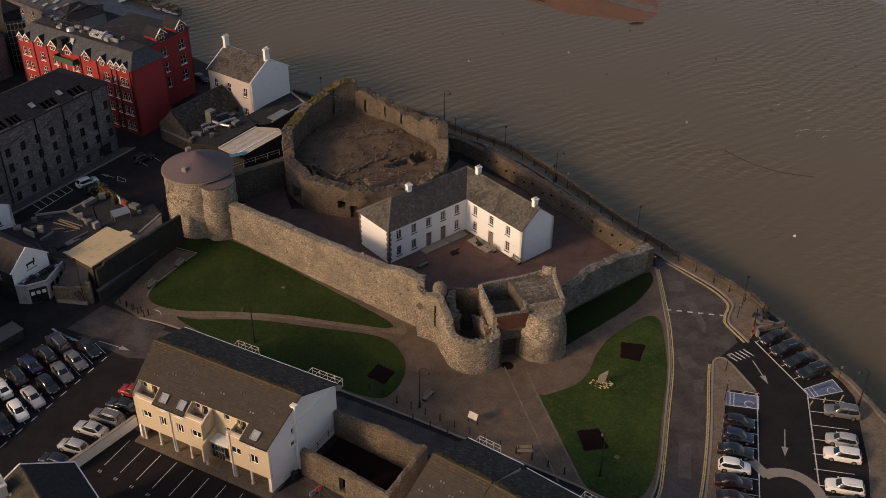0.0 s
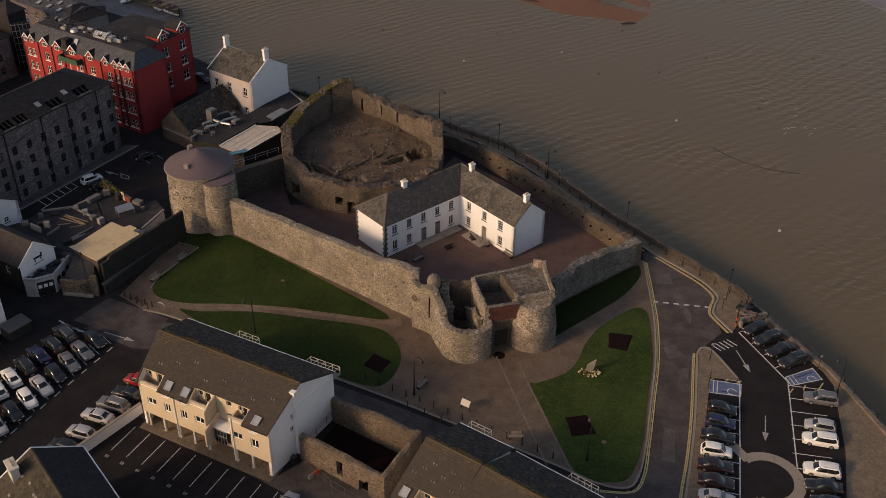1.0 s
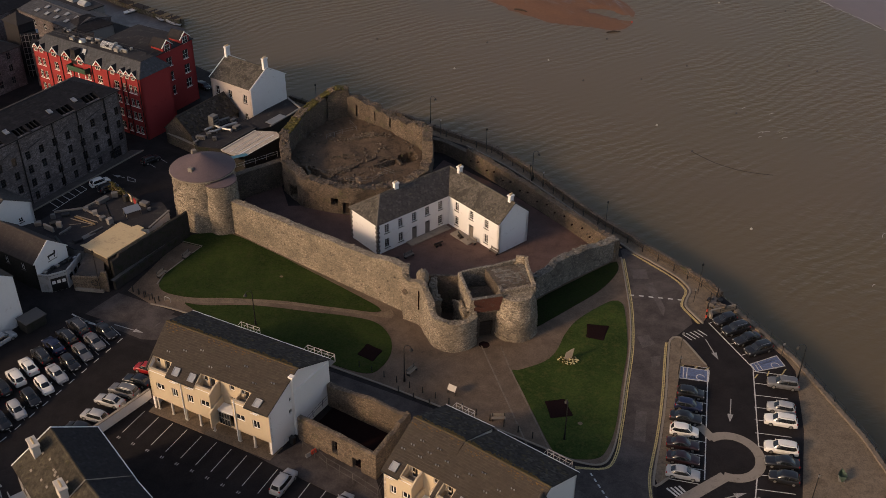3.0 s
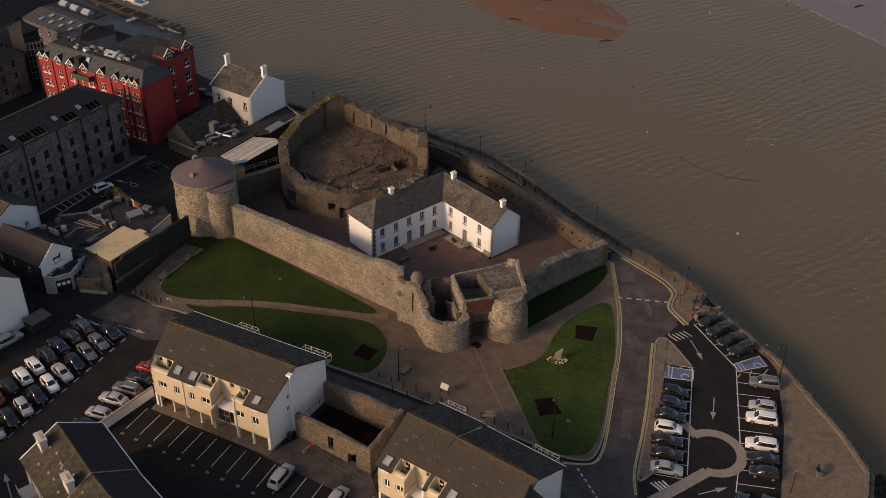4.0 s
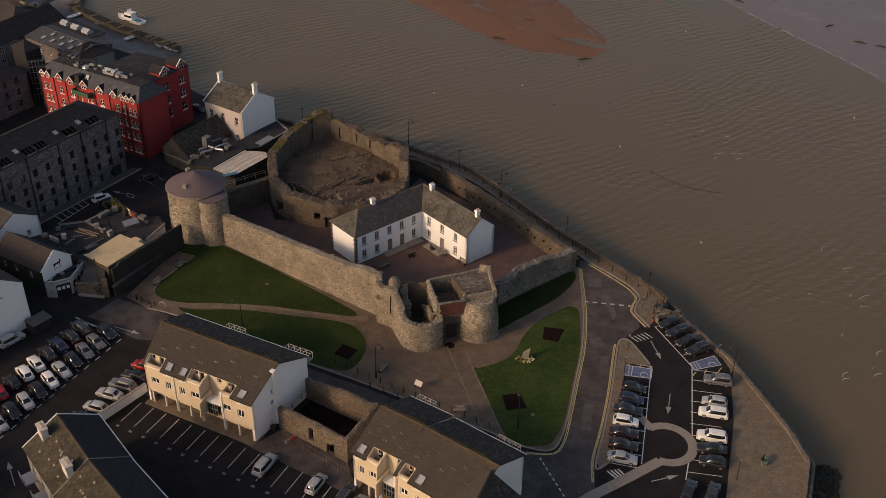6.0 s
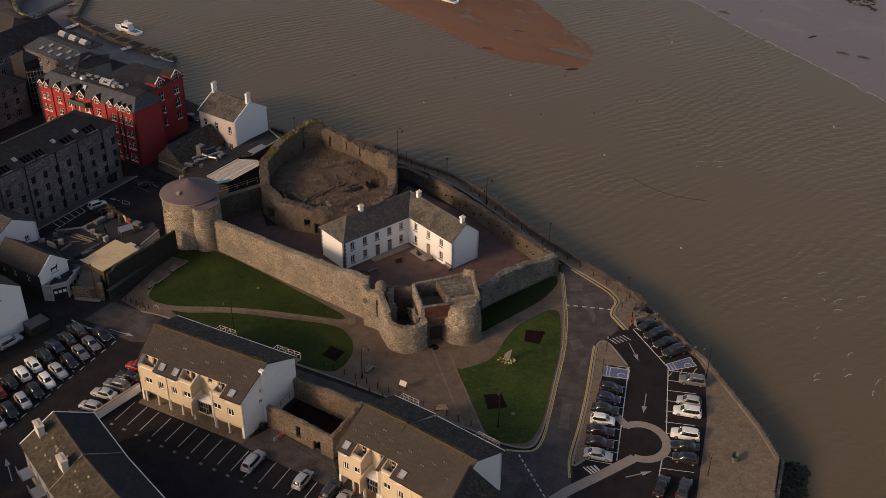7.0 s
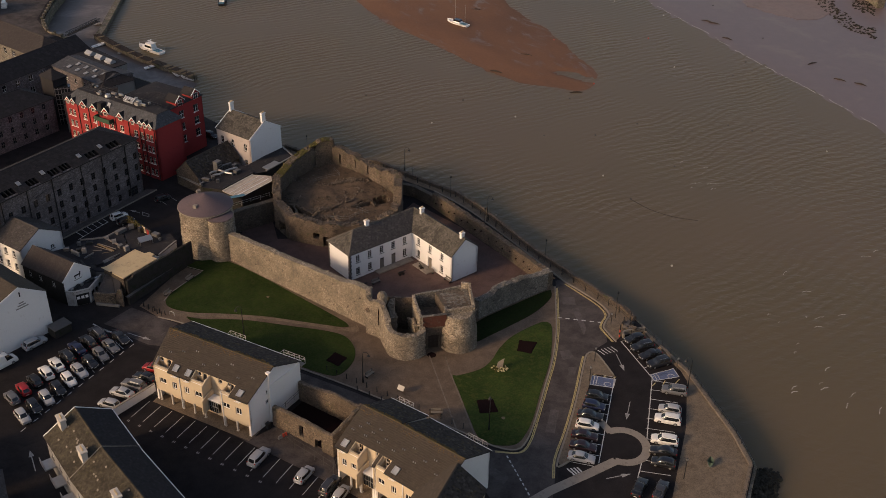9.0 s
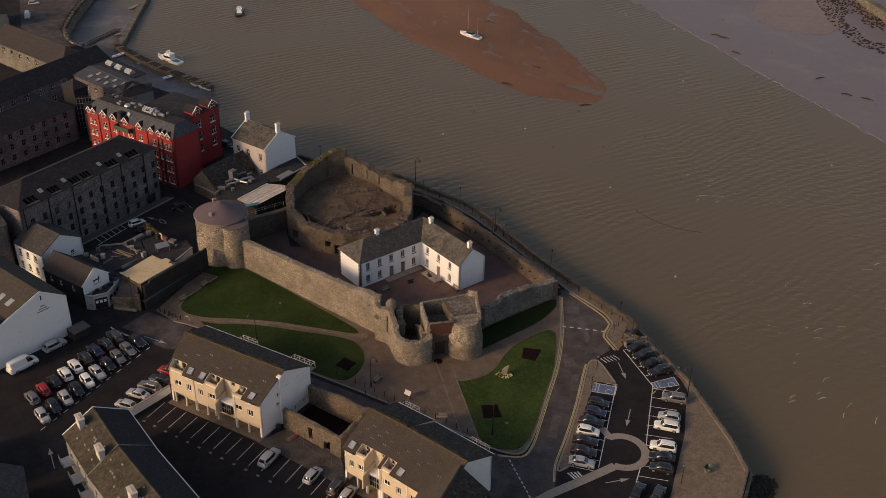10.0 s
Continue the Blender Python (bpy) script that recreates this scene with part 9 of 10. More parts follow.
strip(bm, smooth_line([(33.8, 106.0), (32.1, 111.2), (31.2, 112.1), (30.1, 111.4), (29.1, 108), (26.9, 99.6), (24.7, 92.4), (22.4, 85.6), (22.4, 84.3), (24.2, 85.6)], 0.8, False), 0.14, 0.0, 0.16)
tagged(link_mesh("kerb", bm, KERB), "pale kerb round the traffic island", "kerb", kind="structure")
bm = bmesh.new()
strip(bm, smooth_line([(35.7, 115.2), (34.7, 117.8), (34.2, 119.5), (34.9, 121.4), (35.8, 123.4), (34.8, 126.5), (31.6, 131.0), (29.4, 133.6), (27.0, 137.4), (23.7, 142.8), (16.4, 154.8), (10.8, 163.2), (4.5, 170.4)], 0.8, False), 0.13, 0.0, 0.20)
tagged(link_mesh("kerb", bm, KERB), "pale kerb along the promenade", "kerb", kind="structure")
yl = [smooth_line([(26.75 + o, 132.0), (26.1 + o, 124), (25.4 + o, 117.5), (24.0 + o, 110), (21.9 + o, 102.4), (19.7 + o, 94.6), (18.1 + o, 89.6), (16.6 + o * 0.6, 87.6 - o * 0.5), (13.3, 88.1 - o)], 0.8, False) for o in (0.45, 0.68)]
yl += [smooth_line([(29.7 - o, 111.0), (28.9 - o, 108.2), (26.7 - o, 99.8), (24.5 - o, 92.6), (22.2 - o, 86), (21.6 - o, 82)], 0.8, False) for o in (0.1, 0.3)]
yl += [smooth_line([(35.4 - o, 115.2), (34.4 - o, 117.8), (33.9 - o, 119.5), (34.6 - o, 121.5), (35.4 - o, 123.3), (34.4 - o, 126.3), (31.2 - o, 130.8), (29.2 - o, 133.4)], 0.8, False) for o in (0.15, 0.35)]
for line in yl:
    bm = bmesh.new()
    strip(bm, line, 0.075, 0.0, 0.03)
    tagged(link_mesh("yellow_line", bm, YELLOW), "worn yellow no-parking line", "road marking", kind="structure")
for a, b in (((3.5, 110.8), (7.9, 91.4)), ((6.2, 110.6), (7.0, 106.1)), ((7.0, 106.1), (10.6, 90.4))):
    bm = bmesh.new()
    strip(bm, [a, b], 0.10, 0.0, 0.055)
    tagged(link_mesh("paving_band", bm, BAND), "pale stone band across the forecourt", "pavement", kind="structure")
bm = bmesh.new()
spun(bm, [(0.01, 0.04), (0.75, 0.045), (0.8, 0.0)][::-1], 18, (3.9, 111.0), 0.05, cap=False)
tagged(link_mesh("manhole", bm, SOIL), "dark damp patch of sunken paving", "pavement", kind="structure")

for pts in ([(19.0, 115.4), (22.1, 114.8), (20.7, 111.5), (18.4, 112.3)], [(11.0, 99.2), (13.6, 99.6), (14.3, 96.4), (11.4, 96.0)], [(-12.4, 111.5), (-10.2, 109.9), (-11.5, 107.6), (-13.7, 109.2)]):
    f = thing("flower_bed", "square bed of bare dark soil cut in the lawn", "flower bed", group="flower beds in the lawns")
    bm = bmesh.new()
    c = Vector((sum(p[0] for p in pts) / 4, sum(p[1] for p in pts) / 4))
    rim = smooth_line(ring_line(pts, 0.9, True) and [tuple(p.to_2d()) for p in ring_line(pts, 0.9, True)], 0.4)
    n0 = [bm.verts.new((*p, 0.09)) for p in rim]
    n1 = [bm.verts.new((*(c + (Vector(p) - c) * 0.88), 0.16 + 0.05 * noise.noise(Vector((*p, 1)) * 2))) for p in rim]
    for i in range(len(rim)):
        j = (i + 1) % len(rim)
        bm.faces.new((n0[i], n0[j], n1[j], n1[i]))
    bm.faces.new(n1)
    part("soil", bm, SOIL, f)
for x, y, w in ((25.0, 96.0, 0), (15.0, 95.0, 0.3), (-26, 128, 0.25)):
    if w:
        bm = bmesh.new()
        spun(bm, [(0.01, 0.105), (w, 0.10), (w * 1.2, 0.08)][::-1], 12, (x, y), 0.1, cap=False)
        tagged(link_mesh("bare_patch", bm, PATH), "small bare patch in the lawn", "lawn", kind="structure")

# ---- promenade railing, lamps, benches, signs ----
rail = thing("promenade_railing", "dark iron railing along the sea wall", "railing")
line = ring_line([(p[0] - 0.75, p[1] - 0.55) for p in PARAPET], 3.3)
post = None
for p in line:
    if post is None:
        bm = bmesh.new()
        tube(bm, (0, 0, 0), (0, 0, 1.15), 0.10, 0.07, 6)
        bmesh.ops.create_icosphere(bm, subdivisions=1, radius=0.13, matrix=Matrix.Translation((0, 0, 1.2)))
        post = part("post", bm, IRON, rail)
        post.matrix_basis = pose(p.x, p.y, 0.1)
    else:
        again("post", post, rail, pose(p.x, p.y, 0.1))
for lv in (0.55, 1.05):
    for a, b in zip(line, line[1:]):
        bm = bmesh.new()
        tube(bm, (a.x, a.y, lv + 0.1), (b.x, b.y, lv + 0.1), 0.035, n=5)
        part("rail", bm, IRON, rail)
rail2 = thing("car_park_railing", "grey metal railing on the car park sea wall", "railing")
line = ring_line([(38.6, 117.0), (41.3, 118.1), (46.4, 107.0), (50.2, 91.4), (50.9, 84.9), (48.2, 78.6), (43, 61)], 2.4)
post = None
for p in line:
    if post is None:
        bm = bmesh.new()
        tube(bm, (0, 0, 0), (0, 0, 1.0), 0.05, 0.05, 6)
        post = part("post", bm, IRON, rail2)
        post.matrix_basis = pose(p.x, p.y, 0.25)
    else:
        again("post", post, rail2, pose(p.x, p.y, 0.25))
for lv in (0.6, 1.0):
    for a, b in zip(line, line[1:]):
        bm = bmesh.new()
        tube(bm, (a.x, a.y, lv + 0.25), (b.x, b.y, lv + 0.25), 0.03, n=5)
        part("rail", bm, IRON, rail2)
bm = bmesh.new()
strip(bm, [(37.2, 116.3), (37.1, 116.9), (37.5, 117.4), (41.3, 118.6)], 0.16, 0, 0.85)
tagged(link_mesh("corner_wall", bm, KERB), "low pale rendered wall at the car park corner", "wall", kind="structure")
bm = bmesh.new()
strip(bm, [(41.2, 118.0), (46.2, 106.9), (50.0, 91.4), (50.7, 84.9), (48.0, 78.6), (43, 61)], 0.3, 0, 0.35)
tagged(link_mesh("sea_wall_coping", bm, BAND), "pale stone coping on the sea wall", "coping", kind="structure")
par = thing("sea_parapet", "rough dark stone parapet along the promenade", "wall")
bm = rubble_wall(bmesh.new(), PARAPET[::-1], 0.75, lambda s, p: 0.85, base=-0.5, ragged=0.16, rough=0.10, step=0.7, seed=33, studs=0.5, crumbs=0.4)
bmesh.ops.translate(bm, vec=(0.5, 0.4, 0), verts=bm.verts)
part("masonry", bm, STONE_DARK, par, smooth=True)

lamp_proto = None


def street_lamp(x, y, h=5.6, ang=0, z=0.0, label="tall black iron street lamp with hanging lantern"):
    global lamp_proto
    if lamp_proto is not None and abs(h - 5.6) < 0.01:
        return tagged(copy_thing(lamp_proto, pose(x, y, z, 0, 0, ang)), label)
    l = thing("street_lamp", label, "street lamp", group="street lamps")
    l.matrix_basis = pose(x, y, z, 0, 0, ang)
    bm = bmesh.new()
    tube(bm, (0, 0, 0), (0, 0, 1.1), 0.16, 0.11, 8)
    tube(bm, (0, 0, 1.1), (0, 0, h), 0.085, 0.055, 8)
    part("pole", bm, IRON, l)
    bm = bmesh.new()
    pts = [(0, h), (0.15, h + 0.35), (0.5, h + 0.45), (0.85, h + 0.25), (0.95, h - 0.05)]
    for a, b in zip(pts, pts[1:]):
        tube(bm, (a[0], 0, a[1]), (b[0], 0, b[1]), 0.045, n=6)
    part("arm", bm, IRON, l)
    bm = bmesh.new()
    spun(bm, [(0.05, h), (0.12, h - 0.08), (0.27, h - 0.32), (0.28, h - 0.38), (0.15, h - 0.40)][::-1], 12, (0.95, 0), 0, cap=True)
    part("lantern", bm, IRON, l)
    bm = bmesh.new()
    spun(bm, [(0.01, h - 0.54), (0.12, h - 0.50), (0.16, h - 0.40)], 12, (0.95, 0), 0, cap=False)
    part("globe", bm, LAMP_CLEAR, l)
    if abs(h - 5.6) < 0.01:
        lamp_proto = l
    return l


for x, y, a in ((-7.2, 103.5, 0), (-28.4, 116.0, 190), (12.6, 92.2, 90), (15.4, 156.8, 0), (-2.2, 179.6, 0), (45.3, 102.6, 160)):
    street_lamp(x, y, 5.6, a, 0.1)
for x, y, h in ((8.0, 167.8, 5.1), (-0.3, 175.2, 3.4), (14.8, 155.0, 4.5), (17.1, 154.8, 3.2), (25.9, 141.0, 5.3), (36.7, 122.3, 5.7), (44.4, 107.0, 3.0), (29.6, 104.2, 3.2), (31.2, 109.6, 3.0), (-25.0, 187.0, 5.5), (-52.4, 124.6, 7.5), (40.2, 82.0, 4.0), (35.6, 120.3, 2.6)):
    s = thing("signpost", "slim dark metal pole with small fitting", "pole", group="slim poles")
    s.matrix_basis = pose(x, y, 0.05)
    bm = bmesh.new()
    tube(bm, (0, 0, 0), (0, 0, h), 0.06, 0.045, 6)
    part("pole", bm, IRON, s)
    bm = bmesh.new()
    box(bm, -0.15, 0.15, -0.06, -0.03, h - 0.5, h - 0.12, None, 0.01)
    part("sign_plate", bm, STEEL if h < 4.5 else IRON, s)
kiosk = thing("lifebuoy_post", "red and black banded post by the sea wall", "post")
kiosk.matrix_basis = pose(36.5, 116.6, 0.1)
for k in range(5):
    bm = bmesh.new()
    tube(bm, (0, 0, k * 0.5), (0, 0, (k + 1) * 0.5), 0.11, n=8)
    part("band", bm, ORANGE if k in (0, 2) else IRON, kiosk)
rustic = thing("plaque_cairn", "rough stone cairn with rusty iron frame", "monument")
rng = random.Random(4)
for k in range(16):
    bm = bmesh.new()
    r = rng.uniform(0.3, 0.6)
    x, y = 38.5 + rng.uniform(-0.7, 0.8), 119.3 + rng.uniform(-1.2, 1.2)
    box(bm, -r, r, -r * 0.7, r * 0.7, -r * 0.4, r * 0.4, pose(x, y, 0.25 + 0.09 * k * 0.55, rng.uniform(-9, 9), rng.uniform(-9, 9), rng.uniform(0, 180)), 0.05)
    part("stone", bm, [QUOIN, RUIN_STONE, IRON][k % 3], rustic)
for dx in (-0.7, 0.8):
    bm = bmesh.new()
    tube(bm, (38.2 + dx, 119.6 + dx, 0.1), (38.2 + dx, 119.6 + dx, 2.7), 0.07, n=6)
    part("iron_frame", bm, IRON, rustic)


def bench(x, y, ang, label, mat):
    b = thing("bench", label, "bench", group="public benches")
    b.matrix_basis = pose(x, y, 0.05, 0, 0, ang)
    for k in range(4):
        bm = bmesh.new()
        box(bm, -0.9, 0.9, -0.25 + k * 0.13, -0.15 + k * 0.13, 0.42, 0.46)
        part("seat_slat", bm, mat, b)
    for k in range(3):
        bm = bmesh.new()
        box(bm, -0.9, 0.9, 0.26, 0.30, 0.55 + k * 0.14, 0.65 + k * 0.14)
        part("back_slat", bm, mat, b)
    for x0 in (-0.8, 0.72):
        bm = bmesh.new()
        box(bm, x0, x0 + 0.08, -0.22, 0.3, 0, 0.42)
        box(bm, x0, x0 + 0.08, 0.24, 0.3, 0.42, 0.98)
        part("leg", bm, IRON, b)


bench(-6.2, 105.2, 52, "pale stone-topped bench by the forecourt lamp", KERB)
bench(4.7, 95.8, 0, "pale bench at the forecourt edge", KERB)
bench(-41.3, 133.7, 62, "pale bench beside the lawn path", KERB)
bench(-44.2, 128.6, 62, "pale bench beside the lawn path", KERB)
for x, y, a in ((-6.5, 133.0, TH), (3.6, 137.0, TH - 90), (6.9, 133.9, TH - 90)):
    bench(x, y, a, "weathered wooden bench against the barracks", TIMBER)
for x, y in ((-1.8, 136.2), (1.8, 138.6), (-8.8, 131.8)):
    c = thing("cannon", "small dark cannon in the courtyard", "cannon")
    c.matrix_basis = pose(x, y, 0.04, 0, 0, 30 if x < 0 else 110)
    bm = bmesh.new()
    tube(bm, (-0.7, 0, 0.55), (0.8, 0, 0.62), 0.17, 0.11, 10)
    part("barrel", bm, IRON, c)
    bm = bmesh.new()
    box(bm, -0.7, 0.4, -0.25, 0.25, 0.22, 0.42, None, 0.03)
    part("carriage", bm, TIMBER_DARK, c)
    for xx in (-0.5, 0.25):
        for yy in (-0.3, 0.3):
            bm = bmesh.new()
            tube(bm, (xx, yy - 0.05, 0.2), (xx, yy + 0.05, 0.2), 0.2, n=10)
            part("wheel", bm, IRON, c)
board = thing("information_board", "white information board on two legs", "sign")
board.matrix_basis = pose(-1.0, 100.8, 0.05, 0, 0, -35)
bm = bmesh.new()
box(bm, -0.6, 0.6, -0.03, 0.03, -0.4, 0.4, pose(0, 0, 1.1, -35, 0, 0), 0.01)
part("panel", bm, PALE_CREAM, board)
for x in (-0.6, 0.6):
    bm = bmesh.new()
    box(bm, x - 0.04, x + 0.04, -0.04, 0.04, 0, 1.1)
    part("leg", bm, IRON, board)
mark = thing("stone_memorial", "pale slanted memorial slab in a flower ring", "memorial")
mark.matrix_basis = pose(15.1, 107.4, 0.05)
bm = bmesh.new()
v0 = [bm.verts.new(p) for p in ((-0.5, -0.12, 0), (0.45, -0.12, 0), (0.75, -0.1, 2.1), (-0.3, -0.1, 1.3))]
v1 = [bm.verts.new(p) for p in ((-0.5, 0.12, 0), (0.45, 0.12, 0), (0.75, 0.1, 2.1), (-0.3, 0.1, 1.3))]
bm.faces.new(v0)
bm.faces.new(v1[::-1])
for i in range(4):
    bm.faces.new((v0[i], v1[i], v1[(i + 1) % 4], v0[(i + 1) % 4]))
part("slab", bm, KERB, mark)
fl = bmesh.new()
lf = bmesh.new()
rng = random.Random(6)
for k in range(150):
    a, r = rng.uniform(0, math.tau), rng.uniform(0.25, 1.25)
    x, y = r * math.cos(a) * 1.15, r * math.sin(a) * 0.8 - 0.3
    bmesh.ops.create_icosphere(fl if k % 2 else lf, subdivisions=1, radius=rng.uniform(0.06, 0.13), matrix=Matrix.Translation((x, y, rng.uniform(0.12, 0.42))))
tagged(part("flowers", fl, FLOWER, mark, "pale yellow flower heads"), kind="stuff")
tagged(part("leaves", lf, MOSS, mark), kind="stuff")
for k in range(8):
    x, y = -47.6 + 0.95 * k, 124.5 - 0.7 * k
    if k > 4:
        x, y = -8 + (k - 5) * 2.0, 101.4 - (k - 5) * 1.3
    b = thing("bollard", "black iron bollard at the pavement edge", "bollard", group="bollards")
    b.matrix_basis = pose(x, y, 0.03)
    bm = bmesh.new()
    spun(bm, [(0.10, 0), (0.10, 0.12), (0.07, 0.16), (0.065, 0.85), (0.09, 0.9), (0.08, 0.98), (0.01, 1.05)], 10)
    part("body", bm, IRON, b)
for k in range(14):
    p = Vector((-14.0, 105.6)).lerp(Vector((8.0, 91.6)), k / 13)
    b = thing("bollard", "black iron bollard along the forecourt kerb", "bollard", group="bollards")
    b.matrix_basis = pose(p.x + 0.7, p.y + 1.0, 0.03)
    bm = bmesh.new()
    spun(bm, [(0.10, 0), (0.10, 0.12), (0.07, 0.16), (0.065, 0.85), (0.09, 0.9), (0.08, 0.98), (0.01, 1.05)], 10)
    part("body", bm, IRON, b)
scu = thing("boat_sculpture", "small upright boat-hull sculpture with green patina", "sculpture")
scu.matrix_basis = pose(44.7, 84.9, 0.06, 0, 0, 75) @ Matrix.Scale(0.6, 4)
bm = bmesh.new()
st = []
for k in range(9):
    t = k / 8
    w = 0.85 * math.sin(math.pi * min(1, t * 0.75 + 0.25))
    z0, z1 = 0.05 + 0.9 * t ** 3, 1.3 + 0.6 * abs(t - 0.4)
    x = -1.0 + 2.4 * t
    st.append([bm.verts.new(p) for p in ((x, -w, z1), (x, -w * 0.7, (z0 + z1) / 2), (x, 0, z0), (x, w * 0.7, (z0 + z1) / 2), (x, w, z1))])
for a, b in zip(st, st[1:]):
    for i in range(4):
        bm.faces.new((a[i], b[i], b[i + 1], a[i + 1]))
bm.faces.new(st[0])
bmesh.ops.solidify(bm, geom=bm.faces[:], thickness=0.08)
part("hull", bm, TEAL, scu)
bm = bmesh.new()
box(bm, -0.9, 0.9, -0.6, 0.6, 0, 0.12, None, 0.03)
part("plinth", bm, CONCRETE, scu)
lw = thing("car_park_wall", "low pale rendered wall between the car parks", "wall")
bm = bmesh.new()
strip(bm, [(-46.2, 93.0), (-40.0, 101.0)], 0.14, 0, 1.5)
part("wall", bm, GABLE_WHITE, lw)
bm = bmesh.new()
strip(bm, [(-46.2, 93.0), (-40.0, 101.0)], 0.19, 1.5, 1.58)
part("coping", bm, KERB, lw)
sheet("terrace_paving", [(-40.6, 100.6), (-23.2, 88.9), (-10.0, 80.4), (-9.3, 81.6), (-10.6, 86.4), (-19.8, 92.8), (-22.4, 90.4), (-39.6, 101.8)], ROAD, "worn brown paving before the apartments", "pavement", 0.07, False)
bin_ = thing("wheelie_bin", "dark wheeled bin beside the apartments", "bin")
bin_.matrix_basis = pose(-20.9, 92.3, 0.07, 0, 0, 60)
bm = bmesh.new()
hull(bm, (-0.25, 0.25, 0.25, 0.0), (-0.3, 0.3, 0.3, 0.95))
part("body", bm, PLASTIC, bin_)
bm = bmesh.new()
box(bm, -0.32, 0.32, -0.32, 0.32, 0.95, 1.03, None, 0.02)
part("lid", bm, PLASTIC, bin_)
for x, y, c in ((-18.2, 90.6, ORANGE), (-18.8, 90.0, GREY_RENDER)):
    b = thing("road_barrier", "plastic barrier block beside the mesh fence", "barrier")
    b.matrix_basis = pose(x, y, 0.07, 0, 0, 40)
    bm = bmesh.new()
    hull(bm, (-0.35, 0.35, 0.15, 0.0), (-0.35, 0.35, 0.06, 0.55))
    part("block", bm, c, b)

# ---- harbour: pier, pontoon, boats, buoys, rocks ----
pier = thing("stone_pier", "narrow dark stone harbour pier", "pier")
bm = bmesh.new()
strip(bm, [(-104.4, 330), (-103.9, 323), (-99.4, 280), (-99.2, 274.5)], 1.0, -6, -1.7)
part("pier_wall", bm, QUAY, pier)
bm = bmesh.new()
strip(bm, [(-99.4, 275.0), (-89.5, 264.2), (-80.4, 255.6), (-70.8, 248.0), (-62.6, 241.6)], 0.8, -5, -1.6)
part("breakwater", bm, QUAY, pier)
jl = ring_line([(-99.4, 275.0), (-89.5, 264.2), (-80.4, 255.6), (-70.8, 248.0), (-62.6, 241.6)], 0.9)
rng = random.Random(41)
for p, q in zip(jl, jl[1:]):
    bm = bmesh.new()
    a_ = math.degrees(math.atan2(q.y - p.y, q.x - p.x))
    box(bm, -0.38, 0.38, -1.05 - rng.uniform(0, 0.15), 1.05 + rng.uniform(0, 0.15), -1.58, -1.48, pose(p.x, p.y, 0, 0, 0, a_ + rng.uniform(-2, 2)))
    part("deck_plank", bm, PLANK if rng.random() < 0.25 else TIMBER_DARK, pier)
for p in ring_line([(-98.9, 273.6), (-89.1, 263.4), (-80.0, 254.8), (-70.4, 247.2), (-62.6, 240.9)], 4.0):
    bm = bmesh.new()
    tube(bm, (p.x, p.y, -3.5), (p.x, p.y, -1.0), 0.14, n=6)
    part("pile", bm, TIMBER_DARK, pier)
gang = thing("gangway", "sloping metal gangway to the pontoon", "gangway")
bm = bmesh.new()
m = look((-106.2, 268.6, 0.2), (-102.6, 288.4, -1.6))
for x in (-0.6, 0.6):
    for y in (0.0, 0.9):
        tube(bm, m @ V(x, y, 0), m @ V(x, y, -20), 0.11, n=5)
for k in range(10):
    for x in (-0.6, 0.6):
        tube(bm, m @ V(x, 0, -k * 2.0), m @ V(x, 0.9, -k * 2.0 - 1.0), 0.06, n=5)
        tube(bm, m @ V(x, 0.9, -k * 2.0 - 1.0), m @ V(x, 0, -k * 2.0 - 2.0), 0.06, n=5)
part("truss", bm, IRON, gang)
bm = bmesh.new()
box(bm, -0.55, 0.55, -0.03, 0.03, -20, 0, m)
part("deck", bm, TIMBER_DARK, gang)
bm = bmesh.new()
prism(bm, [(-121.5, 326), (-120.7, 299), (-118.2, 283), (-113, 272.5), (-106.8, 267.5), (-96, 255), (-86, 243), (-78, 236), (-69, 229.5), (-64, 224), (-61.5, 239.0), (-69.4, 245.6), (-77.5, 252), (-91, 265.6), (-98.0, 276.6), (-101.5, 312)], -3.6, lambda x, y: -2.93)
tagged(link_mesh("inner_mud", bm, BASIN_MUD), "wet mud in the drained inner basin", "mud", kind="structure")


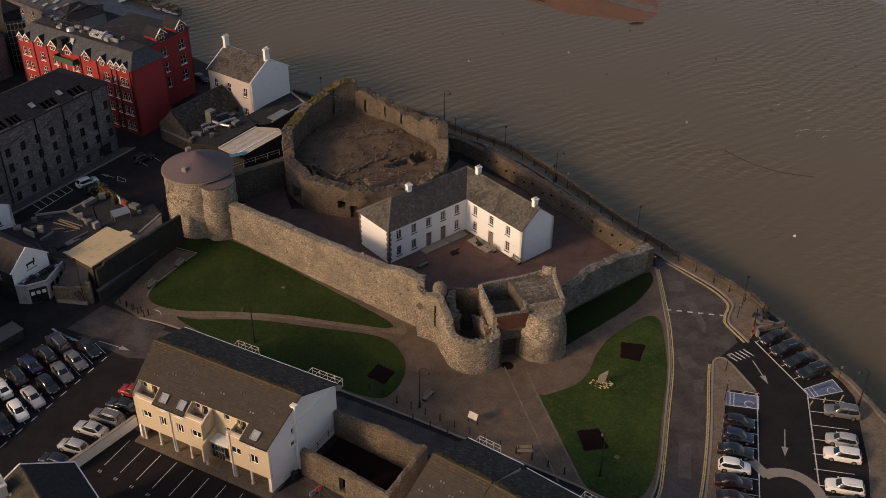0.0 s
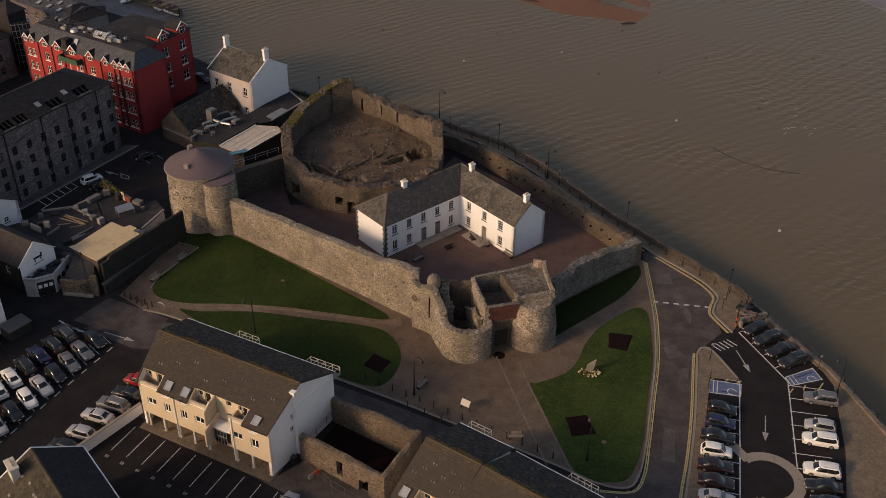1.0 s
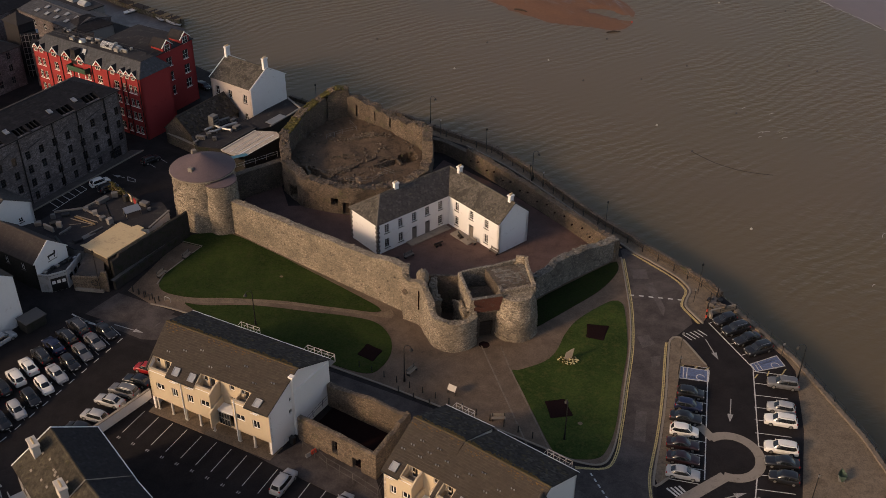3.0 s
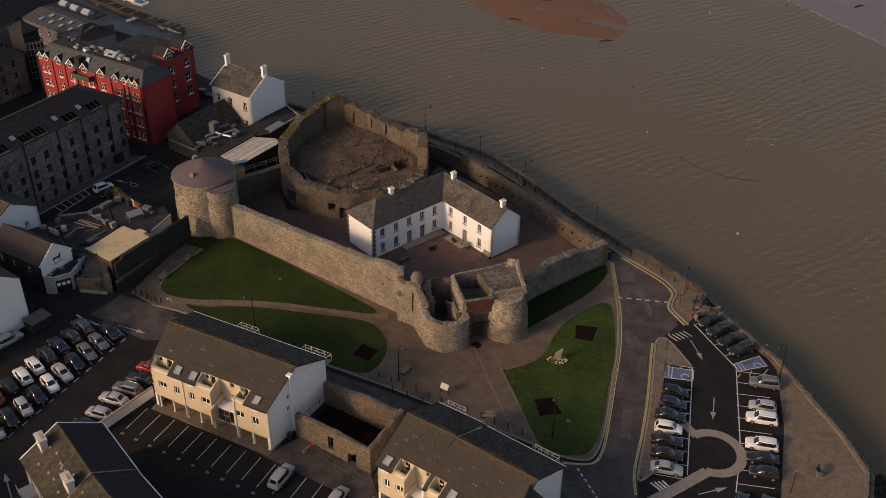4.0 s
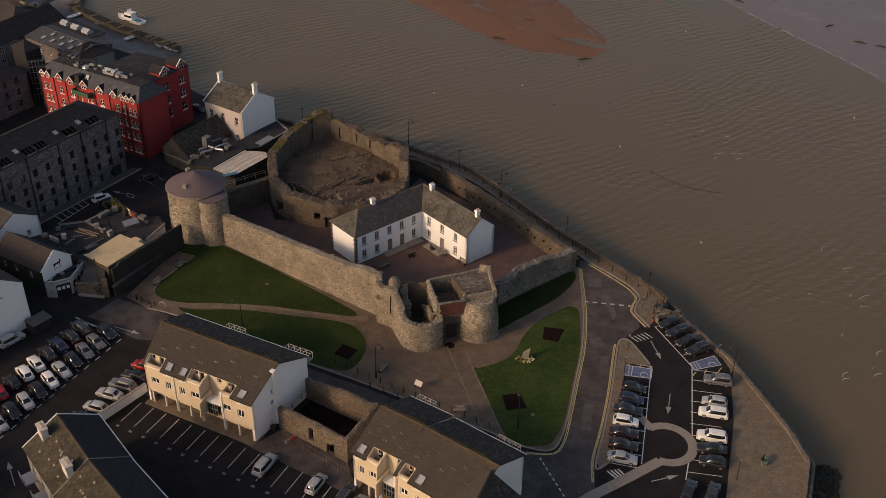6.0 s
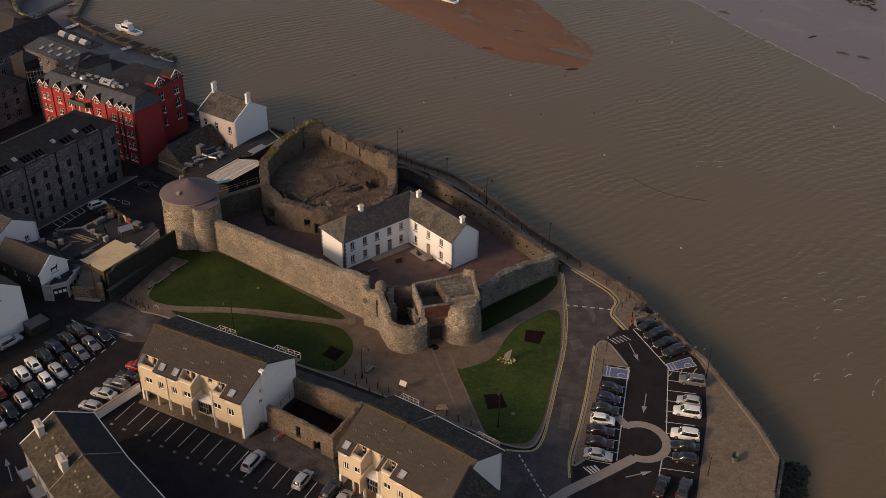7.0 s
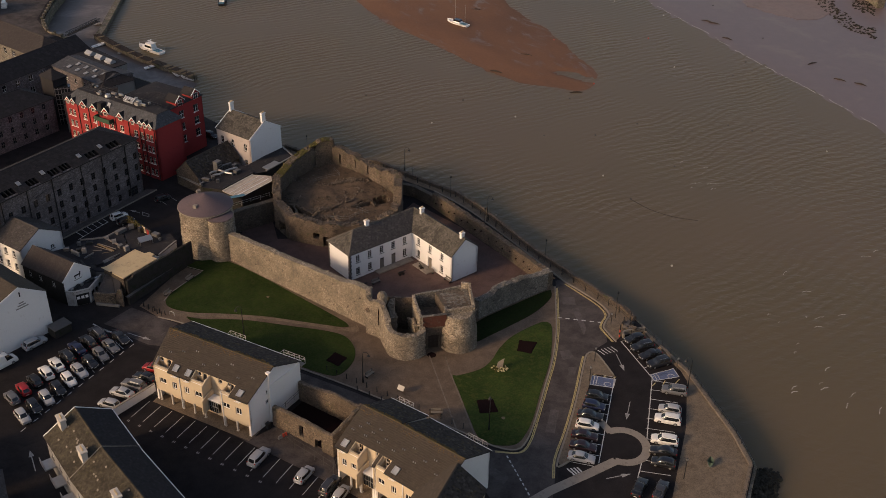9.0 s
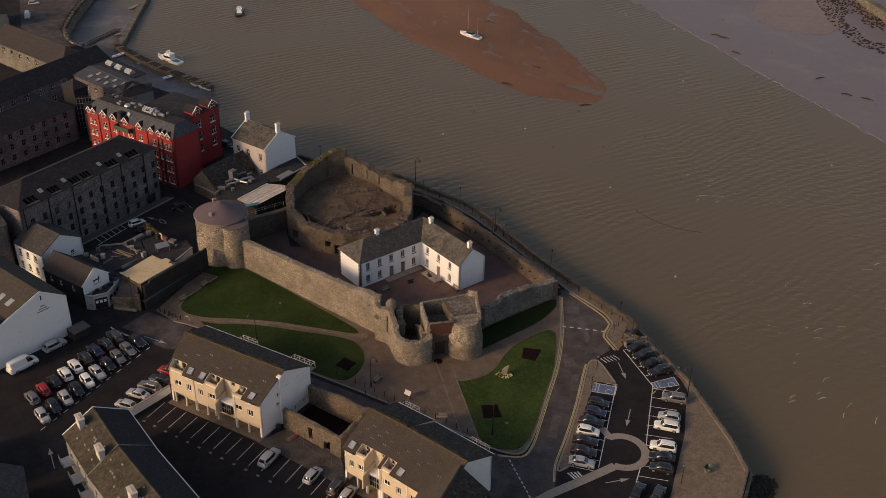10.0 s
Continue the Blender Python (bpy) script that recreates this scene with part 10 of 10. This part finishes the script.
def boat(x, y, z, ang, L, W, label, name="boat", cabin=False, mast=False, hull_mat=None):
    b = thing(name, label, "boat", group="boats in the harbour")
    b.matrix_basis = pose(x, y, z, 0, 0, ang)
    bm = bmesh.new()
    n = 10
    rows = []
    for k in range(n + 1):
        t = k / n
        w = W / 2 * (1 - max(0, (t - 0.45) / 0.55) ** 2.2) * (0.82 + 0.18 * min(1, t * 4))
        sheer = 0.16 * L * (0.55 + 0.45 * t * t)
        xx = -L / 2 + L * t
        rows.append([bm.verts.new(p) for p in ((xx, -w, sheer), (xx, -w * 0.75, sheer * 0.25), (xx, 0, 0 + 0.3 * sheer * t ** 4), (xx, w * 0.75, sheer * 0.25), (xx, w, sheer), (xx, w * 0.82, sheer * 0.86), (xx, -w * 0.82, sheer * 0.86))])
    for a, c in zip(rows, rows[1:]):
        for i in range(7):
            bm.faces.new((a[i], c[i], c[(i + 1) % 7], a[(i + 1) % 7]))
    bm.faces.new(rows[0])
    bmesh.ops.remove_doubles(bm, verts=bm.verts, dist=1e-3)
    bmesh.ops.recalc_face_normals(bm, faces=bm.faces)
    part("hull", bm, hull_mat or WHITE, b)
    zd = 0.1 * L
    bm = bmesh.new()
    if cabin or mast:
        hull(bm, (0.18 * L, -0.18 * L, W * 0.32, zd), (0.10 * L, -0.14 * L, W * 0.27, zd + (0.17 * L if cabin else 0.07 * L)))
        part("cabin", bm, WHITE, b)
        bm = bmesh.new()
        box(bm, -0.15 * L, 0.13 * L, -W * 0.31, W * 0.31, zd + 0.05 * L, zd + 0.11 * L)
        part("cabin_window", bm, CAR_GLASS, b)
        bm = bmesh.new()
        box(bm, -0.42 * L, -0.2 * L, -W * 0.3, W * 0.3, zd - 0.02, zd + 0.02)
        part("cockpit", bm, BLUE_SHEET, b)
    else:
        for t in (-0.25, 0.05):
            box(bm, L * t, L * t + 0.25, -W * 0.36, W * 0.36, zd - 0.02, zd + 0.04)
        part("thwart", bm, TIMBER, b)
    if cabin:
        bm = bmesh.new()
        hull(bm, (0.30 * L, 0.12 * L, W * 0.24, zd + 0.01 * L), (0.26 * L, 0.12 * L, W * 0.2, zd + 0.07 * L))
        part("fore_cabin", bm, WHITE, b)
        bm = bmesh.new()
        box(bm, -0.17 * L, 0.09 * L, -W * 0.33, W * 0.33, zd + 0.17 * L, zd + 0.185 * L, None, 0.03)
        part("cabin_roof", bm, WHITE, b)
        for y in (-1, 1):
            bm = bmesh.new()
            for x0, x1, w0, w1 in ((-0.46, -0.2, 0.42, 0.48), (0.15, 0.30, 0.46, 0.40), (0.30, 0.44, 0.40, 0.10)):
                tube(bm, (x0 * L, y * w0 * W, zd + 0.12 * L), (x1 * L, y * w1 * W, zd + 0.13 * L), 0.035, n=5)
                tube(bm, (x0 * L, y * w0 * W, zd + 0.02 * L), (x0 * L, y * w0 * W, zd + 0.12 * L), 0.035, n=5)
            part("guard_rail", bm, STEEL, b)
            bm = bmesh.new()
            tube(bm, (-0.1 * L, y * W * 0.5, 0.07 * L), (0.1 * L, y * W * 0.5, 0.07 * L), 0.14, n=7)
            part("fender", bm, PLASTIC, b)
        bm = bmesh.new()
        box(bm, -0.02 * L, 0.02 * L, -W * 0.2, W * 0.2, zd + 0.24 * L, zd + 0.26 * L)
        part("radar", bm, WHITE, b)
    for t in ((0.12, -0.36) if mast else ((0.0,) if cabin else ())):
        bm = bmesh.new()
        tube(bm, (t * L, 0, zd), (t * L, 0, zd + (1.15 * L if t > 0 else 0.75 * L) * (1 if mast else 0.3)), 0.06, 0.04, 6)
        part("mast", bm, STEEL, b)
    return b


boat(12.4, 292.6, -2.6, 140, 8.5, 2.8, "white ketch aground on the sandbank", "sailing_boat", mast=True)
boat(-68.0, 314.0, -3.2, 95, 8.0, 2.8, "dark motor boat moored in the channel", "motor_boat", cabin=True, hull_mat=IRON)
boat(-80.6, 265.0, -3.2, 145, 10.0, 3.2, "white cabin cruiser lying at the pontoon", "motor_boat", cabin=True)
for x, y, a, s in ((-96.8, 268.6, 50, 5.2), (-76.7, 251.2, 45, 5.0), (-69.0, 246.0, 125, 4.4), (-64.9, 242.4, 150, 4.8), (-102.6, 288.6, 20, 3.4), (-106.1, 318.0, 60, 4.0), (-88.7, 263.2, 70, 3.4), (-79.4, 255.2, 140, 3.2), (-120.0, 293.6, 10, 2.8)):
    boat(x, y, -2.92, a, s, 1.7, "small pale open dinghy on the mud", "dinghy", hull_mat=WHITE if s > 4.1 else GREY_RENDER)
buoy_at = [(26.0, 218.6), (32.4, 207.0), (45.5, 207.6), (44.1, 184.7), (48.6, 173.3), (12.5, 229.5), (76.0, 256.9), (91.8, 250.4), (98.8, 262.1), (82.7, 306.1), (102.5, 318.2), (110.3, 284.2), (68.3, 321.1), (81.2, 214.7), (86.6, 211.4), (101.9, 199.5), (57.5, 215.0), (41.8, 231.5), (52, 145), (62, 190), (-14, 232), (4, 214)]
for i, (x, y) in enumerate([*buoy_at, (50.1, 242.8), (73.1, 282.5), (42.6, 279.6)]):
    red_one = i >= len(buoy_at)
    b = thing("buoy", "red mooring buoy on the water" if red_one else "pale mooring buoy on the water", "buoy", group="mooring buoys")
    b.matrix_basis = pose(x, y, WATER_Z - 0.12)
    bm = bmesh.new()
    spun(bm, [(0.01, 0.0), (0.16, 0.05), (0.24, 0.2), (0.20, 0.36), (0.08, 0.45), (0.04, 0.55), (0.01, 0.56)], 10, cap=False)
    part("float", bm, ORANGE if red_one else (QUOIN if i % 3 else PALE_CREAM), b)
bm = bmesh.new()
strip(bm, smooth_line([(48.7, 173.2), (52.1, 168.6), (56.5, 165.4), (61.6, 163.8)], 1.0, False), 0.10, WATER_Z - 0.05, WATER_Z + 0.02)
tagged(link_mesh("mooring_rope", bm, TIMBER_DARK), "dark mooring line trailing on the water", "rope")
bm = bmesh.new()
fo = smooth_line([(81.5, 320.5), (84.6, 312.0), (90.4, 296.1), (93.8, 288.7), (96.8, 277.9), (103.3, 259.8), (106.7, 251.5), (113.1, 236.4), (121.1, 214.8)], 0.7, False)
rng = random.Random(9)
seg = []
for p in fo:
    q = (p[0] + 0.7 * noise.noise(Vector((p[0] * 0.3, p[1] * 0.3, 2))) + rng.uniform(-0.12, 0.12), p[1])
    seg.append(q)
    if rng.random() < 0.2 and len(seg) > 2:
        strip(bm, seg, rng.uniform(0.03, 0.10), WATER_Z + 0.0, WATER_Z + 0.035)
        seg = []
tagged(link_mesh("foam_line", bm, FOAM), "thin white foam line along the mudflat edge", "foam", kind="stuff")
rng = random.Random(27)
bm = bmesh.new()
for cx, cy, rx, ry, n in ((70, 126, 12, 4, 6), (69, 107, 7, 5, 5), (78, 112, 14, 12, 7), (66, 187, 4, 11, 9), (90, 140, 16, 14, 8)):
    for k in range(n):
        x, y = cx + rng.uniform(-rx, rx), cy + rng.uniform(-ry, ry)
        a, ln_ = radians(rng.gauss(28, 16)), rng.uniform(0.5, 2.2)
        pts = [(x + ln_ * (t - 0.5) * math.cos(a) + rng.uniform(-0.08, 0.08), y + ln_ * (t - 0.5) * math.sin(a) + 0.25 * math.sin(3 * t) + rng.uniform(-0.08, 0.08)) for t in (0, 0.2, 0.4, 0.6, 0.8, 1.0)]
        strip(bm, pts, rng.uniform(0.02, 0.05), WATER_Z - 0.01, WATER_Z + 0.02)
tagged(link_mesh("wave_crests", bm, FOAM), "scattered small white wave crests on the water", "foam", kind="stuff")
for x, y, a in ((98.0, 298.6, -25), (98.5, 283.4, -45), (118.6, 261.6, 30), (122.4, 248.5, -35), (127.2, 245.2, -40), (32.5, 265.0, -20), (19.1, 308.8, -10), (22.5, 250.8, -30), (44.0, 236.2, 10), (96.0, 301.0, -30)):
    d = thing("driftwood", "dark weed-covered timber lying in the shallows", "driftwood")
    d.matrix_basis = pose(x, y, WATER_Z + 0.03 + (0.35 if 18 < x < 36 and y > 248 else 0), 0, 0, a)
    bm = bmesh.new()
    tube(bm, (-1.6, 0, 0.0), (0.2, 0.15, 0.15), 0.2, 0.25, 7)
    tube(bm, (0.2, 0.15, 0.15), (2.0, -0.1, 0.0), 0.25, 0.12, 7)
    part("trunk", bm, TIMBER_DARK, d)
bm = bmesh.new()
rng = random.Random(12)
for k in range(650):
    t = rng.random()
    x = 50.8 - 3.2 * t + rng.uniform(0.2, 5.5) * (1 - 0.25 * t)
    y = 86.5 - 11 * t + rng.uniform(-1, 1)
    r = rng.uniform(0.2, 0.7)
    bmesh.ops.create_icosphere(bm, subdivisions=1, radius=r, matrix=pose(x, y, WATER_Z - 0.1 + max(0, 1.3 - 0.3 * (x - 50.5 + 3.2 * t)) * 0.6, rng.uniform(0, 90), rng.uniform(0, 90), 0) @ Matrix.Diagonal((1, 0.8, 0.6, 1)))
tagged(link_mesh("shore_rocks", bm, WEED), "dark weed-covered rocks below the sea wall", "rocks", kind="stuff")
bm = bmesh.new()
for k in range(1500):
    x, y = rng.uniform(139, 160), rng.uniform(283, 346)
    if not in_poly(x, y, [(142.1, 343.3), (156.0, 344.3), (159.0, 316.1), (146.8, 283.7), (141.4, 294.6), (139.8, 314.8)]) or noise.noise(Vector((x * 0.09, y * 0.09, 3))) < -0.3:
        continue
    r = rng.uniform(0.15, 0.6)
    bmesh.ops.create_icosphere(bm, subdivisions=1, radius=r, matrix=pose(x, y, bank(x, y), rng.uniform(0, 90), 0, 0) @ Matrix.Diagonal((1, 0.9, 0.45, 1)))
tagged(link_mesh("far_rocks", bm, WEED), "dark weedy stones on the far shore", "rocks", kind="stuff")
fw = thing("far_sea_wall", "pale stone sea wall on the far shore", "wall")
bm = bmesh.new()
strip(bm, [(158.0, 340.6), (158.9, 328.2), (160.4, 315.8)], 1.4, -3.5, 1.2)
part("wall", bm, QUAY, fw)
bars("bay_line", comb((-66.5, 158.7), (-69.6, 152.6), 6, (3.9, -3.5)), 0.06, 0.022, LINE, "worn white parking bay line")
bars("bay_line", [((-62.6, 155.2), (-66.4, 148.0))], 0.06, 0.024, LINE, "white line along the yard bays")
bars("bay_line", comb((-52.8, 166.9), (-54.6, 165.2), 2, (2.2, -2.2)), 0.06, 0.022, FADED, "worn white parking bay line")
bars("bay_line", [((-55.0, 158.6), (-56.6, 159.6)), ((-56.6, 159.6), (-56.2, 158.2)), ((-56.2, 158.2), (-54.8, 157.6)), ((-54.8, 157.6), (-55.0, 158.6))], 0.08, 0.024, FADED, "faded painted box in the yard")
arrow(-57.0, 159.2, 155, 1.2)
yw = thing("yard_kerb_wall", "low concrete wall beside the parking bays", "wall")
bm = bmesh.new()
strip(bm, [(-70.6, 152.6), (-66.5, 158.3)], 0.22, 0, 0.8)
part("wall", bm, CONCRETE, yw)
bm = bmesh.new()
prism(bm, [(x + 1.6 * noise.noise(Vector((x * 0.3, y * 0.3, 1))), y + 2.4 * noise.noise(Vector((x * 0.25, y * 0.25, 5)))) for x, y in smooth_line([(114.5, 322.4), (121.0, 339.0), (133.7, 343.8), (145.5, 336.0), (142.8, 313.4), (131.1, 303.6), (121.2, 309.9)], 1.2)], -3.6, lambda x, y: bank(x, y) + 0.10)
tagged(link_mesh("sand_lobe", bm, PALE_MUD), "pale raised lobe of drying mud on the far flat", "sea bed", kind="structure")
for pts in ([(27.8, 129.1), (30.2, 129.0), (30.2, 126.5), (27.8, 126.6)], [(25.6, 112.4), (27.3, 112.8), (27.9, 110.7), (25.9, 109.9)], [(26.6, 107.9), (28.2, 108.2), (27.4, 105.9), (26.4, 105.9)], [(29.3, 125.1), (30.6, 125.5), (31.1, 118.9), (30.4, 117.1)],
            [(21.2, 92.0), (22.6, 91.6), (23.9, 97.0), (22.6, 97.4)], [(-46.5, 119.4), (-42.0, 117.0), (-42.6, 115.8), (-47.2, 117.8)], [(-22.0, 106.6), (-15.0, 102.6), (-15.5, 101.7), (-22.4, 105.6)], [(12.5, 84.6), (15.0, 82.2), (14.2, 80.8), (11.6, 83.4)]):
    sheet("tarmac_patch", pts, ROAD_PALE, "paler repaired patch in the road surface", "road", 0.018, False)
sheet("tarmac_patch", [(-53.3, 119.2), (-49.8, 124.3), (-40.5, 119.4), (-43.8, 114.6)], ROAD, "paler brown paved crossing at the lane mouth", "road", 0.022, False)
for k in range(5):
    x, y = -47.7 + 1.1 * k, 124.6 - 0.63 * k
    bo = thing("bollard", "short black iron bollard beside the paved crossing", "bollard", group="bollards at the lane mouth")
    bo.matrix_basis = pose(x, y, 0.02)
    bm = bmesh.new()
    tube(bm, (0, 0, 0), (0, 0, 0.85), 0.09, 0.075, 8)
    part("post", bm, IRON, bo)
    bm = bmesh.new()
    tube(bm, (0, 0, 0.85), (0, 0, 0.97), 0.12, 0.05, 8)
    part("cap", bm, IRON, bo)
hoop = thing("hoop_barrier", "low bent steel hoop barrier on the pavement", "barrier")
bm = bmesh.new()
hp = [(-0.55, 0), (-0.55, 0.55), (-0.4, 0.75), (0.4, 0.75), (0.55, 0.55), (0.55, 0)]
for (x0, z0), (x1, z1) in zip(hp, hp[1:]):
    tube(bm, (x0, 0, z0), (x1, 0, z1), 0.04, n=6)
part("hoop", bm, STEEL, hoop)
hoop.matrix_basis = pose(-42.05, 122.0, 0.02, 0, 0, -30)
bars("bay_line", [((30.27, 105.75), (31.06, 106.31)), ((31.99, 105.32), (32.79, 105.9)), ((33.42, 105.0), (34.18, 105.51)), ((39.7, 103.22), (40.37, 104.02)), ((41.52, 103.63), (42.13, 104.65)), ((43.44, 103.68), (44.5, 104.99))], 0.08, 0.024, YELLOW, "worn yellow hatch bars beside the wide bays")
